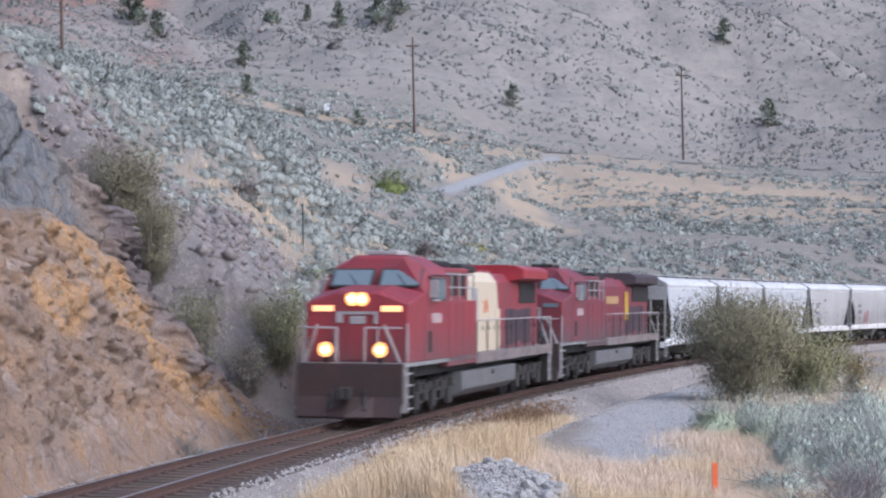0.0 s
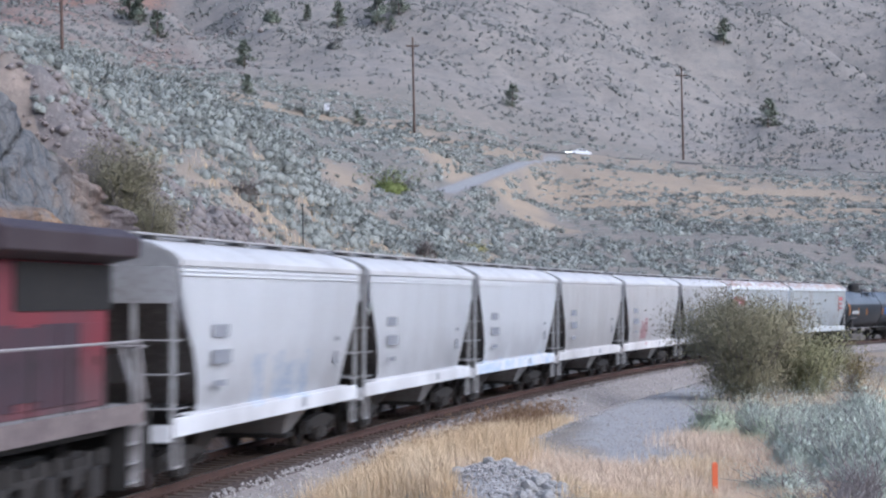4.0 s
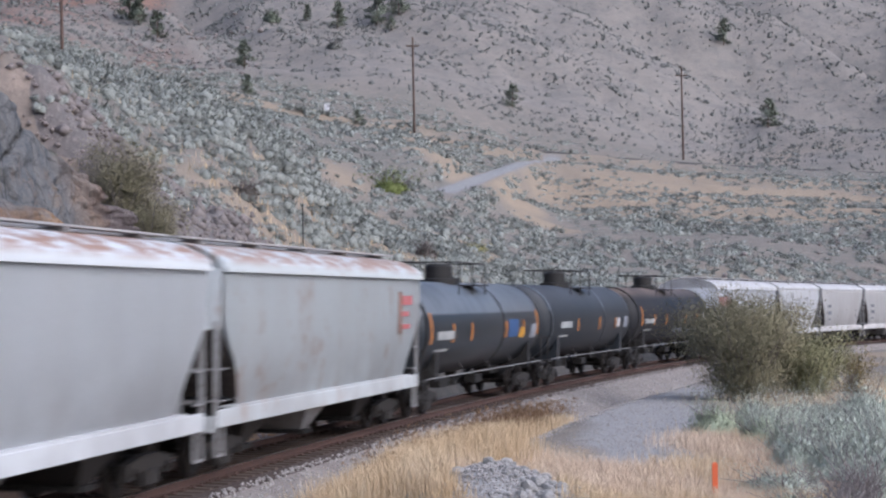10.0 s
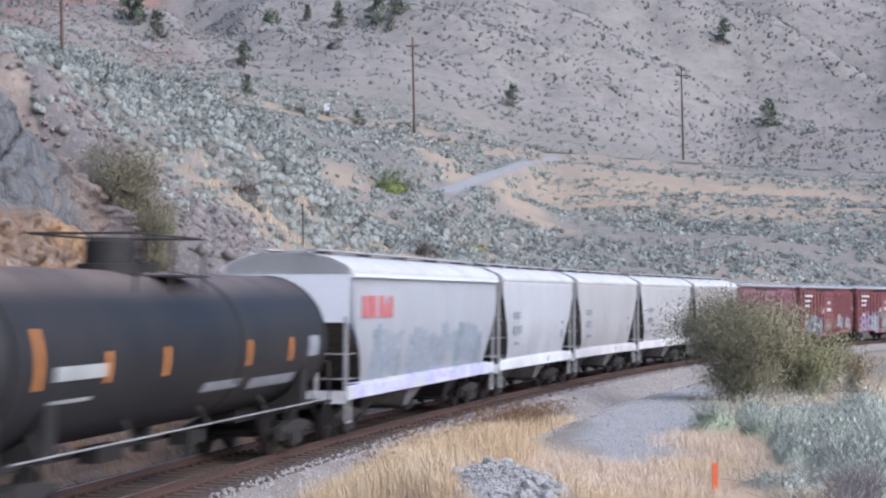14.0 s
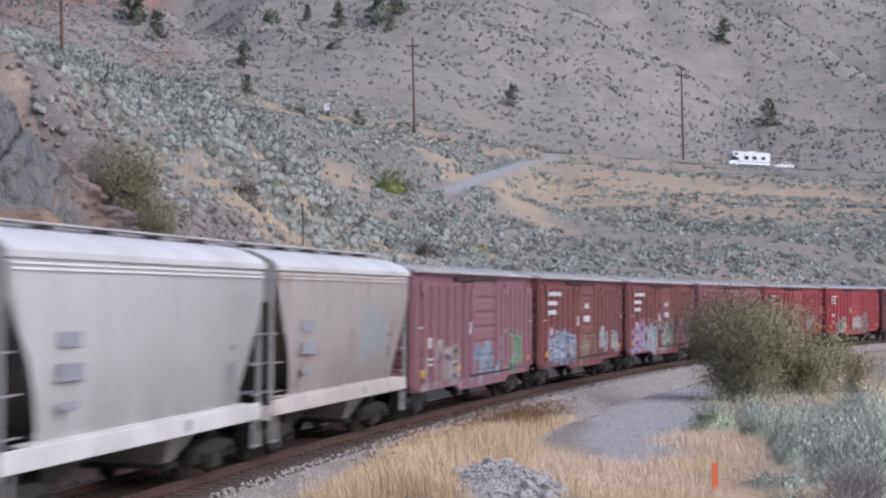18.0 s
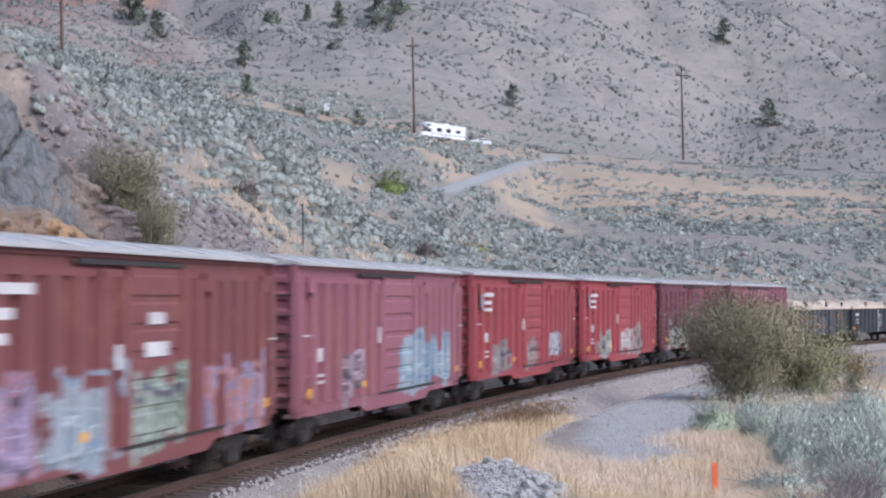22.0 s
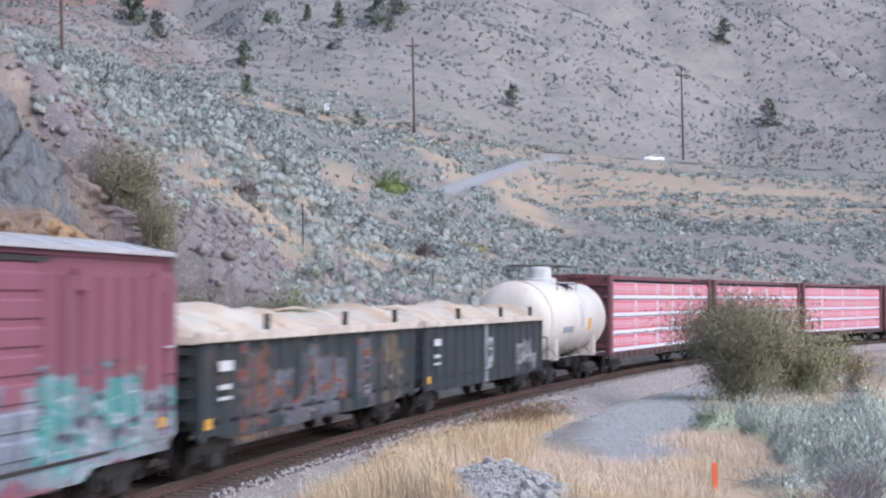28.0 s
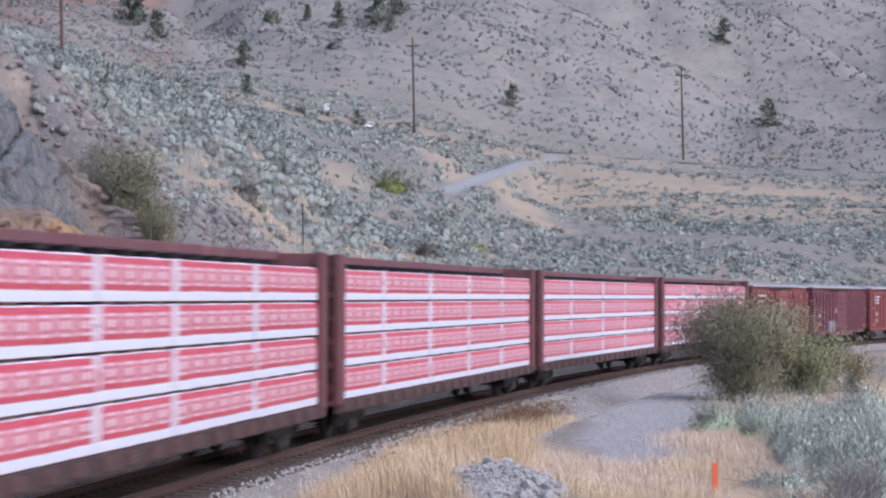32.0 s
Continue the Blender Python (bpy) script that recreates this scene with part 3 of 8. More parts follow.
def ground_mat():
    m, t, bs = nodes_of("dry_hillside")
    n1, n2, n3 = noise_node(t, 0.045, 4), noise_node(t, 0.6, 5, 0.7), noise_node(t, 9.0, 5, 0.75)
    base = mix_node(t, ramp_node(t, n1.outputs["Fac"], 0.38, 0.62), (0.275, 0.245, 0.215), (0.235, 0.22, 0.195))
    base = mix_node(t, ramp_node(t, n2.outputs["Fac"], 0.5, 0.7), base, (0.36, 0.31, 0.265))
    farc = mix_node(t, ramp_node(t, n1.outputs["Fac"], 0.36, 0.64), (0.30, 0.272, 0.246), (0.262, 0.242, 0.222))
    farc = mix_node(t, ramp_node(t, n2.outputs["Fac"], 0.50, 0.80), farc, (0.19, 0.18, 0.17))
    n4 = noise_node(t, 0.16, 5, 0.7)
    farc = mix_node(t, ramp_node(t, n4.outputs["Fac"], 0.45, 0.95), farc, (0.36, 0.315, 0.27))
    farc = mix_node(t, ramp_node(t, n4.outputs["Fac"], 0.15, 0.50, (1, 1, 1, 1), (0, 0, 0, 1)), farc, (0.20, 0.19, 0.182))
    red = mix_node(t, ramp_node(t, n4.outputs["Fac"], 0.45, 0.6), (0.30, 0.195, 0.155), (0.165, 0.125, 0.115))
    col = mix_node(t, attr(t, "earth"), mix_node(t, attr(t, "far"), base, farc), red)
    gold = mix_node(t, ramp_node(t, n2.outputs["Fac"], 0.4, 0.65), (0.44, 0.345, 0.25), (0.36, 0.295, 0.225))
    col = mix_node(t, attr(t, "gold"), col, gold)
    grav = mix_node(t, ramp_node(t, n3.outputs["Fac"], 0.42, 0.62), (0.34, 0.335, 0.33), (0.47, 0.46, 0.455))
    col = mix_node(t, attr(t, "gravel"), col, grav)
    col = mix_node(t, 0.35, col, ramp_node(t, n3.outputs["Fac"], 0.3, 0.7, (0.35, 0.35, 0.35, 1), (1, 1, 1, 1)), "MULTIPLY")
    t.links.new(col, bs.inputs["Base Color"])
    bs.inputs["Roughness"].default_value = 0.95
    bs.inputs["Specular IOR Level"].default_value = 0.2
    h = math_node(t, "ADD", n3.outputs["Fac"], math_node(t, "MULTIPLY", n2.outputs["Fac"], 3.0))
    bump_node(t, bs, h, 0.6, 0.08)
    return m


ground = new("ground", ground_mesh())
ground.data.materials.append(ground_mat())
tagged(ground, "dry beige hillside with sandy soil and straw-coloured grass", "hillside", kind="structure")


# ---- track ----
def sweep(name, prof, s0, s1, step, mat, closed=False):
    """A section (lateral, height) drawn along the line."""
    ss = np.arange(s0, s1 + 0.01, step)
    v = []
    for l, z in prof:
        x, y, h = at_track(ss, l)
        v.append(np.column_stack([x, y, np.full(len(ss), z)]))
    co = np.stack(v, axis=1).reshape(-1, 3)
    k = len(prof)
    f = []
    for i in range(len(ss) - 1):
        for j in range(k if closed else k - 1):
            j2 = (j + 1) % k
            f.append((i * k + j, i * k + j2, (i + 1) * k + j2, (i + 1) * k + j))
    me = bpy.data.meshes.new(name)
    me.from_pydata(co.tolist(), [], f)
    me.materials.append(mat)
    return me


bed = new("ballast_bed", sweep("ballast_bed", [(-3.9, -0.98), (-2.9, -0.62), (-1.75, -0.24), (-1.3, -0.2), (1.3, -0.2), (1.75, -0.24), (2.9, -0.62), (3.9, -0.98)], -120, 560, 1.0, M_BALLAST))
# brown track stain, darkened further for the shade under the cars
bed.data.materials.append(soft_mat("stained_shaded_ballast", (0.06, 0.042, 0.036), (0.085, 0.06, 0.05), (0.12, 0.09, 0.078), big=1.2, fine=20, bump=0.9, dist=0.04))
for f in bed.data.polygons:
    if f.index % 7 in (2, 3, 4):
        f.material_index = 1
tagged(bed, "grey crushed-stone ballast bed under the track", "ballast", kind="structure")


def rail(lat):
    prof = [(-0.07, -0.17), (0.07, -0.17), (0.07, -0.155), (0.012, -0.135), (0.012, -0.045), (0.036, -0.035), (0.036, -0.004), (0.028, 0.0), (-0.028, 0.0), (-0.036, -0.004), (-0.036, -0.035), (-0.012, -0.045), (-0.012, -0.135), (-0.07, -0.155)]
    me = sweep("rail", [(lat + a, z) for a, z in prof], -120, 560, 1.0, M_RUST, closed=True)
    me.materials.append(M_RAILTOP)
    for p in me.polygons:
        if p.index % 14 in (6, 7, 8):
            p.material_index = 1
    ob = new("rail", me)
    return tagged(ob, "rusty steel rail with a worn bright running surface", "rail", kind="structure")


rail(-0.7535)
rail(0.7535)


# ---- ties, loose ballast ----
def fast_mesh(name, co, tris, mat, n=3, normals=None):
    if normals is not None:
        # wind each leaf so that it faces the way its normal points
        a, b, c = co[tris[:, 0]], co[tris[:, 1]], co[tris[:, 2]]
        wrong = np.einsum("ij,ij->i", np.cross(b - a, c - a), normals[tris[:, 0]] + normals[tris[:, 1]] + normals[tris[:, 2]]) < 0
        tris = np.where(wrong[:, None], tris[:, ::-1], tris)
    me = bpy.data.meshes.new(name)
    me.vertices.add(len(co))
    me.vertices.foreach_set("co", np.asarray(co, np.float32).ravel())
    me.loops.add(tris.size)
    me.loops.foreach_set("vertex_index", tris.ravel().astype(np.int32))
    me.polygons.add(len(tris))
    me.polygons.foreach_set("loop_start", np.arange(len(tris), dtype=np.int32) * n)
    me.update(calc_edges=True)
    me.materials.append(mat)
    if normals is not None:
        me.polygons.foreach_set("use_smooth", np.ones(len(tris), bool))
        me.normals_split_custom_set_from_vertices(np.asarray(normals, np.float32))
    return me


def scatter(name, templates, places, mat, seed=0):
    """Copies of small templates (verts, tris), each turned and sized, in one mesh. places: rows of x, y, z, size, height."""
    rng = np.random.default_rng(seed)
    which = rng.integers(0, len(templates), len(places))
    co_all, tri_all, nor_all, base = [], [], [], 0
    for k, (v, f, *nv) in enumerate(templates):
        P = places[which == k]
        if not len(P):
            continue
        a = rng.uniform(0, 2 * np.pi, len(P))
        c, s = np.cos(a)[:, None], np.sin(a)[:, None]
        x = (v[None, :, 0] * c - v[None, :, 1] * s) * P[:, 3:4] + P[:, 0:1]
        y = (v[None, :, 0] * s + v[None, :, 1] * c) * P[:, 3:4] + P[:, 1:2]
        z = v[None, :, 2] * P[:, 4:5] + P[:, 2:3]
        co_all.append(np.stack([x, y, z], -1).reshape(-1, 3))
        tri_all.append((f[None] + (np.arange(len(P)) * len(v))[:, None, None]).reshape(-1, f.shape[1]) + base)
        if nv:
            q = nv[0]
            nor_all.append(np.stack([q[None, :, 0] * c - q[None, :, 1] * s, q[None, :, 0] * s + q[None, :, 1] * c, np.broadcast_to(q[None, :, 2], (len(P), len(q)))], -1).reshape(-1, 3))
        base += len(P) * len(v)
    return fast_mesh(name, np.concatenate(co_all), np.concatenate(tri_all), mat, templates[0][1].shape[1], np.concatenate(nor_all) if nor_all else None)


def pebble(rng, lumps=0.35):
    """A broken stone: an octahedron cut once finer, knocked out of shape."""
    v = np.array([(1, 0, 0), (-1, 0, 0), (0, 1, 0), (0, -1, 0), (0, 0, 1), (0, 0, -1)], float)
    f = np.array([(0, 2, 4), (2, 1, 4), (1, 3, 4), (3, 0, 4), (2, 0, 5), (1, 2, 5), (3, 1, 5), (0, 3, 5)])
    v = v * rng.uniform(1 - lumps, 1 + lumps, (6, 1)) + rng.uniform(-0.25, 0.25, (6, 3))
    return v * 0.5, f


rng0 = np.random.default_rng(5)
PEBBLES = [pebble(rng0) for _ in range(8)]


def tie_mesh():
    bm = bmesh.new()
    w, h, k = 0.115, 0.16, 1.28
    v = [bm.verts.new((x, y, z)) for z in (-h - 0.175, -0.172) for x, y in ((-w, -k), (w, -k), (w, k), (-w, k))]
    for f in ((3, 2, 1, 0), (4, 5, 6, 7), (0, 1, 5, 4), (1, 2, 6, 5), (2, 3, 7, 6), (3, 0, 4, 7)):
        bm.faces.new([v[i] for i in f])
    me = bpy.data.meshes.new("tie")
    bm.to_mesh(me)
    bm.free()
    me.materials.append(M_TIE)
    return me


def plate_mesh():
    bm = bmesh.new()
    for s in (-1, 1):
        bmesh.ops.create_cube(bm, size=1, matrix=Matrix.Translation((0, s * 0.7535, -0.164)) @ Matrix.Diagonal((0.19, 0.36, 0.02, 1)))
        for a in (-0.1, 0.1):
            bmesh.ops.create_cube(bm, size=1, matrix=Matrix.Translation((0.05, s * 0.7535 + a, -0.145)) @ Matrix.Diagonal((0.03, 0.03, 0.03, 1)))
    me = bpy.data.meshes.new("tie_plate")
    bm.to_mesh(me)
    bm.free()
    me.materials.append(M_RUST)
    return me


TIE, PLATE = tie_mesh(), plate_mesh()
for i in range(150):
    s = -24.0 + i * 0.53
    x, y, h = at_track(s)
    ob = new("tie", TIE)
    ob.parent = bed
    ob.matrix_basis = pose(float(x), float(y), random.uniform(-0.008, 0.008), 0, 0, 90 - math.degrees(h) + random.uniform(-1.2, 1.2))
    pl = new("tie_plate", PLATE)
    pl.parent = bed
    pl.matrix_basis = ob.matrix_basis.copy()


def loose_stones():
    rng = np.random.default_rng(8)
    n = 17000
    s = -22 + 125 * rng.random(n) ** 1.7
    l = np.where(rng.random(n) < 0.85, rng.uniform(1.45, 4.6, n), rng.uniform(-4.2, -1.3, n))
    x, y, h = at_track(s, l)
    prof = np.interp(np.abs(l), (0, 1.3, 1.75, 2.9, 3.9), (-0.2, -0.2, -0.24, -0.62, -0.98))
    z = np.maximum(prof, ground_height(x, y))
    size = rng.uniform(0.035, 0.085, n)
    return np.column_stack([x, y, z + size * 0.2, size, size * rng.uniform(0.6, 1.0, n)])


tagged(new("ballast_stones", scatter("ballast_stones", PEBBLES, loose_stones(), M_STONE, 3)), "loose grey crushed stones along the track shoulder", "ballast", kind="stuff")


# ---- the cutting: earth bank and rock wall ----
def cut_mat():
    m, t, bs = nodes_of("cut_bank")
    n1, n2, n3 = noise_node(t, 0.35, 4), noise_node(t, 1.6, 5, 0.7, None, (1, 1, 0.35)), noise_node(t, 9, 5, 0.75)
    earth = mix_node(t, ramp_node(t, n1.outputs["Fac"], 0.40, 0.60), (0.33, 0.245, 0.195), (0.40, 0.265, 0.175))
    earth = mix_node(t, attr(t, "ochre"), earth, mix_node(t, ramp_node(t, n2.outputs["Fac"], 0.4, 0.6), (0.56, 0.33, 0.165), (0.50, 0.345, 0.215)))
    earth = mix_node(t, math_node(t, "MULTIPLY", ramp_node(t, n2.outputs["Fac"], 0.50, 0.64), 0.7), earth, (0.36, 0.305, 0.28))
    earth = mix_node(t, ramp_node(t, noise_node(t, 2.6, 5, 0.75, None, (1, 1, 0.5)).outputs["Fac"], 0.56, 0.68), earth, (0.15, 0.10, 0.08))
    earth = mix_node(t, math_node(t, "MULTIPLY", ramp_node(t, noise_node(t, 0.9, 5, 0.7, None, (1, 1, 0.6)).outputs["Fac"], 0.55, 0.68), 0.8), earth, (0.50, 0.40, 0.34))
    rock = mix_node(t, ramp_node(t, n2.outputs["Fac"], 0.38, 0.62), (0.19, 0.20, 0.215), (0.285, 0.28, 0.275))
    rock = mix_node(t, ramp_node(t, noise_node(t, 0.8, 5, 0.7).outputs["Fac"], 0.55, 0.68), rock, (0.30, 0.24, 0.195))
    crack = math_node(t, "MULTIPLY", cracks(t, 0.75, (1.0, 0.75, 0.45), 0.016), 0.6)
    crack2 = cracks(t, 2.1, (1.0, 0.6, 0.5), 0.05)
    rock = mix_node(t, math_node(t, "MULTIPLY", crack2, 0.3), mix_node(t, crack, rock, (0.06, 0.056, 0.056)), (0.06, 0.056, 0.055))
    earth = mix_node(t, math_node(t, "MULTIPLY", cracks(t, 0.9, (1.0, 0.8, 0.7), 0.03), 0.3), earth, (0.10, 0.075, 0.065))
    scree = mix_node(t, ramp_node(t, n2.outputs["Fac"], 0.4, 0.65), (0.20, 0.165, 0.165), (0.29, 0.25, 0.24))
    col = mix_node(t, attr(t, "rock"), earth, rock)
    col = mix_node(t, attr(t, "scree"), col, scree)
    col = mix_node(t, 0.5, col, ramp_node(t, n3.outputs["Fac"], 0.28, 0.7, (0.3, 0.3, 0.3, 1), (1, 1, 1, 1)), "MULTIPLY")
    col = mix_node(t, 0.35, col, ramp_node(t, noise_node(t, 28, 4, 0.7).outputs["Fac"], 0.3, 0.65, (0.35, 0.35, 0.35, 1), (1, 1, 1, 1)), "MULTIPLY")
    t.links.new(col, bs.inputs["Base Color"])
    bs.inputs["Roughness"].default_value = 0.95
    bs.inputs["Specular IOR Level"].default_value = 0.15
    bump_node(t, bs, math_node(t, "ADD", n3.outputs["Fac"], math_node(t, "MULTIPLY", n2.outputs["Fac"], 2.0)), 0.9, 0.10)
    return m


def cut_bank():
    ss = np.concatenate([np.arange(-42, -14, 0.3), np.arange(-14, 14.6, 0.085)])
    lat = np.concatenate([np.linspace(-3.4, -6.4, 92), np.linspace(-6.45, -7.0, 12), np.linspace(-7.02, -8.05, 64), np.linspace(-8.15, -12.2, 22)])
    S, L = np.meshgrid(ss, lat, indexing="ij")
    s, l = S.ravel(), L.ravel()
    z = cut_height(s, l)
    x0, y0, h = at_track(s, l)
    hill = ground_height(x0, y0)
    top = smooth(-9.0, -12.0, l)
    z = z * (1 - top) + (hill - 0.25) * top
    # erosion runnels, slabs and ledges push the face in and out
    up = smooth(-0.5, 0.7, z)
    warp = s + 0.28 * z + 0.8 * fbm(s, z, 3.0, 2, 58)
    gully = np.minimum(np.abs(fbm(warp, z * 0.16, 2.2, 3, 51)) * 3.2, 1.0)
    crag = np.minimum(np.abs(fbm(s * 1.3, z, 1.1, 3, 59)) * 3.0, 1.0)
    chip = hash2(np.floor(warp / 0.42), np.floor(z / 0.55 + 0.5 * warp), 5) * 0.22 + hash2(np.floor(warp / 0.2 + 0.3), np.floor(z / 0.22 + 0.7 * warp), 6) * 0.10
    facet = hash2(np.floor(warp / 0.8 + 0.5 * z), np.floor(z / 1.3 - 0.7 * warp), 7) * 0.22
    run = gully ** 0.6 * 0.5 + crag ** 0.7 * 0.22 + facet + chip + fbm(s, z, 0.22, 3, 52) * 0.34 - 1.15
    lean = s + 0.45 * z
    slab = hash2(np.floor(lean / 1.5), np.floor((z + 0.3 * s) / 1.15), 3) * 0.85 + hash2(np.floor(lean / 0.55 + 0.4), np.floor(z / 0.5 + 0.2 * s), 9) * 0.3
    rockness = smooth(-6.3, -7.0, l + 0.5 * fbm(s, z, 2.0, 3, 55)) * smooth(5.8, 4.0, s)
    scree = smooth(4.5, 7.0, s + 1.5 * fbm(s, z, 2.0, 3, 56)) * smooth(0.8, 1.8, z + 0.18 * (s - 6))
    # the rock wall stands in tall flat plates with open cracks between them
    wob = 0.12 * fbm(s, z, 1.6, 3, 71)
    p1, p2, p3 = (s + 0.55 * z + wob) / 1.7, (s - 0.30 * z + wob) / 2.9, (z - 0.5 * s + wob) / 2.3
    wall = -0.5
    for i, (p, amp) in enumerate(((p1, 0.5), (p2, 0.55), (p3, 0.22))):
        wall = wall + amp * (hash2(np.floor(p), i, 12) + 0.12 * (p - np.floor(p))) - 0.22 * smooth(0.05, 0.0, np.abs(p - np.round(p)))
    wall = wall + 0.10 * hash2(np.floor(p1 * 3.1), np.floor(p3 * 4.3), 13) + 0.08 * fbm(s, z, 0.3, 3, 73)
    # deep slanting clefts in the earth
    cleft = smooth(0.10, 0.0, np.abs(fbm(warp - 0.5 * z, z * 0.10, 3.0, 2, 75))) * smooth(0.5, 1.5, z)
    out = up * (1 - top) * (0.12 + 0.88 * smooth(11.0, 7.0, s)) * ((1 - rockness) * (run - 0.55 * cleft) + rockness * (wall - 1.05) + scree * (slab * 0.6 + chip))
    ochre = smooth(0.1, 0.5, np.exp(-((s - 4.4 - 1.1 * (2.5 - z)) / 2.0) ** 2) + 0.9 * np.exp(-((s + 1.6) / 1.6) ** 2 - ((z - 3.4) / 0.9) ** 2) + 0.5 * fbm(s, z, 1.5, 3, 76))
    # a fan of fallen earth at the foot
    fan = (0.5 * np.exp(-((s - 7.5) / 3.0) ** 2) * smooth(3.0, 0.6, z) + 0.4 * np.exp(-((s + 6) / 5.0) ** 2) * smooth(2.0, 0.4, z)) * smooth(-0.5, 0.6, z)
    lat2 = l + np.minimum(out + fan * 0.5, 0.12 + 0.1 * (z + 0.6))
    x, y, h = at_track(s, lat2)
    z = z + fbm(s, l, 0.8, 3, 57) * 0.25 * up - (1 - up) * 0.05
    co = np.column_stack([x, y, z])
    n, m = len(ss), len(lat)
    i, j = np.meshgrid(np.arange(n - 1), np.arange(m - 1), indexing="ij")
    q = np.stack([i * m + j, i * m + j + 1, (i + 1) * m + j + 1, (i + 1) * m + j], -1).reshape(-1, 4)
    me = fast_mesh("rock_cutting", co, q, cut_mat(), 4)
    for key, v in (("rock", rockness), ("scree", scree), ("ochre", ochre)):
        me.attributes.new(key, "FLOAT", "POINT").data.foreach_set("value", v.astype(np.float32))
    return me


tagged(new("rock_cutting", cut_bank()), "orange earth bank below a grey fractured rock wall", "rock face", kind="structure")


def boulders():
    rng = np.random.default_rng(12)
    M_ROCK = soft_mat("hill_rock", (0.24, 0.20, 0.19), (0.17, 0.15, 0.15), (0.33, 0.29, 0.26), big=0.9, fine=6, bump=0.7, dist=0.06, island=0.5)
    rows = []
    for x, y, r, n in ((-3.4, 80, 1.2, 14), (-1.9, 84, 0.9, 7), (-2.8, 86, 1.6, 12), (40, 190, 9, 60), (58, 230, 14, 120), (-80, 470, 30, 160), (-62, 425, 16, 110)):
        for _ in range(n):
            big = 2.2 if y > 300 else 1.0
            rows.append((x + rng.normal() * r * 0.6, y + rng.normal() * r * 0.9, 0, big * rng.uniform(0.25, 1.1) * (1.0 if y < 150 else 0.8), 0))
    P = np.array(rows)
    P[:, 2] = ground_height(P[:, 0], P[:, 1]) + P[:, 3] * 0.12
    P[:, 4] = P[:, 3] * rng.uniform(0.5, 0.9, len(P))
    tagged(new("hillside_boulders", scatter("hillside_boulders", PEBBLES, P, M_ROCK, 4)), "dark reddish broken rocks strewn on the slope", "rocks", kind="stuff")


boulders()


def scree():
    rng = np.random.default_rng(14)
    n = 4200
    s, l = rng.uniform(7.5, 27, n), -3.75 - 5.5 * rng.random(n) ** 1.3
    # rubble above the rock wall too
    s[:1500], l[:1500] = rng.uniform(-8, 13, 1500), rng.uniform(-14.5, -8.6, 1500)
    x, y, h = at_track(s, l)
    size = rng.uniform(0.05, 0.15, n) * np.where(rng.random(n) < 0.06, 2.2, 1.0)
    z = np.maximum(ground_height(x, y), np.where((s < 13) & (l > -8), cut_height(s, l) - 0.05, -9))
    P = np.column_stack([x, y, z + size * 0.1, size, size * rng.uniform(0.5, 0.9, n)])
    m = soft_mat("scree_stone", (0.255, 0.21, 0.20), (0.175, 0.145, 0.14), (0.38, 0.32, 0.30), big=0.9, fine=9, bump=0.6, dist=0.04, island=0.6)
    tagged(new("scree_stones", scatter("scree_stones", PEBBLES, P, m, 15)), "loose grey-brown fallen stones at the foot of the bank", "rocks", kind="stuff")


scree()


def outcrop(x0, x1, y0, y1, cx, cy, rx, ry, rise, seed, label):
    """Fractured bedrock that breaks through the slope in tilted blocks."""
    gx, gy = np.meshgrid(np.arange(x0, x1, 0.09), np.arange(y0, y1, 0.14), indexing="ij")
    x, y = gx.ravel(), gy.ravel()
    u, v = x * 0.8 + y * 0.35, y * 0.5 - x * 0.6
    w1, w2 = u / 1.1 + 0.4 * fbm(x, y, 1.5, 2, seed), v / 1.4 + 0.3 * u + 0.4 * fbm(x, y, 1.5, 2, seed + 3)
    blocks = 0.7 * hash2(np.floor(w1), np.floor(w2), seed) + 0.5 * (w2 - np.floor(w2)) + 0.25 * hash2(np.floor(u / 0.38), np.floor(v / 0.3), seed + 5) + 0.4 * fbm(x, y, 0.5, 3, seed)
    mask = smooth(1.0, 0.55, np.hypot((x - cx) / rx, (y - cy) / ry) + 0.5 * fbm(x, y, 2.0, 3, seed + 9))
    z = ground_height(x, y) - 0.35 + mask * rise * (0.35 + 0.65 * blocks)
    n, m = gx.shape
    i, j = np.meshgrid(np.arange(n - 1), np.arange(m - 1), indexing="ij")
    q = np.stack([i * m + j, (i + 1) * m + j, (i + 1) * m + j + 1, i * m + j + 1], -1).reshape(-1, 4)
    ob = thing("rock_outcrop", label, "rock", "rock outcrops")
    again("bedrock", fast_mesh("bedrock", np.column_stack([x, y, z]), q, M_OUTCROP, 4), ob)
    # broken blocks lying on it
    rng = np.random.default_rng(seed)
    bx, by = cx + rng.normal(size=560) * rx * 0.55, cy + rng.normal(size=560) * ry * 0.55
    k = np.minimum(((bx - x0) / 0.09).astype(int).clip(0, n - 1) * m + ((by - y0) / 0.14).astype(int).clip(0, m - 1), len(z) - 1)
    size = rng.uniform(0.1, 0.26, 560) * np.where(rng.random(560) < 0.15, 2.2, 1.0)
    P = np.column_stack([bx, by, np.maximum(z[k], ground_height(bx, by)) + 0.02, size * 1.2, size * rng.uniform(0.6, 1.1, 560)])
    rub = again("rubble", scatter("rubble", PEBBLES, P, M_RUBBLE, seed), ob)
    tagged(rub, kind="stuff")


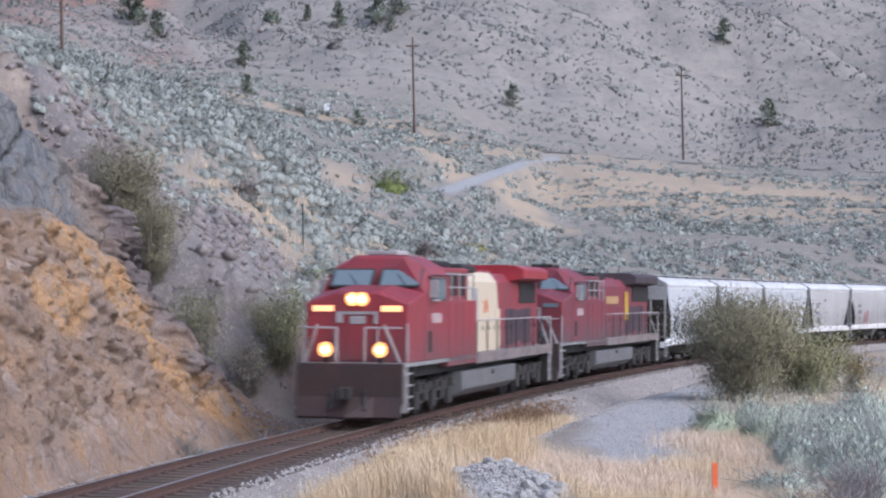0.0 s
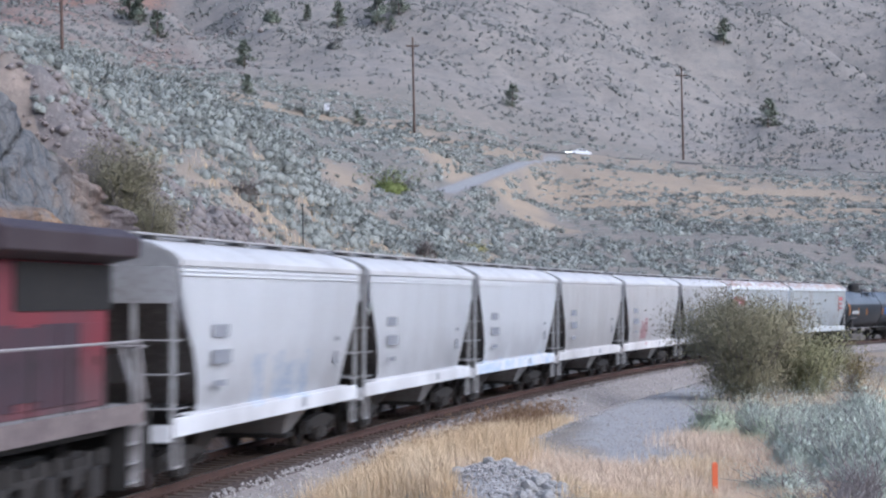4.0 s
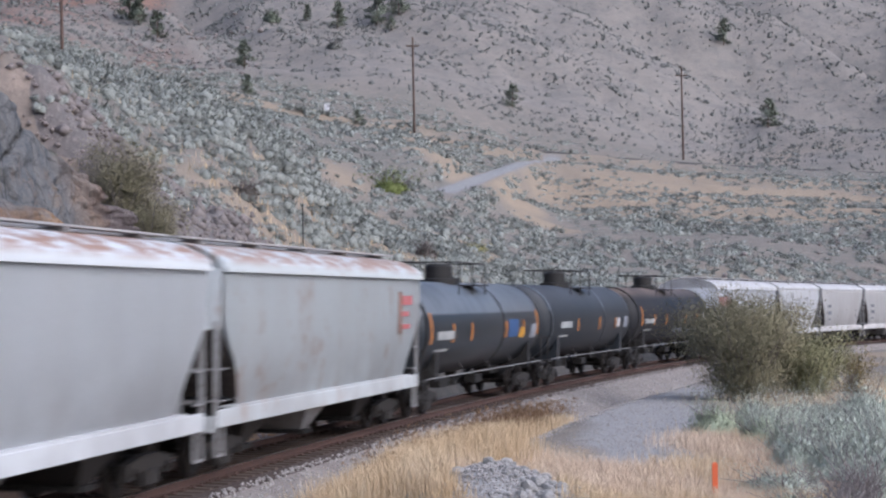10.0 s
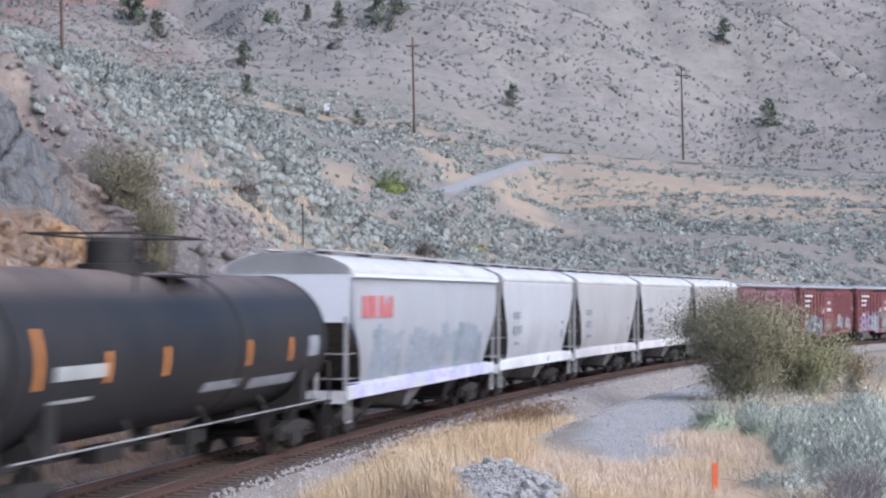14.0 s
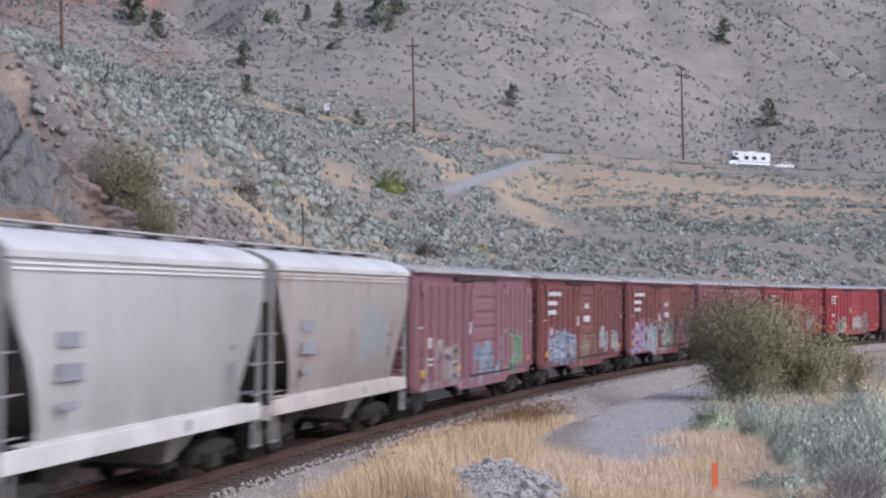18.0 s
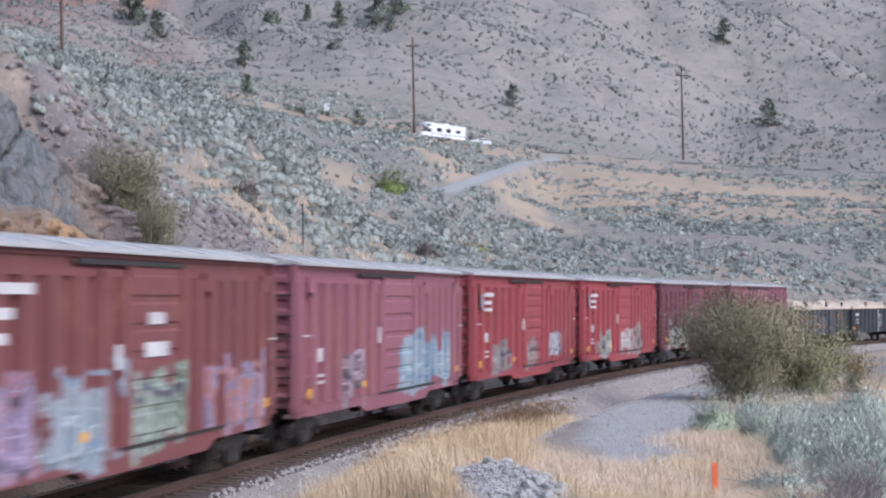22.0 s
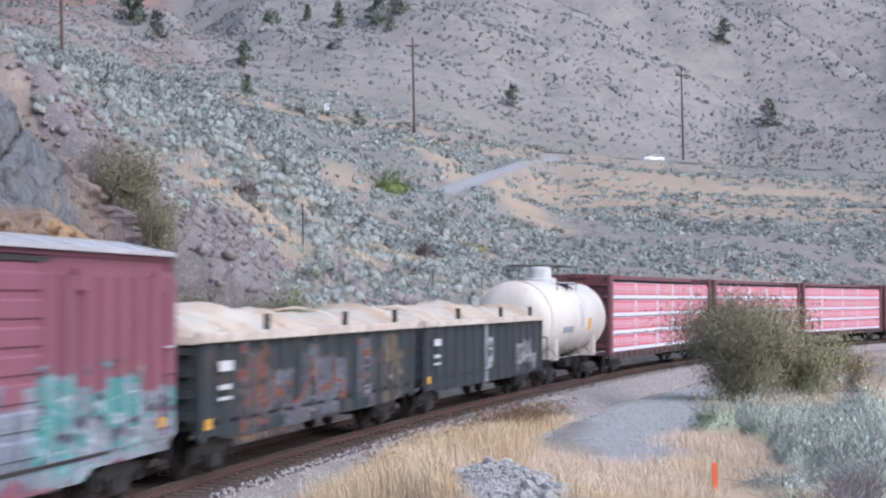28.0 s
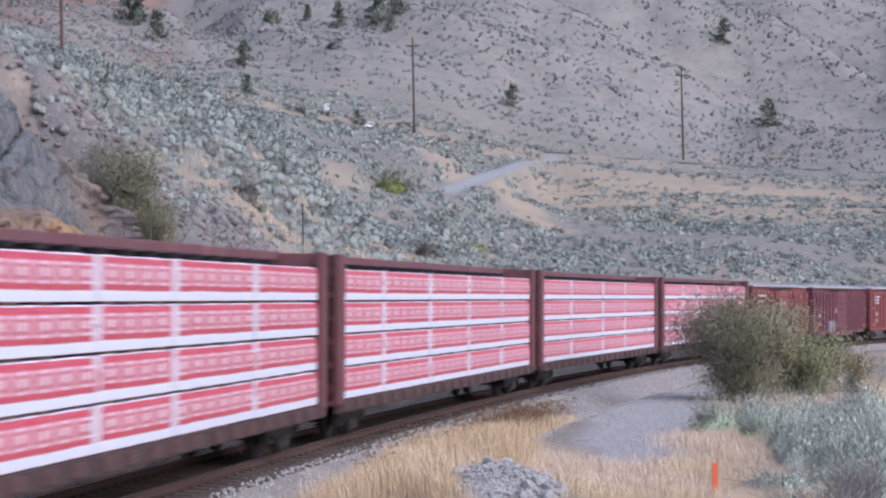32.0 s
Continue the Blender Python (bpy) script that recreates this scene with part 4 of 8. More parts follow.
M_RUBBLE = soft_mat("broken_rock", (0.22, 0.185, 0.175), (0.14, 0.125, 0.12), (0.31, 0.27, 0.25), big=0.9, fine=7, bump=0.7, dist=0.05, island=0.6)
M_OUTCROP = soft_mat("outcrop_rock", (0.21, 0.18, 0.17), (0.15, 0.138, 0.135), (0.30, 0.265, 0.25), big=0.7, fine=5, bump=0.9, dist=0.08)
outcrop(-14.5, -7.5, 56, 72, -11.2, 64, 3.0, 6.0, 0.9, 2, "fractured purple-brown bedrock above the cutting")
outcrop(-11.0, -4.2, 55, 76, -7.4, 64.5, 2.6, 8.0, 0.85, 7, "low fractured grey-brown bedrock on the slope")

# ---- highway strip ----
def highway():
    u = np.linspace(-0.85, 1.22, 90)
    P = np.array([road_line(a) for a in u])
    d = np.gradient(P[:, :2], axis=0)
    d /= np.linalg.norm(d, axis=1)[:, None]
    nrm = np.column_stack([-d[:, 1], d[:, 0]])
    rows = [np.column_stack([P[:, :2] + nrm * w, P[:, 2] + dz]) for w, dz in ((-4.6, -0.35), (-4.4, 0.0), (4.4, 0.0), (4.6, -0.35))]
    co = np.stack(rows, 1).reshape(-1, 3)
    i, j = np.meshgrid(np.arange(len(u) - 1), np.arange(3), indexing="ij")
    q = np.stack([i * 4 + j, i * 4 + j + 1, (i + 1) * 4 + j + 1, (i + 1) * 4 + j], -1).reshape(-1, 4)
    return fast_mesh("highway", co, q, soft_mat("old_asphalt", (0.075, 0.072, 0.07), (0.095, 0.09, 0.088), None, big=0.3, fine=8, rough=0.9), 4)


tagged(new("road", highway()), "grey asphalt highway on a shelf of the hillside", "road", kind="structure")


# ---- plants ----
M_SAGE = leaf_mat("sage_leaf", (0.29, 0.307, 0.28), (0.49, 0.51, 0.47), shade_mottle=0.3, grain=12.0)
M_SAGE_DARK = leaf_mat("sage_leaf_dark", (0.16, 0.168, 0.152), (0.28, 0.29, 0.265), shade_mottle=0.4, grain=11.0)
M_FARSHRUB = leaf_mat("far_shrub", (0.165, 0.168, 0.158), (0.26, 0.262, 0.245), shade_mottle=0.1)
M_PALE = leaf_mat("pale_sage", (0.64, 0.70, 0.59), (0.84, 0.90, 0.78), shade_mottle=0.25, grain=24.0)
M_RABBIT = leaf_mat("rabbitbrush_leaf", (0.53, 0.60, 0.42), (0.74, 0.80, 0.60), shade_mottle=0.25, grain=24.0)
M_OLIVE = leaf_mat("olive_leaf", (0.25, 0.225, 0.14), (0.42, 0.385, 0.255), shade_mottle=0.1)
M_OLIVE2 = leaf_mat("willow_leaf", (0.27, 0.26, 0.14), (0.45, 0.43, 0.25), shade_mottle=0.1)
M_GREEN = leaf_mat("green_leaf", (0.15, 0.185, 0.06), (0.28, 0.32, 0.12), shade_mottle=0.1)
M_NEEDLE = leaf_mat("pine_needle", (0.15, 0.172, 0.135), (0.27, 0.295, 0.225), shade_mottle=0.15)
M_STRAW = leaf_mat("dry_grass", (0.58, 0.42, 0.245), (0.86, 0.71, 0.50), shade_mottle=0.15)
M_TAN = leaf_mat("pink_straw", (0.68, 0.52, 0.38), (0.88, 0.74, 0.58), shade_mottle=0.1)
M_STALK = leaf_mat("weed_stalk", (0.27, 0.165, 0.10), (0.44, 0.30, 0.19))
M_TWIG = soft_mat("grey_twig", (0.19, 0.165, 0.16), (0.26, 0.23, 0.22), None, big=2, fine=15, rough=0.9)
M_BARK = soft_mat("pine_bark", (0.10, 0.065, 0.045), (0.15, 0.10, 0.07), None, big=2, fine=12, rough=0.95, bump=0.5)


def tuft(rng, n, leaf=0.16, up=0.6, hollow=0.8):
    """A cushion of n small leaf triangles round a lumpy dome, unit radius and height."""
    u = rng.normal(size=(n, 3))
    u[:, 2] = np.abs(u[:, 2])
    u /= np.linalg.norm(u, axis=1)[:, None]
    ph = rng.uniform(0, 6, 4)
    c = u * (cushion(u, ph) * (hollow + (1.18 - hollow) * rng.random(n) ** 1.5))[:, None]
    d = u * 0.7 + rng.normal(size=(n, 3)) * 0.45 + np.array([0, 0, up])
    d /= np.linalg.norm(d, axis=1)[:, None]
    w = np.cross(d, rng.normal(size=(n, 3)))
    w /= np.linalg.norm(w, axis=1)[:, None]
    k = leaf * rng.uniform(0.6, 1.4, (n, 1))
    v = np.stack([c - w * k * 0.28, c + w * k * 0.28, c + d * k * 1.3], 1).reshape(-1, 3)
    q = u + np.array([0, 0, 0.35]) + rng.normal(size=(n, 3)) * 0.2
    q /= np.linalg.norm(q, axis=1)[:, None]
    return v, np.arange(3 * n).reshape(-1, 3), np.repeat(q, 3, axis=0), ph


def cushion(u, ph):
    """Uneven reach of a shrub's outline in direction u."""
    a = np.arctan2(u[:, 1], u[:, 0])
    return 0.86 + 0.11 * np.sin(2 * a + ph[0]) + 0.07 * np.sin(4 * a + ph[1] + 2 * u[:, 2]) + 0.05 * np.sin(6 * u[:, 2] + 3 * a + ph[2])


def dome(rng, segs, rings, v0, f0, n0, ph, reach=0.8):
    """The close-grown body of a shrub inside its leaves."""
    v, f = [], []
    for r in range(rings + 1):
        e = (0.5 * math.pi + 0.55) * r / rings - 0.55
        for k in range(segs):
            a = 2 * math.pi * (k + 0.5 * (r % 2)) / segs
            v.append((math.cos(a) * math.cos(e), math.sin(a) * math.cos(e), math.sin(e)))
    v = np.array(v)
    v = v * (cushion(v, ph) * reach * rng.uniform(0.95, 1.05, len(v)))[:, None]
    for r in range(rings):
        for k in range(segs):
            a, b, c, d = r * segs + k, r * segs + (k + 1) % segs, (r + 1) * segs + (k + 1) % segs, (r + 1) * segs + k
            f += [(a, b, c), (a, c, d)] if r < rings - 1 else [(a, b, c)]
    nv = v + np.array([0, 0, 0.2])
    nv /= np.linalg.norm(nv, axis=1)[:, None]
    return np.concatenate([v0, v]), np.concatenate([f0, np.array(f) + len(v0)]), np.concatenate([n0, nv])


def area_points(rng, n, y0, y1, a0=-0.262, a1=0.262):
    y = np.sqrt(rng.uniform(y0 * y0, y1 * y1, n))
    return rng.uniform(a0, a1, n) * y, y


def clump(rng, subs, leaves, leaf, segs, rings, small=(0.35, 0.6)):
    """Several cushions of shoots grown into one uneven shrub."""
    V, F, N, base = [], [], [], 0
    for k in range(subs):
        v, f, q = dome(rng, segs, rings, *tuft(rng, leaves, leaf, 0.9, 0.76), reach=0.74)
        r = rng.uniform(*small) if k else 0.62
        a = rng.uniform(0, 2 * np.pi)
        d = 0.0 if not k else rng.uniform(0.25, 0.55)
        v = v * np.array([r, r, r * rng.uniform(0.8, 1.25)]) + np.array([math.cos(a) * d, math.sin(a) * d, 0.3 * (0.75 - d) * (k > 0)])
        V.append(v)
        F.append(f + base)
        N.append(q)
        base += len(v)
    return np.concatenate(V), np.concatenate(F), np.concatenate(N)


def hillside_sage():
    rng = np.random.default_rng(21)
    fine = [clump(rng, 5, 70, 0.125, 5, 2, (0.36, 0.58)) for _ in range(8)]
    near = [clump(rng, 5, 26, 0.2, 5, 2, (0.36, 0.58)) for _ in range(10)]
    mid = [clump(rng, 3, 15, 0.26, 4, 2, (0.42, 0.62)) for _ in range(10)]
    for name, mat, share, n, y0, y1, temp, seed in (
        ("sagebrush_slope", M_SAGE, 0.66, 2900, 52, 95, fine, 5), ("sagebrush_slope", M_SAGE, 0.66, 6100, 95, 150, near, 1), ("sagebrush_slope", M_SAGE, 0.66, 17500, 150, 400, mid, 2),
        ("dark_brush_slope", M_SAGE_DARK, 0.34, 1700, 52, 150, near, 3), ("dark_brush_slope", M_SAGE_DARK, 0.34, 4300, 150, 400, mid, 4)):
        x, y = area_points(rng, n, y0, y1)
        l, s = lateral(x, y)
        z = ground_height(x, y)
        a = x / y
        dens = np.interp(a, (-0.26, -0.03, 0.02, 0.06, 0.12, 0.26), (1.0, 1.0, 0.9, 0.8, 0.8, 0.85))
        open_ground = np.interp(a, (-0.06, 0.03), (0.0, 1.0))
        dens = dens * ((1 - 0.95 * open_ground) * (0.5 + 0.5 * smooth(-0.30, 0.10, fbm(x, y, 17, 3, 61))) + 0.95 * open_ground * smooth(-0.28, 0.12, fbm(x * 0.4, y, 17, 4, 62))) + 0.03
        # dry terraces and worn ground carry fewer shrubs
        dens = dens * (1 - 0.3 * smooth(283, 290, y) * (1 - smooth(325, 345, y)) * smooth(0.03, 0.06, a))
        dens = dens * (1 - 0.8 * smooth(150, 170, y) * (1 - smooth(195, 205, y)) * np.exp(-((x + 9.5) / 3.0) ** 2))
        for cx, cy, rx, ry in TERRACES:
            dens = dens * (1 - (0.78 if cx > 0 else 0.5) * smooth(1.05, 0.6, np.hypot((x - cx) / rx, (y - cy) / ry) + 0.4 * fbm(x, y, 8, 3, 35)))
        gx = np.interp(y, TRACK_Y, TRACK_X)
        keep = (rng.random(n) < dens) & (l < -5.5) & ~((s < 13.5) & (l > -10.5)) & ~((np.abs(x - gx) < 2.5) & (y > 198) & (y < 366))
        rd = np.min((x[:, None] - ROAD[None, ::2, 0]) ** 2 + (y[:, None] - ROAD[None, ::2, 1]) ** 2, axis=1)
        keep &= rd > np.where(x > -21, 64, 36)
        rocky = (np.hypot((x + 11.2) / 2.6, (y - 64) / 5.5) < 1) | (np.hypot((x + 7.4) / 2.2, (y - 64.5) / 7.5) < 1)
        keep &= ~(rocky & (rng.random(n) < 0.35))
        x, y, z = x[keep], y[keep], z[keep]
        size = (0.32 + 0.95 * rng.random(len(x)) ** 1.6) * np.interp(y, (52, 80, 110, 160), (0.52, 0.7, 0.95, 1.15)) * np.interp(x / y, (-0.1, 0.05), (1.1, 0.95))
        size = size * np.interp(np.hypot(x + 11, y - 52), (6, 14), (0.55, 1.0))
        P = np.column_stack([x, y, z - 0.12 * size, size, size * rng.uniform(0.75, 1.15, len(x))])
        tagged(new(name, scatter(name, temp, P, mat, seed)), "grey-green sagebrush over the hillside" if "sage" in name else "dark grey-brown brush between the sage", "shrubs", kind="stuff")


hillside_sage()


def far_shrubs():
    rng = np.random.default_rng(22)
    temp = [dome(rng, 4, 2, *tuft(rng, 3, leaf=0.4, hollow=0.7)) for _ in range(8)]
    n = 46000
    x, y = area_points(rng, n, 405, 900)
    a = x / y
    dens = smooth(-0.5, 0.3, fbm(x, y, 26, 4, 71)) * 0.75 + 0.2
    keep = rng.random(n) < dens
    x, y = x[keep], y[keep]
    z = ground_height(x, y)
    size = (0.36 + 0.75 * rng.random(len(x)) ** 1.9) * np.where(rng.random(len(x)) < 0.04, 1.6, 1.0)
    P = np.column_stack([x, y, z - 0.1 * size, size, size * rng.uniform(0.8, 1.2, len(x))])
    tagged(new("far_hill_brush", scatter("far_hill_brush", temp, P, M_FARSHRUB, 6)), "small dark shrubs dotted over the bare far hillside", "shrubs", kind="stuff")


far_shrubs()


def blades(rng, n, x, y, z, h, width, mat, name, label, lean=0.8):
    """Bent grass blades of two joints."""
    a = rng.uniform(0, 2 * np.pi, n)
    d = np.stack([np.cos(a), np.sin(a)], 1)
    p = np.stack([x, y], 1)
    k = rng.uniform(0.05, lean, n)[:, None] * h[:, None]
    side = np.stack([-d[:, 1], d[:, 0]], 1) * (width * rng.uniform(0.7, 1.3, n))[:, None] * 0.5
    mid, tip = p + d * k * 0.35, p + d * k
    co = np.stack([np.column_stack([p - side, z]), np.column_stack([p + side, z]), np.column_stack([mid + side * 0.8, z + h * 0.55]), np.column_stack([mid - side * 0.8, z + h * 0.55]), np.column_stack([tip, z + h])], 1).reshape(-1, 3)
    f = np.array([(0, 1, 2), (0, 2, 3), (3, 2, 4)])
    tris = (f[None] + (np.arange(n) * 5)[:, None, None]).reshape(-1, 3)
    return tagged(new(name, fast_mesh(name, co, tris, mat)), label, "grass", kind="stuff")


def foreground_grass():
    rng = np.random.default_rng(23)
    # verge of the track, knolls beside the stones, and round the shrubs
    spots = ((-2.9, 34, 1.0, 3.2, 5200, 0.7), (-1.5, 36.5, 1.1, 3.0, 7200, 0.95), (-0.5, 41, 1.0, 3.0, 6200, 1.0), (1.2, 46.5, 0.9, 3.2, 4200, 0.95), (-0.9, 43.5, 0.7, 2.5, 2600, 1.1), (0.2, 33, 0.7, 1.6, 2600, 0.6), (3.0, 33.5, 0.9, 2.0, 4200, 0.42), (4.4, 35.5, 0.9, 2.2, 3600, 0.38), (5.9, 41, 1.2, 3.0, 2600, 0.4), (9.5, 50, 2.4, 5.0, 3600, 0.5), (13.5, 66, 3.0, 6.0, 3200, 0.6), (17.5, 78, 3.0, 7.0, 2400, 0.7), (7.2, 36, 1.0, 2.5, 1800, 0.4))
    X, Y, H = [], [], []
    for x, y, rx, ry, n, h in spots:
        X.append(rng.normal(x, rx * 0.55, n))
        Y.append(rng.normal(y, ry * 0.55, n))
        H.append(h * rng.uniform(0.3, 1.0, n))
    x, y, h = map(np.concatenate, (X, Y, H))
    # a thick stand on the ballast's shoulder, thinning out along the line
    n = 30000
    sv, lv = -7.5 + 25 * rng.random(n) ** 0.9, 2.55 + np.abs(rng.normal(0, 0.75, n))
    xv, yv, _ = at_track(sv, lv)
    thick = smooth(-0.35, 0.15, fbm(xv, yv, 1.6, 3, 91) + 0.22 * smooth(-3, 1, sv) - 0.3 * smooth(10, 17, sv)) * smooth(4.8, 3.2, lv)
    hv = np.interp(sv, (-7.5, -3, 0, 6, 12, 18), (0.5, 1.0, 1.2, 1.05, 0.8, 0.5)) * (0.25 + 0.75 * rng.random(n)) * (0.6 + 0.4 * thick)
    keep = rng.random(n) < thick
    x, y, h = np.concatenate([x, xv[keep]]), np.concatenate([y, yv[keep]]), np.concatenate([h, hv[keep]])
    l, s = lateral(x, y)
    keep = (l > 2.5) & (np.hypot((x - 1.1) / 1.15, (y - 33.2) / 2.2) > rng.uniform(0.8, 1.05, len(x)))
    x, y, h = x[keep], y[keep], h[keep]
    blades(rng, len(x), x, y, ground_height(x, y) - 0.02, h, 0.014, M_STRAW, "dry_grass", "pale straw-coloured dry grass on the verge", 0.6)
    # pinkish dry grass between stones, stake and sage
    X, Y, H = [], [], []
    for px, py, rx, ry, n, hh in ((3.3, 40.0, 1.0, 2.6, 5200, 0.42), (4.0, 36.5, 1.1, 2.4, 5200, 0.4), (4.8, 39.5, 0.9, 2.6, 4200, 0.36), (2.9, 35.5, 0.6, 1.8, 2600, 0.5), (7.2, 49.0, 1.0, 3.4, 4200, 0.5), (7.5, 45.0, 0.8, 2.5, 3000, 0.5), (5.9, 36.0, 0.8, 2.4, 2600, 0.45), (2.4, 44.0, 0.9, 2.6, 2600, 0.3), (7.0, 39.0, 0.8, 3.0, 2600, 0.5), (16.0, 68.0, 2.4, 5.0, 3200, 0.7), (0.1, 36.0, 0.8, 1.6, 2600, 0.7)):
        X.append(rng.normal(px, rx * 0.6, n))
        Y.append(rng.normal(py, ry * 0.6, n))
        H.append(hh * rng.uniform(0.25, 1.0, n))
    x, y, h = map(np.concatenate, (X, Y, H))
    l, s = lateral(x, y)
    keep = (l > 2.9) & (np.hypot((x - 1.2) / 1.15, (y - 33.2) / 2.2) > rng.uniform(0.8, 1.05, len(x)))
    x, y, h = x[keep], y[keep], h[keep]
    blades(rng, len(x), x, y, ground_height(x, y) - 0.02, h, 0.009, M_TAN, "tan_grass", "pinkish tan wispy dry grass beside the gravel")
    # taller brown weeds with seed heads at the ballast's edge
    n = 760
    s = np.where(rng.random(n) < 0.55, rng.uniform(7, 17, n), -5 + 25 * rng.random(n))
    l = 2.5 + np.abs(rng.normal(0, 0.6, n))
    x, y, h = at_track(s, l)
    z = ground_height(x, y) - 0.02
    hh = rng.uniform(0.55, 1.2, n) * np.interp(s, (-5, 0, 12, 20), (0.8, 1.1, 1.0, 0.7))
    blades(rng, n, x, y, z, hh, 0.02, M_STALK, "brown_weeds", "tall brown seed-headed weeds beside the ballast", 0.5)
    head = [tuft(rng, 16, leaf=0.5)[:3] for _ in range(3)]
    rep = np.repeat(np.arange(n), 2)
    P = np.column_stack([x[rep] + rng.normal(0, 0.12, len(rep)), y[rep] + rng.normal(0, 0.12, len(rep)), z[rep] + hh[rep] * rng.uniform(0.6, 1.0, len(rep)), np.full(len(rep), 0.055), np.full(len(rep), 0.06)])
    tagged(new("weed_heads", scatter("weed_heads", head, P, M_STALK, 9)), "brown dry seed heads of weeds", "weeds", kind="stuff")
    # thin straw over the nearer hillside
    n = 26000
    x, y = area_points(rng, n, 55, 150)
    l, s = lateral(x, y)
    g = ground_zones(x, y)[0]
    keep = (l < -7) & (rng.random(n) < 0.15 + g) & ~((s < 13) & (l > -11))
    x, y = x[keep], y[keep]
    blades(rng, len(x), x, y, ground_height(x, y) - 0.02, rng.uniform(0.2, 0.5, len(x)), 0.035, M_STRAW, "hill_straw", "sparse straw-coloured bunch grass on the slope")


foreground_grass()


def stems_bm(rng, n, h, spread, r0, forks=2, bend=0.15):
    bm = bmesh.new()
    tips = []
    for i in range(n):
        a, t = rng.uniform(0, 2 * math.pi), rng.uniform(0.15, 1.0)
        d = Vector((math.cos(a) * spread * t, math.sin(a) * spread * t, h * rng.uniform(0.7, 1.0)))
        p, r = Vector((math.cos(a), math.sin(a), 0)) * 0.08 * spread * t, r0 * rng.uniform(0.6, 1.1)
        q = p + d * 0.45 + Vector((rng.normal() * bend, rng.normal() * bend, 0))
        tube(bm, p, q, r, 5, r * 0.7)
        tips += [p.lerp(q, 0.45), p.lerp(q, 0.75), q]
        for k in range(forks):
            e = q + d * 0.5 + Vector((rng.normal(), rng.normal(), rng.normal() * 0.5)) * bend * 2.2
            tube(bm, q, e, r * 0.65, 4, r * 0.25)
            tips.append(e)
            tips.append(q.lerp(e, 0.55))
    return bm, np.array([tuple(t) for t in tips])


def leaf_cloud(rng, tips, n, spread, leaf, squash=1.0, upright=0.4, slim=0.5):
    c = tips[rng.integers(0, len(tips), n)] + rng.normal(size=(n, 3)) * np.array([spread, spread, spread * squash])
    c[:, 2] = np.maximum(c[:, 2], 0.05)
    mid = np.array([0, 0, tips[:, 2].mean() * 0.6])
    u = (c - mid) / (np.linalg.norm(c - mid, axis=1)[:, None] + 1e-6)
    d = rng.normal(size=(n, 3)) * 0.8 + u * 0.5 + np.array([0, 0, upright])
    d /= np.linalg.norm(d, axis=1)[:, None]
    w = np.cross(d, rng.normal(size=(n, 3)))
    w /= np.linalg.norm(w, axis=1)[:, None]
    k = leaf * rng.uniform(0.6, 1.4, (n, 1))
    v = np.stack([c - w * k * slim * 0.5, c + w * k * slim * 0.5, c + d * k], 1)
    q = u + np.array([0, 0, 0.4]) + rng.normal(size=(n, 3)) * 0.15
    q /= np.linalg.norm(q, axis=1)[:, None]
    return v.reshape(-1, 3), np.arange(3 * n).reshape(-1, 3), np.repeat(q, 3, axis=0)


def shrub(name, label, x, y, h, w, mat, n, leaf, seed, stems=14, category="shrub", r0=0.03, upright=0.4, group="", lift=0.0, cloud=0.07, sink=0.05, body=0.0, slim=0.5, base=None):
    """body: how much of the height a close-grown core fills inside the leaves."""
    rng = np.random.default_rng(seed)
    z = float(ground_height(np.array([x]), np.array([y]))[0]) if base is None else base
    ob = thing(name, label, category, group)
    ob.matrix_basis = pose(x, y, z - sink)
    bm, tips = stems_bm(rng, stems, h * 0.9, w * 0.42, r0, 3)
    tagged(part("stem", bm, M_TWIG, ob), kind="stuff")
    if not n:
        return ob
    tips = tips[tips[:, 2] > h * lift]
    co, tris, nor = leaf_cloud(rng, tips, n, w * cloud, leaf, h / w, upright, slim)
    if body:
        # shoots that stand out of a rounded core
        m = n * 5 // 6
        v, f, q = clump(rng, 12, m // 12, leaf / (0.22 * w), 9, 4, (0.2, 0.42))
        m = (m // 12) * 12
        v = v * np.array([w * 0.5, w * 0.5, h * body / max(0.6, v[:, 2].max())])
        co, tris, nor = np.concatenate([co[:3 * (n // 6)], v]), np.concatenate([tris[:n // 6], f + 3 * (n // 6)]), np.concatenate([nor[:3 * (n // 6)], q])
    me = fast_mesh("foliage", co, tris, mat, 3, nor)
    again("foliage", me, ob)
    return ob


G = "foreground shrubs"
shrub("willow_bush", "tall olive-brown leafy bush between road and track", 11.6, 70.5, 4.3, 6.0, M_OLIVE, 72000, 0.08, 1, 64, "bush", 0.022, 0.6, cloud=0.085, slim=0.45)
shrub("willow_bush", "lower yellow-green lobe of roadside bush", 14.2, 71.5, 2.8, 3.8, M_OLIVE2, 30000, 0.08, 2, 36, "bush", 0.02, 0.6, cloud=0.085, slim=0.45)
shrub("willow_bush", "thin brown-yellow leafy bush by the track", 16.4, 73.5, 2.1, 2.2, leaf_mat("ochre_leaf", (0.22, 0.17, 0.07), (0.40, 0.32, 0.16)), 4200, 0.08, 3, 20, "bush", 0.015, 0.6, cloud=0.06, slim=0.4)
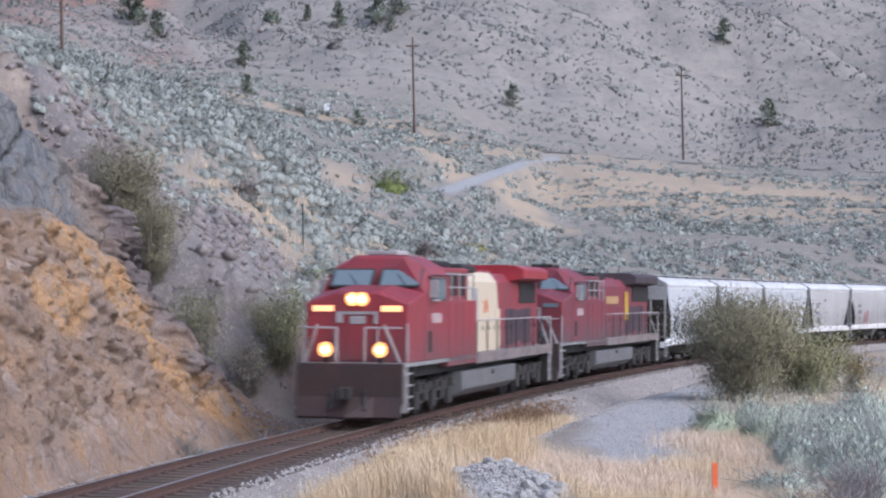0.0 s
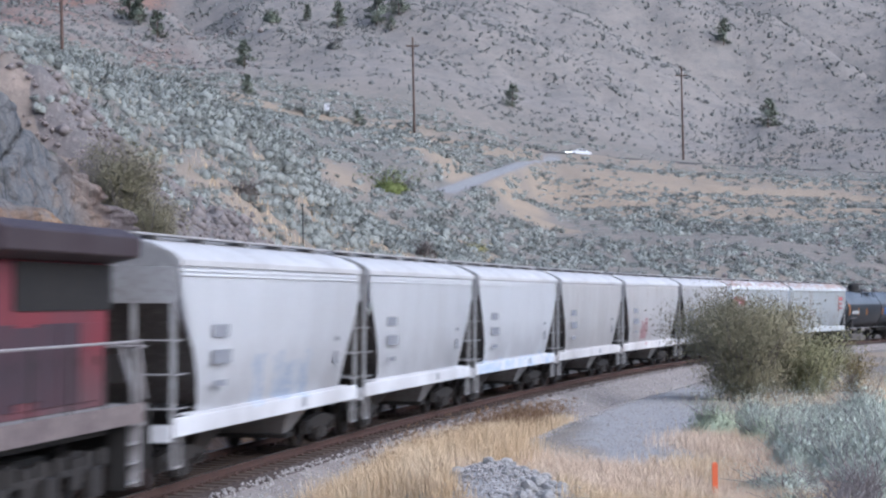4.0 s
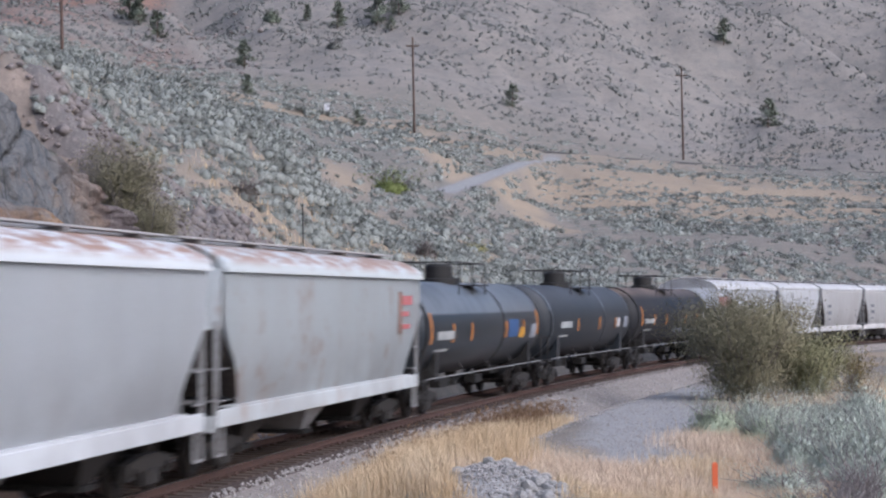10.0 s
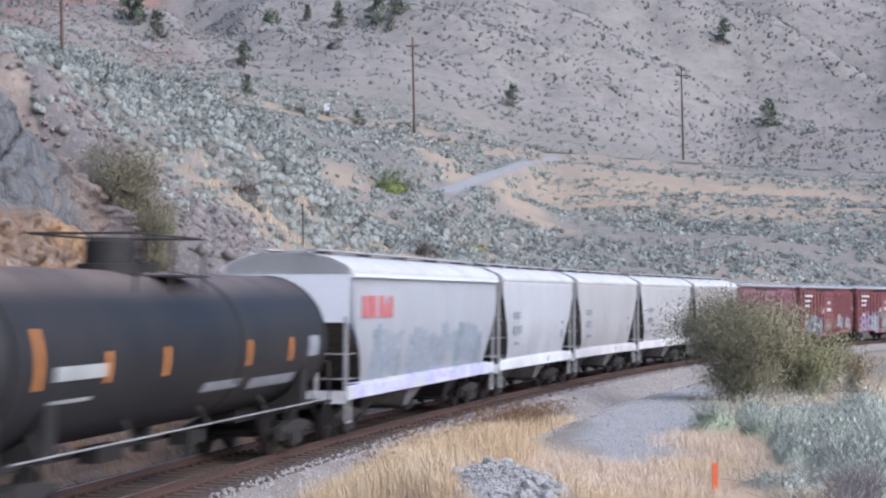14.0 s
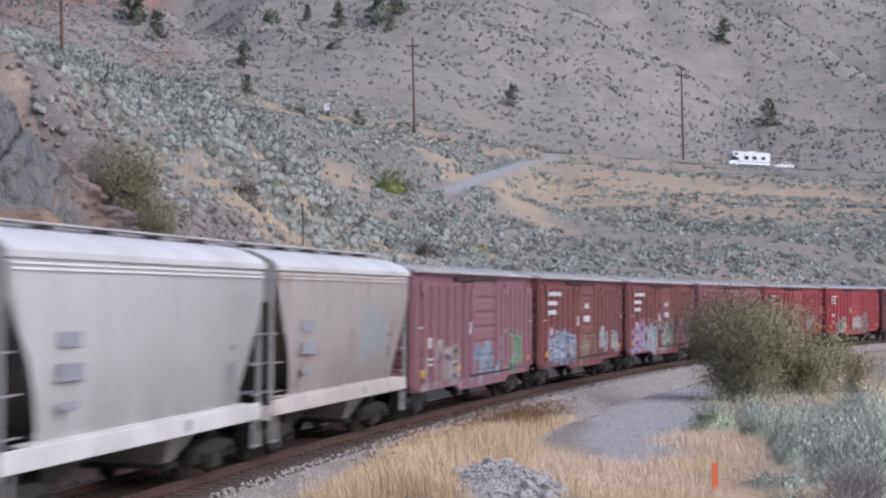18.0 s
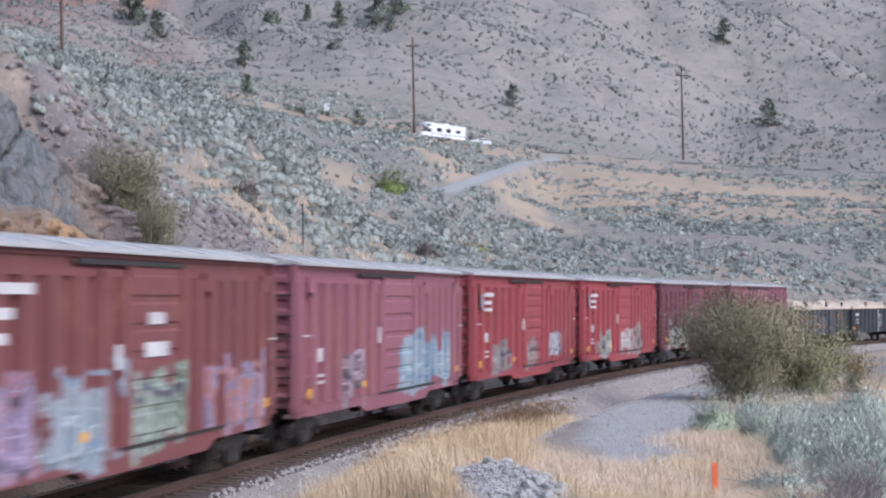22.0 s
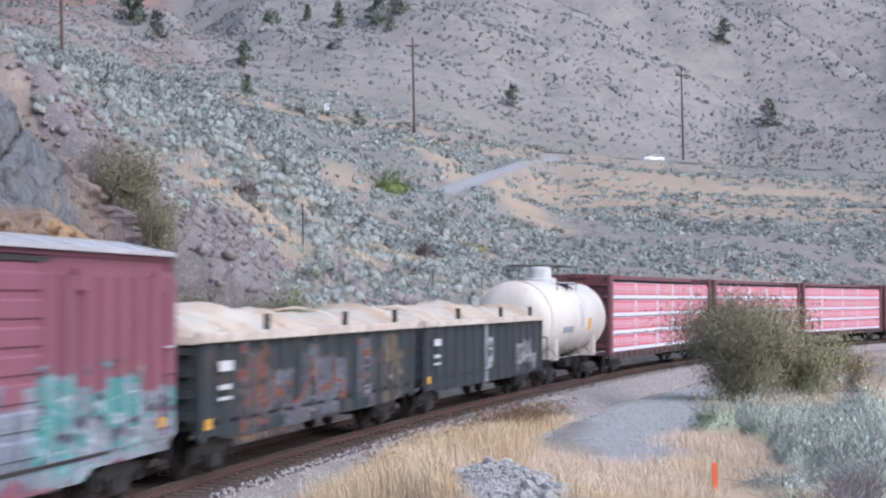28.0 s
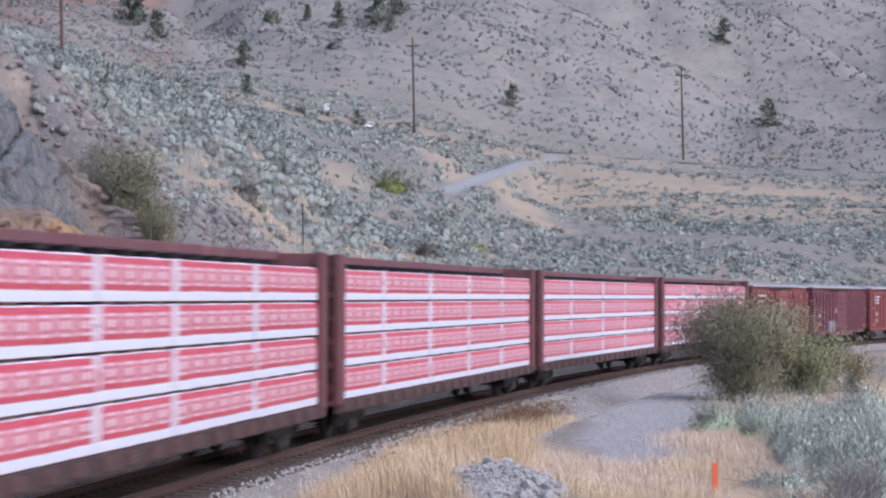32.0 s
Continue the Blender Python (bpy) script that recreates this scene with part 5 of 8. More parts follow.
for i, (x, y, h, w, mat, n) in enumerate((
    (8.2, 55.5, 1.35, 2.6, M_RABBIT, 5200), (9.9, 56.5, 1.2, 2.4, M_PALE, 4200), (8.9, 50.5, 1.2, 2.3, M_RABBIT, 3600), (11.3, 58.0, 1.3, 2.6, M_PALE, 4200),
    (10.0, 46.5, 1.5, 2.6, M_PALE, 6200), (8.3, 42.5, 1.15, 2.0, M_PALE, 4200), (9.4, 40.5, 1.5, 2.4, M_PALE, 6800), (10.6, 43.5, 1.7, 2.8, M_PALE, 6400), (12.6, 54.0, 1.7, 3.0, M_PALE, 4800), (14.0, 61.0, 1.6, 3.2, M_PALE, 3600),
    (7.2, 37.5, 0.8, 1.5, M_PALE, 2400), (6.6, 34.5, 0.6, 1.2, M_PALE, 1500), (8.6, 36.2, 1.2, 2.0, M_PALE, 5000), (9.3, 38.0, 1.7, 2.4, M_PALE, 5600))):
    shrub("sagebrush", "pale silver-green sagebrush with dark bare twigs" if mat is M_PALE else "yellow-green rabbitbrush mound beside the gravel", x, y, h, w, mat, int(n * 2.4), 0.06, 30 + i, 14, "shrub", 0.014, 0.9, G, 0.25, cloud=0.09, body=0.78, slim=0.2)
rng4 = np.random.default_rng(44)
for i in range(18):
    yv = 37.0 + 24.0 * (i + rng4.random()) / 18
    av = rng4.uniform(0.165 if yv < 48 else 0.145, 0.245)
    shrub("sagebrush", "pale silver-green sagebrush with dark bare twigs", av * yv, yv, rng4.uniform(0.7, 1.3), rng4.uniform(1.3, 2.4), M_PALE, 7000, 0.06, 200 + i, 12, "shrub", 0.014, 0.9, G, 0.25, cloud=0.09, body=0.78, slim=0.2)
C = "shrubs in the cutting"
shrub("olive_bush", "olive-brown bush clinging to the rock wall", -10.4, 59.6, 3.6, 2.5, M_OLIVE, 34000, 0.055, 60, 26, "bush", 0.025, 0.6, C, base=5.0)
shrub("olive_bush", "olive-brown bush low on the rocks", -9.4, 59.6, 3.0, 1.7, M_OLIVE, 20000, 0.055, 61, 16, "bush", 0.025, 0.6, C, base=3.9)
shrub("olive_bush", "slender olive bush behind the rails", -7.35, 55.8, 3.3, 1.9, M_OLIVE2, 9000, 0.055, 62, 18, "bush", 0.025, 0.7, C, base=0.75)
shrub("olive_bush", "wide olive bush beside the far rail", -5.2, 58.9, 3.0, 2.0, M_OLIVE2, 14000, 0.055, 63, 20, "bush", 0.025, 0.7, C)
shrub("olive_bush", "grey-brown leafless bush on the scree", -6.3, 58.4, 2.2, 1.6, M_OLIVE, 2200, 0.07, 64, 18, "bush", 0.025, 0.7, C)
shrub("sagebrush", "small grey sage at the foot of the bank", -9.4, 44.2, 0.6, 0.9, M_SAGE_DARK, 1200, 0.06, 65, 10, "shrub", 0.015, 0.6, C)
shrub("sagebrush", "small dusty sage beside the ballast", -6.7, 48.0, 0.55, 0.8, M_SAGE_DARK, 900, 0.06, 66, 10, "shrub", 0.015, 0.6, C)
for i, (sv, lv) in enumerate(((15.5, -4.9), (17.0, -5.6), (14.4, -5.5), (19.0, -5.2), (22.0, -5.6), (16.2, -6.6), (13.2, -5.0), (25.0, -6.0))):
    xv, yv, _ = at_track(sv, lv)
    shrub("sagebrush", "small pale sage on the scree by the track", float(xv), float(yv), 0.6 + 0.1 * (i % 3), 1.0, M_PALE if i % 2 else M_SAGE, 1800, 0.05, 150 + i, 12, "shrub", 0.012, 0.6, C, body=0.7)
for i, (xv, yv, hv, wv) in enumerate(((7.35, 33.6, 1.15, 1.5), (7.0, 32.2, 0.8, 1.3), (8.0, 34.4, 1.3, 1.4))):
    shrub("bare_bush", "leafless dark twiggy sage skeleton", xv, yv, hv, wv, M_PALE, 0, 0.05, 180 + i, 34, "shrub", 0.014, 0.6, G)
H = "single shrubs on the hillside"
shrub("green_bush", "low bright green bush on the slope", -5.3, 186.0, 2.7, 6.6, M_GREEN, 3200, 0.2, 70, 16, "bush", 0.03, 0.5, H, body=0.8)
shrub("green_bush", "small bright green shrub among sage", -5.2, 72.0, 0.6, 0.8, M_GREEN, 700, 0.06, 71, 10, "shrub", 0.015, 0.5, H)
shrub("brown_bush", "round brown twiggy bush on the slope", -1.1, 124.0, 1.7, 2.0, leaf_mat("brown_leaf", (0.17, 0.14, 0.125), (0.27, 0.23, 0.20), shade_mottle=0.1), 2600, 0.10, 72, 20, "bush", 0.02, 0.6, H, body=0.8)
shrub("yellow_bush", "low yellow-green bush in dry grass", 2.4, 150.0, 1.0, 3.0, leaf_mat("yellow_leaf", (0.26, 0.25, 0.11), (0.42, 0.40, 0.2)), 1800, 0.14, 73, 14, "bush", 0.02, 0.5, H, body=0.8)
shrub("brown_bush", "grey-brown thorny shrub on the slope", -8.4, 77.0, 1.1, 1.9, leaf_mat("thorn_leaf", (0.12, 0.10, 0.085), (0.24, 0.205, 0.18)), 1800, 0.07, 74, 16, "bush", 0.02, 0.6, H, body=0.7)


def pine(x, y, h, w, seed, label):
    rng = np.random.default_rng(seed)
    z = float(ground_height(np.array([x]), np.array([y]))[0])
    ob = thing("pine_tree", label, "tree", "pines on the hillside")
    ob.matrix_basis = pose(x, y, z - 0.2)
    bm = bmesh.new()
    top = Vector((rng.normal() * 0.02 * h, rng.normal() * 0.02 * h, h))
    tube(bm, (0, 0, 0), top, 0.035 * h * 0.5, 7, 0.03)
    tips = []
    for i in range(26):
        t = 0.12 + 0.86 * i / 25
        a = rng.uniform(0, 2 * math.pi)
        r = w * 0.62 * (1 - t) ** 0.6 * rng.uniform(0.5, 1.15) + 0.03 * h
        p = top * t
        q = p + Vector((math.cos(a) * r, math.sin(a) * r, r * rng.uniform(-0.1, 0.35)))
        tube(bm, p, q, 0.012 * h * (1 - t) * 0.5 + 0.015, 4, 0.012)
        for k in (0.5, 0.75, 1.0):
            tips.append(tuple(p.lerp(q, k)))
    part("trunk", bm, M_BARK, ob)
    co, tris, nor = leaf_cloud(rng, np.array(tips), 1500, 0.05 * h, 0.07 * h, 0.7, 0.3, 0.5)
    again("crown", fast_mesh("crown", co, tris, M_NEEDLE, 3, nor), ob)
    return ob


for i, (x, y, h, w) in enumerate(((-45.4, 416.5, 6.6, 4.0), (-40.6, 377.5, 4.2, 2.4), (-29.2, 502, 7.4, 3.8), (-38.6, 511, 4.8, 2.6), (15.9, 421.5, 5.4, 3.8), (90.6, 591, 8.4, 5.6), (83.4, 470, 7.6, 5.4), (-69.5, 443.5, 7.0, 5.0), (-80.5, 467, 9.5, 6.0), (-77.2, 462, 8.5, 5.0), (-18.6, 506, 9.0, 6.0), (-14.2, 499, 4.0, 3.4), (12.5, 548, 6.0, 5.0), (-16.3, 344.5, 3.0, 2.4), (-12.5, 508, 9.0, 4.5))):
    pine(x, y, h, w, 100 + i, "dark green ponderosa pine on the dry slope" if h > 5 else "small young pine on the dry slope")
shrub("dark_bush", "dark rounded juniper on the far slope", -47.6, 507, 4.5, 6.5, M_NEEDLE, 1500, 0.55, 90, 14, "bush", 0.06, 0.5, body=0.8)
shrub("dark_bush", "dark low juniper scrub on the far slope", -27.0, 455, 3.4, 5.0, M_FARSHRUB, 1200, 0.5, 91, 14, "bush", 0.06, 0.5, body=0.8)
shrub("dark_bush", "grey scrub clump behind the pole", 74.6, 574, 4.0, 4.0, M_FARSHRUB, 900, 0.5, 92, 12, "bush", 0.06, 0.5, body=0.8)


# ---- covered hoppers ----
CARS = []
M_GREY_END = soft_mat("hopper_end_grey", (0.36, 0.36, 0.36), (0.26, 0.25, 0.245), (0.18, 0.16, 0.15), big=0.8, fine=8, rough=0.6, bump=0.1)
M_GALV = soft_mat("galvanised_roof", (0.52, 0.51, 0.51), (0.40, 0.385, 0.38), (0.60, 0.58, 0.575), big=0.5, fine=9, rough=0.5, bump=0.15, metal=0.2)
M_SLOPE = soft_mat("dark_slope_sheet", (0.13, 0.115, 0.105), (0.09, 0.08, 0.073), (0.18, 0.16, 0.145), big=0.8, fine=8, rough=0.8, bump=0.1)
# dusty roof grey, also toned down to offset strong light from above
M_ROOF = soft_mat("dusty_toned_roof", (0.58, 0.575, 0.575), (0.47, 0.46, 0.455), (0.66, 0.65, 0.645), big=0.45, fine=7, rough=0.7, bump=0.1)
M_MARK = plain("faded_marking", (0.30, 0.31, 0.34), 0.7)
M_WHITE_MARK = plain("white_marking", (0.58, 0.56, 0.56), 0.7)
M_RED_MARK = soft_mat("faded_red_marking", (0.44, 0.09, 0.10), (0.52, 0.20, 0.20), None, big=3, fine=20, rough=0.7)
M_YELLOW = plain("yellow_decal", (0.70, 0.36, 0.04), 0.6)
M_ORANGE = plain("orange_reflector", (0.62, 0.24, 0.05), 0.6)


def bars(rows, mat, y, parent, name="marking", label=""):
    """Flat painted marks on a side: (x0, x1, z0, z1)."""
    for x0, x1, z0, z1 in rows:
        part(name, boxes((x0, x1, y - 0.006, y, z0, z1)), mat, parent, label)


def hopper(L, paint, label, smooth_side=False, marks=True, logo="", roof=None, group="covered hopper cars"):
    car = thing("covered_hopper", label, "hopper car", group)
    e = L / 2 - 0.42
    top_open = 2.85 if smooth_side else 3.35
    side = [(4.02, 1.60, 0.10), (3.5, 1.635, 0.14), (3.0, 1.62, 0.46), (2.5, 1.595, 0.85), (2.0, 1.545, 1.15), (1.6, 1.49, 1.32), (1.36, 1.44, 1.38)]
    if smooth_side:
        side = [(4.02, 1.60, 0.10), (3.5, 1.63, 0.10), (2.95, 1.62, 0.14), (2.4, 1.595, 0.72), (1.95, 1.545, 1.08), (1.6, 1.49, 1.28), (1.36, 1.44, 1.36)]
    for s in (-1, 1):
        bm = bmesh.new()
        rows = []
        for z, y, inset in side:
            n = 9
            rows.append([bm.verts.new(((-1 + 2 * i / (n - 1)) * (e - inset), s * y, z)) for i in range(n)])
        for a, b in zip(rows, rows[1:]):
            for i in range(len(a) - 1):
                bm.faces.new((a[i], a[i + 1], b[i + 1], b[i]))
        bmesh.ops.solidify(bm, geom=bm.faces[:], thickness=0.05)
        part("side_sheet", bm, paint, car, smooth_faces=True)
    # roof: shallow barrel with a rolled eave
    prof = [(1.60, 4.0), (1.66, 4.02), (1.66, 4.12), (1.52, 4.24), (1.1, 4.42), (0.55, 4.52)]
    prof = prof + [(-y, z) for y, z in prof[::-1]]
    part("roof", prism_x(bmesh.new(), prof, -e, e), roof or paint, car, smooth_faces=True)
    if not smooth_side:
        for s in (-1, 1):
            for z in (3.86, 3.94):
                part("eave_rib", boxes((-e + 0.12, e - 0.12, s * 1.625 - 0.02, s * 1.625 + 0.02, z - 0.018, z + 0.018)), paint, car)
    else:
        for s in (-1, 1):
            part("eave_ledge", boxes((-e + 0.05, e - 0.05, s * 1.66 - 0.05, s * 1.66 + 0.05, 3.94, 4.02)), paint, car)
    # hatches and running boards along the ridge
    part("hatch_trough", boxes((-e + 0.7, e - 0.7, -0.32, 0.32, 4.52, 4.60)), M_GREY_END, car, bevel=0.02)
    for s in (-1, 1):
        part("running_board", boxes((-e - 0.1, e + 0.1, s * 0.62 - 0.18, s * 0.62 + 0.18, 4.58, 4.615)), M_GALV, car)
    for i in range(5):
        x = -e + 1.2 + i * (2 * e - 2.4) / 4
        part("board_bracket", boxes((x - 0.04, x + 0.04, -0.82, 0.82, 4.48, 4.58)), M_GREY_END, car)
    # ends: upper sheet, slope sheet, corner posts, ladder, platform
    for s in (-1, 1):
        x = s * e
        pts = [(1.60, 4.0), (1.5, 4.22), (1.1, 4.40), (0.55, 4.5), (-0.55, 4.5), (-1.1, 4.40), (-1.5, 4.22), (-1.60, 4.0), (-1.58, top_open), (1.58, top_open)]
        part("end_sheet", prism_x(bmesh.new(), pts, x - s * 0.06, x), M_GREY_END if not smooth_side else paint, car)
        bm = bmesh.new()
        loft(bm, [[(x - s * a, y, z) for a, z in ((0.05, top_open + 0.1), (2.3, 1.45), (2.36, 1.52), (0.11, top_open + 0.17))] for y in (-1.45, 1.45)])
        part("slope_sheet", bm, M_SLOPE, car)
        for w in (-1, 1):
            part("end_post", boxes((x - s * 0.07, x + s * 0.01, w * 1.50 - 0.045, w * 1.50 + 0.045, 1.0, top_open + 0.15)), M_GREY_END, car)
            part("brace", tube(bmesh.new(), (x - s * 0.06, w * 0.75, 1.2), (x - s * 0.06, w * 0.75, top_open), 0.06, 6), M_GREY_END, car)
            for z in (1.5, 2.1, 2.7)[:2 if smooth_side else 3]:
                part("rung", tube(bmesh.new(), (x - s * 0.08, w * 1.57, z), (x - s * (0.62 if z < 2.6 else 0.4), w * 1.54, z), 0.018, 5), M_GREY_END, car)
                part("rung", tube(bmesh.new(), (x + s * 0.05, w * 1.5, z), (x + s * 0.05, w * 0.9, z), 0.018, 5), M_GREY_END, car)
            part("stirrup", boxes((x - s * 0.45, x - s * 0.40, w * 1.5 - 0.03, w * 1.5 + 0.03, 0.45, 1.0), (x - s * 0.05, x, w * 1.5 - 0.03, w * 1.5 + 0.03, 0.45, 1.0), (x - s * 0.45, x, w * 1.5 - 0.04, w * 1.5 + 0.04, 0.45, 0.49)), M_GREY_END, car)
        part("end_platform", boxes((x - s * 0.7, x + s * 0.05, -1.5, 1.5, 1.0, 1.08)), M_STEEL, car)
        part("end_sill", boxes((x, x + s * 0.08, -1.5, 1.5, 0.92, 1.22)), paint, car)
        part("brake_wheel" if s < 0 else "air_box", lathe_x(bmesh.new(), [(x + s * 0.06, 0.26), (x + s * 0.1, 0.26)], 14, -0.5, 2.2) if s < 0 else boxes((x - s * 0.5, x - s * 0.1, -0.3, 0.3, 1.1, 1.5)), M_STEEL, car)
    for s in (-1, 1):
        part("side_sill", boxes((-e, e, s * 1.5 - 0.06, s * 1.5 + 0.05, 1.0, 1.33)), paint, car, bevel=0.015)
        part("sill_ledge", boxes((-e + 0.9, e - 0.9, s * 1.42 - 0.13, s * 1.42 + 0.13, 1.33, 1.37)), paint, car)
    part("centre_sill", boxes((-e - 0.25, e + 0.25, -0.3, 0.3, 0.72, 1.02)), M_BLACK, car)
    # discharge bays
    bays = 2 if L < 15 else 3
    for i in range(bays):
        x = (i - (bays - 1) / 2) * (L - 5.6) / max(1, bays - 1) * 0.75
        w = 1.25
        bm = bmesh.new()
        loft(bm, [[(x - w, -1.3, 1.36), (x + w, -1.3, 1.36), (x + w, 1.3, 1.36), (x - w, 1.3, 1.36)], [(x - 0.25, -0.75, 0.38), (x + 0.25, -0.75, 0.38), (x + 0.25, 0.75, 0.38), (x - 0.25, 0.75, 0.38)]])
        part("discharge_bay", bm, M_GREY_END if i % 2 else M_STEEL, car)
        part("outlet_gate", boxes((x - 0.35, x + 0.35, -0.85, 0.85, 0.30, 0.40)), M_BLACK, car)
    if marks:
        h = e - 1.75
        bars([(-h, -h + 0.95, 2.72, 2.95), (-h, -h + 1.1, 2.22, 2.48), (-h + 0.1, -h + 0.8, 1.80, 1.92)], M_MARK, -1.64, car)
        bars([(h - 0.5, h - 0.25, 1.92, 2.22), (h - 0.45, h - 0.15, 2.45, 2.55)], M_MARK, -1.60, car)
        bars([(-0.6 + e * 0.35, -0.35 + e * 0.35, 1.08, 1.28)], M_MARK, -1.555, car)
    if logo == "two_blocks":
        # faded red blocks in a row
        x0 = -e + 1.0
        for a, b, c, d in ((0.0, 0.55, 2.95, 3.5), (0.7, 1.2, 2.95, 3.5), (1.55, 1.98, 2.95, 3.5), (2.06, 2.4, 2.95, 3.3), (2.48, 2.6, 2.95, 3.45), (2.68, 2.8, 2.95, 3.5)):
            part("logo_block", boxes((x0 + a, x0 + b, -1.655, -1.63, c, d)), M_RED_MARK, car)
    if logo == "sheaf":
        x0 = e - 2.6
        part("logo_block", boxes((x0, x0 + 0.28, -1.655, -1.63, 2.5, 3.6)), plain("brown_mark", (0.28, 0.16, 0.12), 0.7), car)
        for z0, z1, w in ((3.25, 3.5, 1.1), (2.95, 3.08, 0.75), (2.62, 2.74, 0.85)):
            part("logo_block", boxes((x0 + 0.35, x0 + 0.35 + w, -1.655, -1.63, z0, z1)), M_RED_MARK, car)
    for s in (-1, 1):
        bogie(car, s * (L / 2 - 2.05))
        coupler(car, s * (L / 2 - 0.78), s < 0)
    return car


# ---- boxcars ----
def boxcar(L, paint, roof, label, door=(-1.1, 1.7), plugs=False, marks="", group="boxcars", tall=4.18):
    car = thing("boxcar", label, "boxcar", group)
    e = L / 2 - 0.98
    y = 1.33
    part("body", boxes((-e, e, -y, y, 1.02, tall)), paint, car, bevel=0.02)
    # outside posts with a plate along the top
    n = 8
    for s in (-1, 1):
        for a, b in ((-e + 0.12, door[0] - 0.15), (door[1] + 0.15, e - 0.12)):
            step = (b - a) / (n - 1)
            for i in range(n):
                x = a + step * i
                sec = [(-0.23, 0.0), (-0.19, -0.18), (0.19, -0.18), (0.23, 0.0)]
                part("side_post", loft(bmesh.new(), [[(x + p, s * (y - q), z) for p, q in sec] for z in (1.04, tall - 0.40)]), paint, car)
            part("top_plate", boxes((a - 0.12, b + 0.12, min(s * y, s * (y + 0.09)), max(s * y, s * (y + 0.16)), tall - 0.40, tall - 0.28)), paint, car)
        for x in (-e + 0.75, door[0] - 1.1, door[1] + 1.3, e - 0.8):
            part("eave_bracket", boxes((x - 0.22, x + 0.22, min(s * (y + 0.15), s * (y + 0.21)), max(s * (y + 0.15), s * (y + 0.21)), tall - 0.62, tall - 0.28)), paint, car)
        part("eave_channel", boxes((-e - 0.02, e + 0.02, min(s * y, s * (y + 0.05)), max(s * y, s * (y + 0.05)), tall - 0.10, tall)), paint, car)
        part("side_sill", boxes((-e, e, min(s * (y - 0.05), s * (y + 0.10)), max(s * (y - 0.05), s * (y + 0.10)), 0.80, 1.05)), paint, car)
        xd0, xd1 = door[0] - 1.6, door[1] + 1.6
        part("sill_step", prism_y(bmesh.new(), [(xd0 - 0.6, 0.82), (xd1 + 0.6, 0.82), (xd1, 0.62), (xd0, 0.62)], s * 1.34, s * 1.42), paint, car)
        # sliding door: frame, pressed panels, rails, lock bars
        d = part("door", boxes((door[0], door[1], min(s * (y + 0.03), s * (y + 0.10)), max(s * (y + 0.03), s * (y + 0.10)), 1.05, tall - 0.22)), paint, car, bevel=0.01)
        rows = 6 if not plugs else 7
        hz = (tall - 0.30 - 1.10) / rows
        for i in range(rows):
            z0 = 1.10 + hz * i
            part("panel", loft(bmesh.new(), [[(a, s * (y + q), b) for a, b in ((door[0] + 0.06 + i2, z0 + 0.035 + i2), (door[1] - 0.06 - i2, z0 + 0.035 + i2), (door[1] - 0.06 - i2, z0 + hz - 0.035 - i2), (door[0] + 0.06 + i2, z0 + hz - 0.035 - i2))] for q, i2 in ((0.09, 0.0), (0.135, 0.05))]), paint, d)
        for x in (door[0] + 0.02, door[1] - 0.02):
            part("door_edge", boxes((x - 0.05, x + 0.05, min(s * (y + 0.06), s * (y + 0.15)), max(s * (y + 0.06), s * (y + 0.15)), 1.02, tall - 0.2)), paint, d)
        part("door_rail", boxes((door[0] - 2.2, door[1] + 0.2, min(s * (y + 0.05), s * (y + 0.13)), max(s * (y + 0.05), s * (y + 0.13)), tall - 0.21, tall - 0.13)), M_STEEL, car)
        part("door_track", boxes((door[0] - 0.3, door[1] + 2.6, min(s * (y + 0.02), s * (y + 0.13)), max(s * (y + 0.02), s * (y + 0.13)), 0.97, 1.03)), M_STEEL, car)
    # roof with cross ribs
    prof = [(1.50, tall - 0.02), (1.50, tall + 0.05), (0.75, tall + 0.20), (0, tall + 0.26), (-0.75, tall + 0.20), (-1.50, tall + 0.05), (-1.50, tall - 0.02)]
    part("roof", prism_x(bmesh.new(), prof, -e - 0.08, e + 0.08), roof, car)
    for i in range(12):
        x = -e + 0.7 + i * (2 * e - 1.4) / 11
        rib = [(p, q + 0.03) for p, q in prof[1:-1]] + [(p, q) for p, q in prof[1:-1]][::-1]
        part("roof_rib", prism_x(bmesh.new(), rib, x - 0.06, x + 0.06), roof, car)
    # ends: corrugations, corner posts, ladders
    for s in (-1, 1):
        for i in range(8):
            z = 1.25 + i * 0.37
            part("end_rib", prism_y(bmesh.new(), [(s * e, z - 0.12), (s * (e + 0.10), z - 0.05), (s * (e + 0.10), z + 0.05), (s * e, z + 0.12)], -1.22, 1.22), paint, car)
        for w in (-1, 1):
            part("corner_post", boxes((min(s * (e - 0.02), s * (e + 0.09)), max(s * (e - 0.02), s * (e + 0.09)), w * 1.36 - 0.07, w * 1.36 + 0.07, 0.95, tall)), paint, car)
            for i in range(6):
                z = 1.25 + i * 0.45
                part("rung", tube(bmesh.new(), (s * (e + 0.13), w * 0.86, z), (s * (e + 0.13), w * 1.34, z), 0.02, 5), M_STEEL, car)
                if i < 4:
                    part("grab_iron", tube(bmesh.new(), (s * (e - 0.55), w * 1.55, z), (s * (e - 0.08), w * 1.55, z), 0.02, 5), M_WHITE_MARK if i == 3 else paint, car)
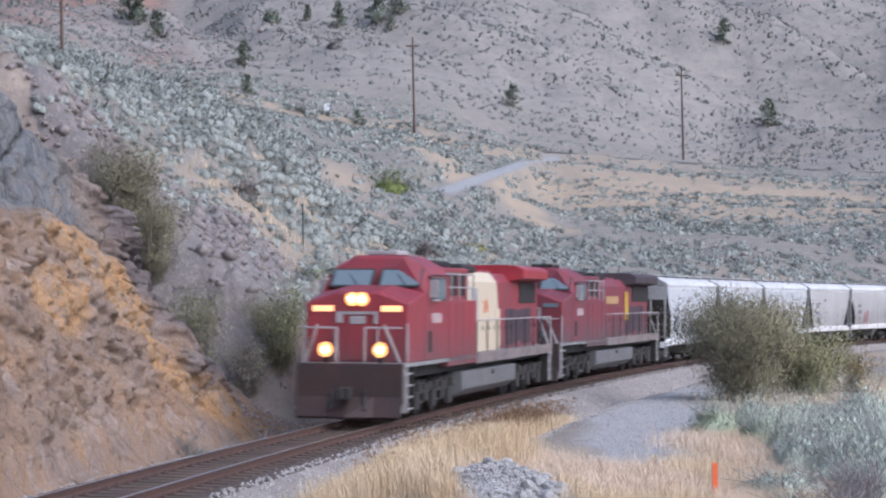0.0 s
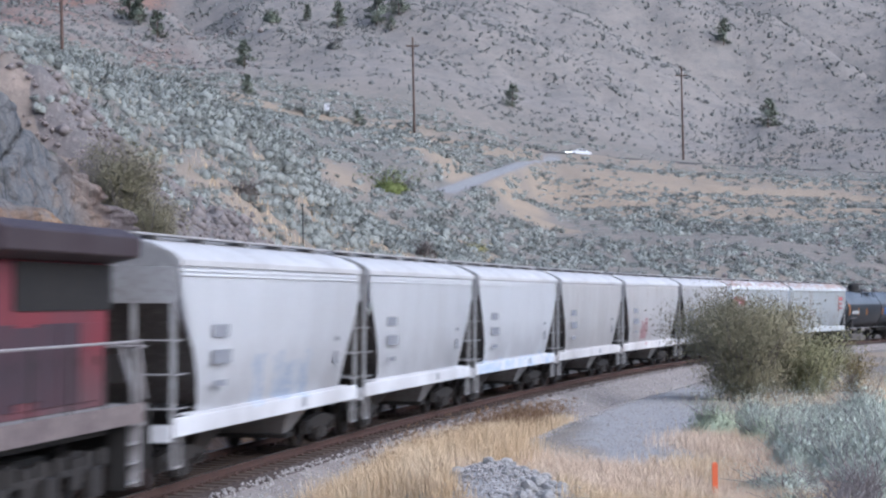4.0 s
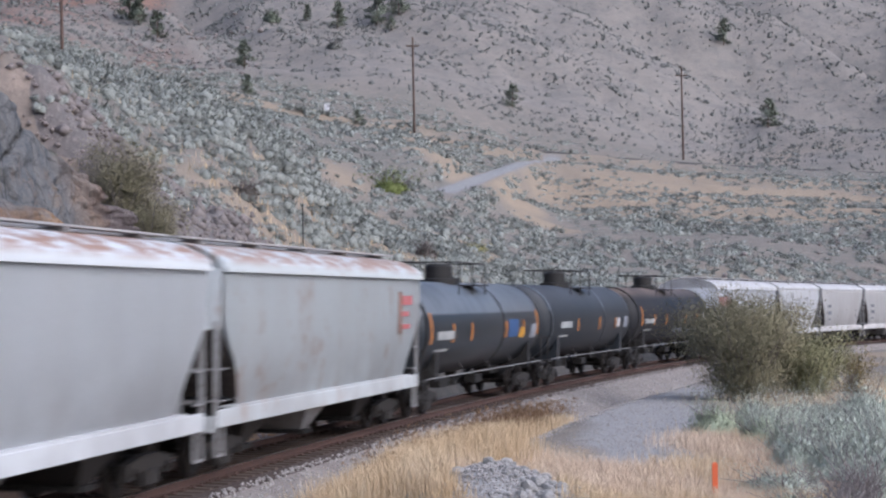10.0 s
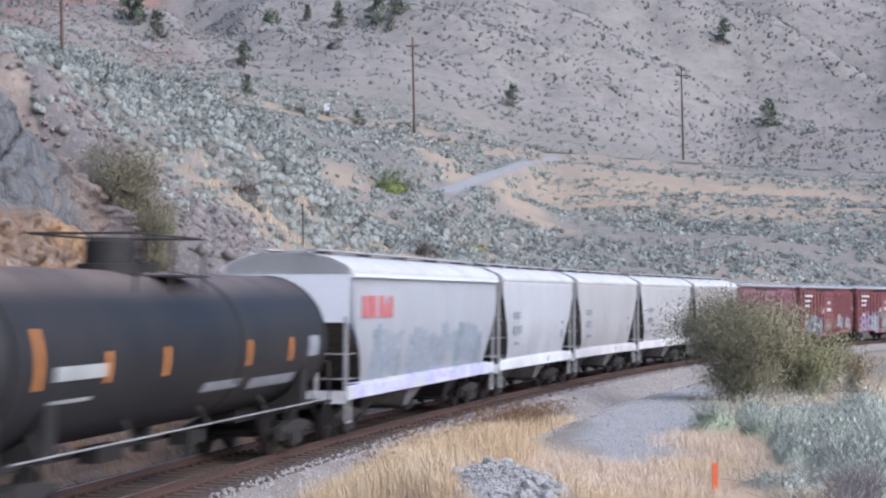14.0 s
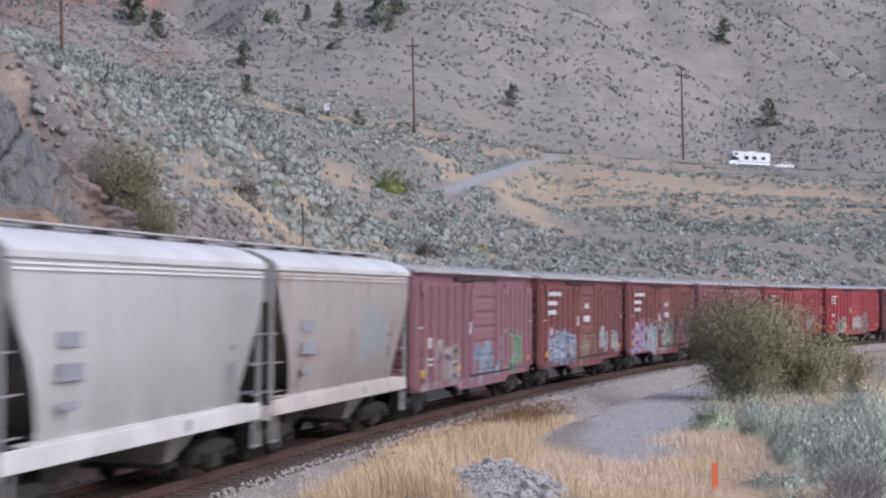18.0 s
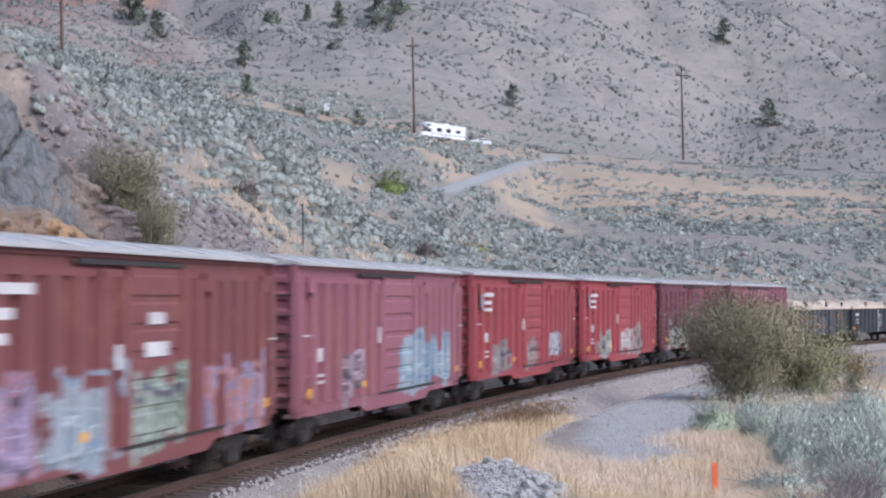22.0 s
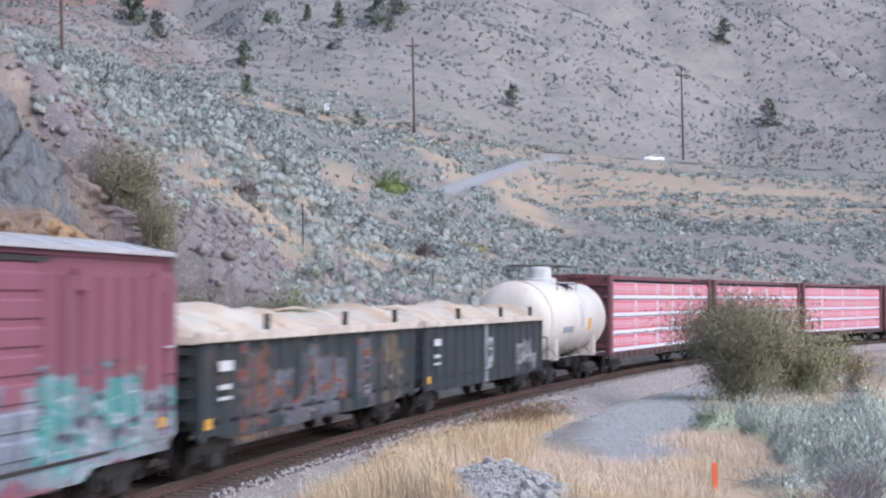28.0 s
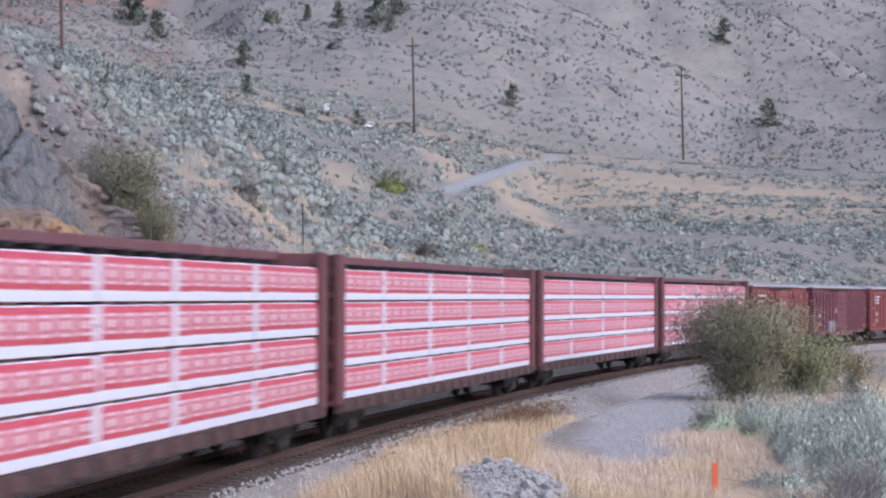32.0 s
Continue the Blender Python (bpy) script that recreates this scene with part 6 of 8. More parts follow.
            part("stirrup", boxes((s * e - s * 0.5 - 0.02, s * e - s * 0.5 + 0.02, w * 1.42 - 0.03, w * 1.42 + 0.03, 0.5, 0.95), (s * e - s * 0.1 - 0.02, s * e - s * 0.1 + 0.02, w * 1.42 - 0.03, w * 1.42 + 0.03, 0.5, 0.95), (min(s * e - s * 0.5, s * e - s * 0.1), max(s * e - s * 0.5, s * e - s * 0.1), w * 1.42 - 0.03, w * 1.42 + 0.03, 0.5, 0.53)), M_BLACK, car)
        part("end_platform", boxes((min(s * e, s * (e + 0.35)), max(s * e, s * (e + 0.35)), -0.9, 0.9, 1.0, 1.04)), M_STEEL, car)
        bogie(car, s * (L / 2 - 2.6))
        coupler(car, s * (L / 2 - 0.78), s < 0)
    part("centre_sill", boxes((-e - 0.6, e + 0.6, -0.32, 0.32, 0.70, 1.02)), M_BLACK, car)
    part("cross_bearers", boxes(*[(x - 0.08, x + 0.08, -1.3, 1.3, 0.85, 1.02) for x in np.linspace(-e + 3.5, e - 3.5, 6)]), M_BLACK, car)
    part("brake_cylinder", lathe_x(bmesh.new(), [(-1.0, 0.2), (0.6, 0.2)], 12, -0.7, 0.7), M_BLACK, car)
    # lettering as plain bars, consolidated stencils, yellow decals
    yy = -y - 0.183
    if marks == "three_lines":
        bars([(-e + 0.9, -e + 3.2, 3.50, 3.66), (-e + 0.9, -e + 2.5, 3.15, 3.31), (-e + 0.9, -e + 2.3, 2.80, 2.96)], M_WHITE_MARK, yy, car)
        bars([(door[0] + 0.9, door[0] + 1.7, 3.0, 3.2), (door[0] + 0.7, door[0] + 1.9, 2.45, 2.7)], M_WHITE_MARK, -y - 0.136, car)
    if marks == "slanted":
        part("marking", loft(bmesh.new(), [[(a, yv, b) for a, b in ((-e + 1.3, 3.6), (-e + 2.6, 3.6), (-e + 2.5, 3.47), (-e + 1.2, 3.47))] for yv in (yy, yy + 0.006)]), M_WHITE_MARK, car)
        bars([(-e + 1.25, -e + 2.2, 3.22, 3.34), (-e + 1.15, -e + 2.25, 3.0, 3.1)], M_WHITE_MARK, yy, car)
        bars([(-e + 0.75, -e + 1.05, 3.1, 3.55)], plain("grey_emblem", (0.30, 0.27, 0.31), 0.7), yy, car)
    bars([(-e + 1.3, -e + 1.7, 2.0, 2.3), (-e + 1.3, -e + 1.75, 1.65, 1.72), (-e + 1.3, -e + 1.75, 1.5, 1.57), (door[0] - 0.75, door[0] - 0.5, 2.3, 2.7)], M_WHITE_MARK, yy, car)
    bars([(-e + 0.5, -e + 0.85, 1.2, 1.42), (door[0] - 2.2, door[0] - 1.9, 1.25, 1.4), (e - 0.8, e - 0.5, 1.22, 1.4)], M_YELLOW, yy, car, "decal")
    return car


# ---- tank cars ----
def tank_car(L, shell, lower, label, r=1.46, zc=2.48, stripes=(), plates=(), dome=M_BLACK, split=0.25, group="tank cars", frame_mat=M_BLACK):
    car = thing("tank_car", label, "tank car", group)
    e = L / 2 - 1.0
    prof = [(-e - 0.42, 0.02), (-e - 0.40, 0.45 * r), (-e - 0.30, 0.72 * r), (-e - 0.12, 0.92 * r), (-e + 0.10, r), (e - 0.10, r), (e + 0.12, 0.92 * r), (e + 0.30, 0.72 * r), (e + 0.40, 0.45 * r), (e + 0.42, 0.02)]
    tank = part("tank", lathe_x(bmesh.new(), prof, 40, 0, zc), shell, car, smooth_faces=True)
    # weld bands
    for x in (-e + 0.12, e * split, e - 0.12):
        part("band", lathe_x(bmesh.new(), [(x - 0.09, r + 0.001), (x - 0.09, r + 0.014), (x + 0.09, r + 0.014), (x + 0.09, r + 0.001)], 40, 0, zc), lower or shell, tank, smooth_faces=True)
    xh = -0.15 * e
    part("hatch_housing", lathe_z(bmesh.new(), [(zc + r - 0.08, 0.62), (zc + r + 0.10, 0.60), (zc + r + 0.12, 0.46), (zc + r + 0.5, 0.44), (zc + r + 0.58, 0.36), (zc + r + 0.6, 0.05)], 18, xh, 0), dome, tank)
    part("valve_box", boxes((xh + 1.15, xh + 1.75, -0.28, 0.28, zc + r - 0.06, zc + r + 0.16)), dome, tank, bevel=0.03)
    part("hatch_platform", boxes((xh + 0.5, xh + 2.2, -1.15, -0.45, zc + r - 0.12, zc + r - 0.08), (xh + 0.5, xh + 2.2, 0.45, 1.15, zc + r - 0.12, zc + r - 0.08)), M_STEEL, tank)
    # guard rail round the hatch
    zr = zc + r + 0.62
    for s in (-1, 1):
        part("guard_rail", tube(bmesh.new(), (xh - 1.3, s * 1.0, zr), (xh + 2.3, s * 1.0, zr), 0.022, 6), M_STEEL, tank)
        for x in (xh - 1.3, xh + 0.5, xh + 2.3):
            part("rail_post", tube(bmesh.new(), (x, s * 1.0, zc + r * 0.68), (x, s * 1.0, zr), 0.02, 6), M_STEEL, tank)
    for x in (xh - 1.3, xh + 2.3):
        part("guard_rail", tube(bmesh.new(), (x, -1.0, zr), (x, 1.0, zr), 0.022, 6), M_STEEL, tank)
    # underframe: stub sills, saddles, platforms, long side rails
    for s in (-1, 1):
        x = s * (L / 2 - 0.45)
        part("stub_sill", boxes((min(s * (e - 3.2), x), max(s * (e - 3.2), x), -0.3, 0.3, 0.75, 1.08)), frame_mat, car)
        part("saddle", prism_x(bmesh.new(), [(-1.35, 1.0), (1.35, 1.0), (1.35, zc - 0.62), (1.05, zc - r * 0.78), (0.5, zc - r * 0.96), (-0.5, zc - r * 0.96), (-1.05, zc - r * 0.78), (-1.35, zc - 0.62)], s * (L / 2 - 2.55) - 0.22, s * (L / 2 - 2.55) + 0.22), lower or frame_mat, car)
        part("end_platform", boxes((min(x - s * 0.75, x), max(x - s * 0.75, x), -1.45, 1.45, 1.02, 1.08)), frame_mat, car)
        part("end_rail", tube(bmesh.new(), (x - s * 0.1, -1.4, 1.95), (x - s * 0.1, 1.4, 1.95), 0.022, 6), M_STEEL, car)
        for w in (-1, 1):
            part("rail_post", tube(bmesh.new(), (x - s * 0.1, w * 1.4, 1.05), (x - s * 0.1, w * 1.4, 1.95), 0.022, 6), M_STEEL, car)
            part("stirrup", boxes((x - s * 0.6 - 0.02, x - s * 0.6 + 0.02, w * 1.42 - 0.03, w * 1.42 + 0.03, 0.45, 1.02), (x - s * 0.15 - 0.02, x - s * 0.15 + 0.02, w * 1.42 - 0.03, w * 1.42 + 0.03, 0.45, 1.02), (min(x - s * 0.6, x - s * 0.15), max(x - s * 0.6, x - s * 0.15), w * 1.42 - 0.03, w * 1.42 + 0.03, 0.45, 0.48)), frame_mat, car)
        bogie(car, s * (L / 2 - 2.3))
        coupler(car, s * (L / 2 - 0.78), s < 0)
        part("side_rail", tube(bmesh.new(), (-L / 2 + 0.9, s * 1.47, 1.12), (L / 2 - 0.9, s * 1.47, 1.12), 0.018, 6), M_GREY_END, car)
        for x in np.linspace(-L / 2 + 2.0, L / 2 - 2.0, 5):
            part("rail_bracket", tube(bmesh.new(), (x, s * 1.47, 1.12), (x, s * 1.25, 1.45), 0.02, 5), M_STEEL, car)
    part("outlet_valve", lathe_z(bmesh.new(), [(0.55, 0.16), (zc - r + 0.05, 0.2)], 10, 0.4, 0), M_BLACK, car)
    part("brake_rigging", boxes((-3.0, -1.8, -0.5, -0.15, 0.62, 0.9), (1.4, 2.4, -0.6, -0.2, 0.6, 0.86), (-3.5, 3.5, -0.05, 0.05, 0.7, 0.78)), M_BLACK, car)
    # reflector stripes and plates that hug the shell
    def patch(x0, x1, z0, z1, mat, name):
        bm = bmesh.new()
        secs = []
        for k in range(5):
            z = z0 + (z1 - z0) * k / 4
            yv = -math.sqrt(max(0.05, r * r - (z - zc) ** 2))
            secs.append((z, yv - 0.012, yv + 0.01))
        loft(bm, [[(x, a, z) for z, a, b in secs] + [(x, b, z) for z, a, b in secs[::-1]] for x in (x0, x1)])
        part(name, bm, mat, tank)
    for x, h in stripes:
        patch(x - 0.09, x + 0.09, zc - 0.38, zc - 0.38 + h, M_ORANGE, "reflector")
    for x0, x1, z0, z1, mat in plates:
        patch(x0, x1, z0, z1, mat, "plate")
    return car


# ---- gondola with a covered load ----
def gondola(L, paint, label, cover):
    car = thing("gondola_car", label, "gondola", "gondola cars")
    e = L / 2 - 0.62
    y, top, lo = 1.42, 2.70, 1.02
    part("body", boxes((-e, e, -y, -y + 0.06, lo, top), (-e, e, y - 0.06, y, lo, top), (-e, -e + 0.06, -y, y, lo, top), (e - 0.06, e, -y, y, lo, top)), paint, car)
    part("floor", boxes((-e, e, -y, y, lo - 0.02, lo + 0.1)), M_BLACK, car)
    for s in (-1, 1):
        for i in range(15):
            x = -e + 0.25 + i * (2 * e - 0.5) / 14
            part("side_post", loft(bmesh.new(), [[(x + p, s * (y + q), z) for p, q in ((-0.15, -0.01), (-0.09, 0.1), (0.09, 0.1), (0.15, -0.01))] for z in (0.78, top - 0.1)]), paint, car)
        part("top_chord", boxes((-e - 0.05, e + 0.05, min(s * (y - 0.06), s * (y + 0.14)), max(s * (y - 0.06), s * (y + 0.14)), top - 0.10, top + 0.10)), M_PALE_RIM, car, bevel=0.02)
        part("side_sill", prism_y(bmesh.new(), [(-e, 1.04), (e, 1.04), (e, 0.92), (e - 2.4, 0.72), (-e + 2.4, 0.72), (-e, 0.92)], s * (y - 0.08), s * (y + 0.02)), paint, car)
        for x in (-e * 0.55, e * 0.15, e * 0.72):
            part("tarp_bracket", boxes((x - 0.07, x + 0.07, s * (y + 0.08) - 0.05, s * (y + 0.08) + 0.05, top - 0.2, top + 0.42)), M_BLACK, car)
    for s in (-1, 1):
        for i in range(4):
            z = 1.25 + i * 0.4
            part("end_rib", boxes((min(s * e, s * (e + 0.09)), max(s * e, s * (e + 0.09)), -1.3, 1.3, z - 0.08, z + 0.08)), paint, car)
        part("end_chord", boxes((min(s * (e - 0.06), s * (e + 0.1)), max(s * (e - 0.06), s * (e + 0.1)), -y, y, top - 0.12, top + 0.02)), M_PALE_RIM, car)
        for w in (-1, 1):
            for i in range(4):
                part("rung", tube(bmesh.new(), (s * (e + 0.14), w * 0.9, 1.2 + 0.4 * i), (s * (e + 0.14), w * 1.38, 1.2 + 0.4 * i), 0.02, 5), M_STEEL, car)
        bogie(car, s * (L / 2 - 2.5))
        coupler(car, s * (L / 2 - 0.78), s < 0)
    part("centre_sill", boxes((-e - 0.25, e + 0.25, -0.3, 0.3, 0.70, 1.02)), M_BLACK, car)
    # sagging cover drawn over bows
    nx, ny = 60, 13
    bm = bmesh.new()
    rng = random.Random(int(L * 100))
    bow = [rng.uniform(0.9, 1.1) for _ in range(7)]
    grid = []
    for i in range(nx + 1):
        u = i / nx
        heap = 0.5 + 0.5 * math.sin(u * 9.0 + L * 3.0) * bow[min(6, int(u * 7))]
        crest = 0.30 + 0.30 * heap + 0.12 * noise.noise((u * 11, 1.3, L))
        row = []
        for j in range(ny + 1):
            v = -1 + 2 * j / ny
            z = top - 0.02 + max(0.0, 1 - abs(v) ** 2.4) * crest * min(1, 9 * u, 9 * (1 - u)) ** 0.5 + 0.10 * noise.noise((u * 24, v * 3, 7 + L)) + 0.04 * noise.noise((u * 70, v * 9, 3 + L))
            row.append(bm.verts.new((-e + 0.04 + (2 * e - 0.08) * u, v * (y - 0.02), z if 0 < j < ny else top - 0.04)))
        grid.append(row)
    for a, b in zip(grid, grid[1:]):
        for j in range(ny):
            bm.faces.new((a[j], b[j], b[j + 1], a[j + 1]))
    bmesh.ops.solidify(bm, geom=bm.faces[:], thickness=0.03)
    part("load_cover", bm, cover, car, "pale tan dusty cover sagging over the load", smooth_faces=True)
    for x in (-e + 0.5, -e + 2.3, e * 0.25, e - 0.7):
        part("cover_bow", loft(bmesh.new(), [[(x + a, v * 1.4, top + 0.48 * max(0, 1 - abs(v) ** 2.4) + dz) for a, dz in ((-0.04, 0), (0.04, 0), (0.04, 0.05), (-0.04, 0.05))] for v in (-1, -0.8, -0.5, 0, 0.5, 0.8, 1)]), cover, car)
    bars([(-e + 0.9, -e + 1.7, 2.05, 2.25), (-e + 0.9, -e + 1.6, 1.7, 1.8), (-e + 0.9, -e + 1.65, 1.5, 1.57)], M_WHITE_MARK, -y - 0.103, car)
    bars([(-e + 0.15, -e + 0.5, 1.0, 1.2)], M_YELLOW, -y - 0.103, car, "decal")
    return car


# ---- centre-beam flat cars with wrapped lumber ----
def wrap_mat():
    """Red printed wrap: bands, rows of pale square emblems, white foot."""
    m, t, bs = nodes_of("lumber_wrap")
    tc = t.nodes.new("ShaderNodeTexCoord").outputs["Object"]
    sep = t.nodes.new("ShaderNodeSeparateXYZ")
    t.links.new(tc, sep.inputs[0])
    wob = noise_node(t, 2.2, 3, 0.6)
    fine = noise_node(t, 9.0, 4, 0.7)
    zz = math_node(t, "ADD", sep.outputs["Z"], math_node(t, "MULTIPLY", math_node(t, "SUBTRACT", wob.outputs["Fac"], 0.5), 0.06))
    xx = math_node(t, "FRACT", math_node(t, "DIVIDE", math_node(t, "ADD", sep.outputs["X"], 40.0), 0.8))
    red, pale, white = (0.52, 0.06, 0.09), (0.66, 0.44, 0.50), (0.68, 0.69, 0.76)
    col = mix_node(t, window_fac(t, zz, 0.0, 0.17, 0.015), red, white)
    square = math_node(t, "MULTIPLY", window_fac(t, xx, 0.10, 0.90, 0.03), window_fac(t, zz, 0.27, 0.60, 0.015))
    col = mix_node(t, square, col, pale)
    ring = math_node(t, "MULTIPLY", window_fac(t, xx, 0.20, 0.80, 0.03), window_fac(t, zz, 0.32, 0.55, 0.015))
    col = mix_node(t, ring, col, (0.50, 0.12, 0.16))
    core = math_node(t, "MULTIPLY", window_fac(t, xx, 0.34, 0.66, 0.03), window_fac(t, zz, 0.38, 0.50, 0.012))
    col = mix_node(t, core, col, (0.70, 0.50, 0.54))
    col = mix_node(t, window_fac(t, zz, 0.715, 0.9, 0.01), col, white)
    col = mix_node(t, math_node(t, "MULTIPLY", ramp_node(t, fine.outputs["Fac"], 0.5, 0.8), 0.4), col, (0.72, 0.70, 0.72))
    t.links.new(col, bs.inputs["Base Color"])
    bs.inputs["Roughness"].default_value = 0.38
    bump_node(t, bs, math_node(t, "ADD", wob.outputs["Fac"], fine.outputs["Fac"]), 0.35, 0.03)
    return m


def pack_mesh(length, seed):
    """A wrapped stack of boards: slightly loose skin, rounded at the top, origin at its foot."""
    rng = random.Random(seed)
    bm = bmesh.new()
    n = max(6, int(length / 0.4))
    secs = []
    for i in range(n + 1):
        x = -length / 2 + length * i / n
        k = rng.uniform(-0.012, 0.012)
        secs.append([(x, -0.60 + k, 0.0), (x, -0.605 + k, 0.15), (x, -0.615 + k, 0.42), (x, -0.605 - k, 0.66), (x, -0.57, 0.735 + k), (x, 0.57, 0.735 - k), (x, 0.6, 0.66), (x, 0.6, 0.0)])
    loft(bm, secs)
    return finish("lumber_pack", bm, M_WRAP, smooth_faces=True)


def centrebeam(L, paint, label, seed):
    car = thing("centrebeam_flatcar", label, "flat car", "centre-beam flat cars")
    e = L / 2 - 0.55
    part("deck", boxes((-e, e, -1.42, 1.42, 0.88, 0.98)), paint, car)
    part("centre_sill", boxes((-e - 0.2, e + 0.2, -0.35, 0.35, 0.68, 0.9)), M_BLACK, car)
    part("top_chord", boxes((-e, e, -0.42, 0.42, 4.30, 4.50)), paint, car, bevel=0.03)
    for i in range(18):
        x = -e + 1.3 + i * (2 * e - 2.6) / 17
        part("beam_post", boxes((x - 0.09, x + 0.09, -0.10, 0.10, 0.98, 4.30)), paint, car)
        part("chord_bracket", boxes((x - 0.05, x + 0.05, -0.55, 0.55, 4.22, 4.30)), M_BLACK, car)
    part("beam_diagonals", loft(bmesh.new(), [[(-e + 1, -0.05, 1.0), (-e + 1.2, -0.05, 1.0), (-e + 1.2, 0.05, 1.0), (-e + 1, 0.05, 1.0)], [(0, -0.05, 4.3), (0.2, -0.05, 4.3), (0.2, 0.05, 4.3), (0, 0.05, 4.3)]]), paint, car)
    for s in (-1, 1):
        part("side_sill", boxes((-e, e, min(s * 1.36, s * 1.46), max(s * 1.36, s * 1.46), 0.70, 1.0)), M_CBSILL, car)
        for i in range(22):
            x = -e + 0.5 + i * (2 * e - 1.0) / 21
            part("sill_pocket", boxes((x - 0.13, x + 0.13, min(s * 1.46, s * 1.54), max(s * 1.46, s * 1.54), 0.76, 0.96)), M_SILLDARK, car)
        # bulkhead at each end
        x = s * (e - 0.25)
        part("bulkhead", boxes((x - 0.12, x + 0.12, -1.43, 1.43, 0.98, 4.46)), paint, car, bevel=0.02)
        for w in (-1, 1):
            part("bulkhead_post", boxes((x - 0.26, x + 0.26, w * 1.40 - 0.09, w * 1.40 + 0.09, 0.90, 4.48)), paint, car, bevel=0.02)
        for i in range(6):
            z = 1.3 + 0.55 * i
            part("bulkhead_rib", boxes((min(x, x + s * 0.28), max(x, x + s * 0.28), -1.3, 1.3, z - 0.07, z + 0.07)), paint, car)
            part("rung", tube(bmesh.new(), (x + s * 0.3, -0.95, z + 0.2), (x + s * 0.3, -1.36, z + 0.2), 0.02, 5), M_STEEL, car)
        bogie(car, s * (L / 2 - 2.9))
        coupler(car, s * (L / 2 - 0.78), s < 0)
    # four tiers of packs on both sides of the beam
    rng = random.Random(seed)
    lo, hi = -e + 0.55, e - 0.55
    cuts = [lo]
    for w in ((4.9, 4.9, 3.7, 4.9, 4.9), (3.7, 4.9, 4.9, 4.9, 3.7), (4.9, 6.1, 4.9, 6.1), (4.9, 3.7, 4.9, 4.9, 4.9))[seed % 4]:
        cuts.append(min(hi, cuts[-1] + w * (hi - lo) / 23.3))
    cuts[-1] = hi
    for tier in range(4):
        z = 1.02 + tier * 0.79
        for a, b in zip(cuts, cuts[1:]):
            for s in (-1, 1):
                me = shared("pack%.1f_%d" % (b - a, rng.randrange(3)), lambda: pack_mesh(round(b - a, 1) - 0.05, seed + tier))
                again("lumber_pack", me, car, ((a + b) / 2, s * (0.78 + rng.uniform(-0.015, 0.015)), z), (0, 0, 0 if s < 0 else 180), "stack of lumber in red and white printed wrap")
        for a in cuts[:-1]:
            part("dunnage", boxes(*[(a + q, a + q + 0.09, -1.36, 1.36, z - 0.045, z) for q in (0.5, 1.7, 2.9)]), M_BOARD, car)
    # loose white wrap folded round the ends of the packs
    for tier in range(4):
        for a in cuts[1:-1]:
            part("wrap_fold", boxes((a - 0.16, a + 0.14, -1.402, -1.385, 1.03 + tier * 0.79, 1.74 + tier * 0.79)), M_FOLD, car, bevel=0.004)
    return car


# ---- locomotives ----
M_PALE_RIM = soft_mat("pale_rim", (0.66, 0.58, 0.50), (0.46, 0.38, 0.32), (0.32, 0.24, 0.18), big=1.5, fine=10, rough=0.7, bump=0.1)
M_SILLDARK = soft_mat("pocket_brown", (0.13, 0.07, 0.062), (0.09, 0.05, 0.045), None, big=2, fine=10, rough=0.8)
M_BOARD = soft_mat("softwood", (0.45, 0.33, 0.2), (0.38, 0.27, 0.16), None, big=2, fine=14, rough=0.8)
M_WRAP = wrap_mat()
M_FOLD = soft_mat("white_wrap", (0.68, 0.69, 0.75), (0.58, 0.54, 0.60), (0.74, 0.72, 0.76), big=1.5, fine=6, rough=0.4, bump=0.4, dist=0.03)
M_CBSILL = soft_mat("sill_grime", (0.05, 0.028, 0.028), (0.075, 0.04, 0.038), None, big=1.2, fine=8, rough=0.8)
M_GLASS = plain("cab_glass", (0.16, 0.20, 0.22), 0.06, 0.0, 0.05)
M_GLASS.node_tree.nodes["Principled BSDF"].inputs["Specular IOR Level"].default_value = 1.0
M_RUBBER = plain("seal_black", (0.03, 0.03, 0.03), 0.7)
M_HEAD = glow("headlamp_lens", (1.0, 0.80, 0.48), 30.0)
# glowing orange for the halo seen round a lit lamp
M_HALO = glow("lamp_halo", (1.0, 0.42, 0.12), 1.6)
M_NUMBER = glow("number_board_lamp", (1.0, 0.50, 0.20), 1.1)
M_TANKGREY = soft_mat("fuel_tank_grey", (0.145, 0.145, 0.15), (0.11, 0.108, 0.108), (0.19, 0.18, 0.178), big=0.7, fine=8, rough=0.55, bump=0.08)
M_CREAM = car_paint("cream_panel", (0.58, 0.49, 0.36), (0.44, 0.37, 0.29), 0.5, rough=0.6, sprays=((0.7, 1.6, 2.9, 3.35, (0.45, 0.12, 0.06), (0.55, 0.33, 0.16), (0.5, 0.2, 0.1)),), seed=3)
M_STEPWHITE = plain("step_grey", (0.36, 0.34, 0.34), 0.6)
M_TREAD = plain("tread_grey", (0.28, 0.27, 0.265), 0.7)


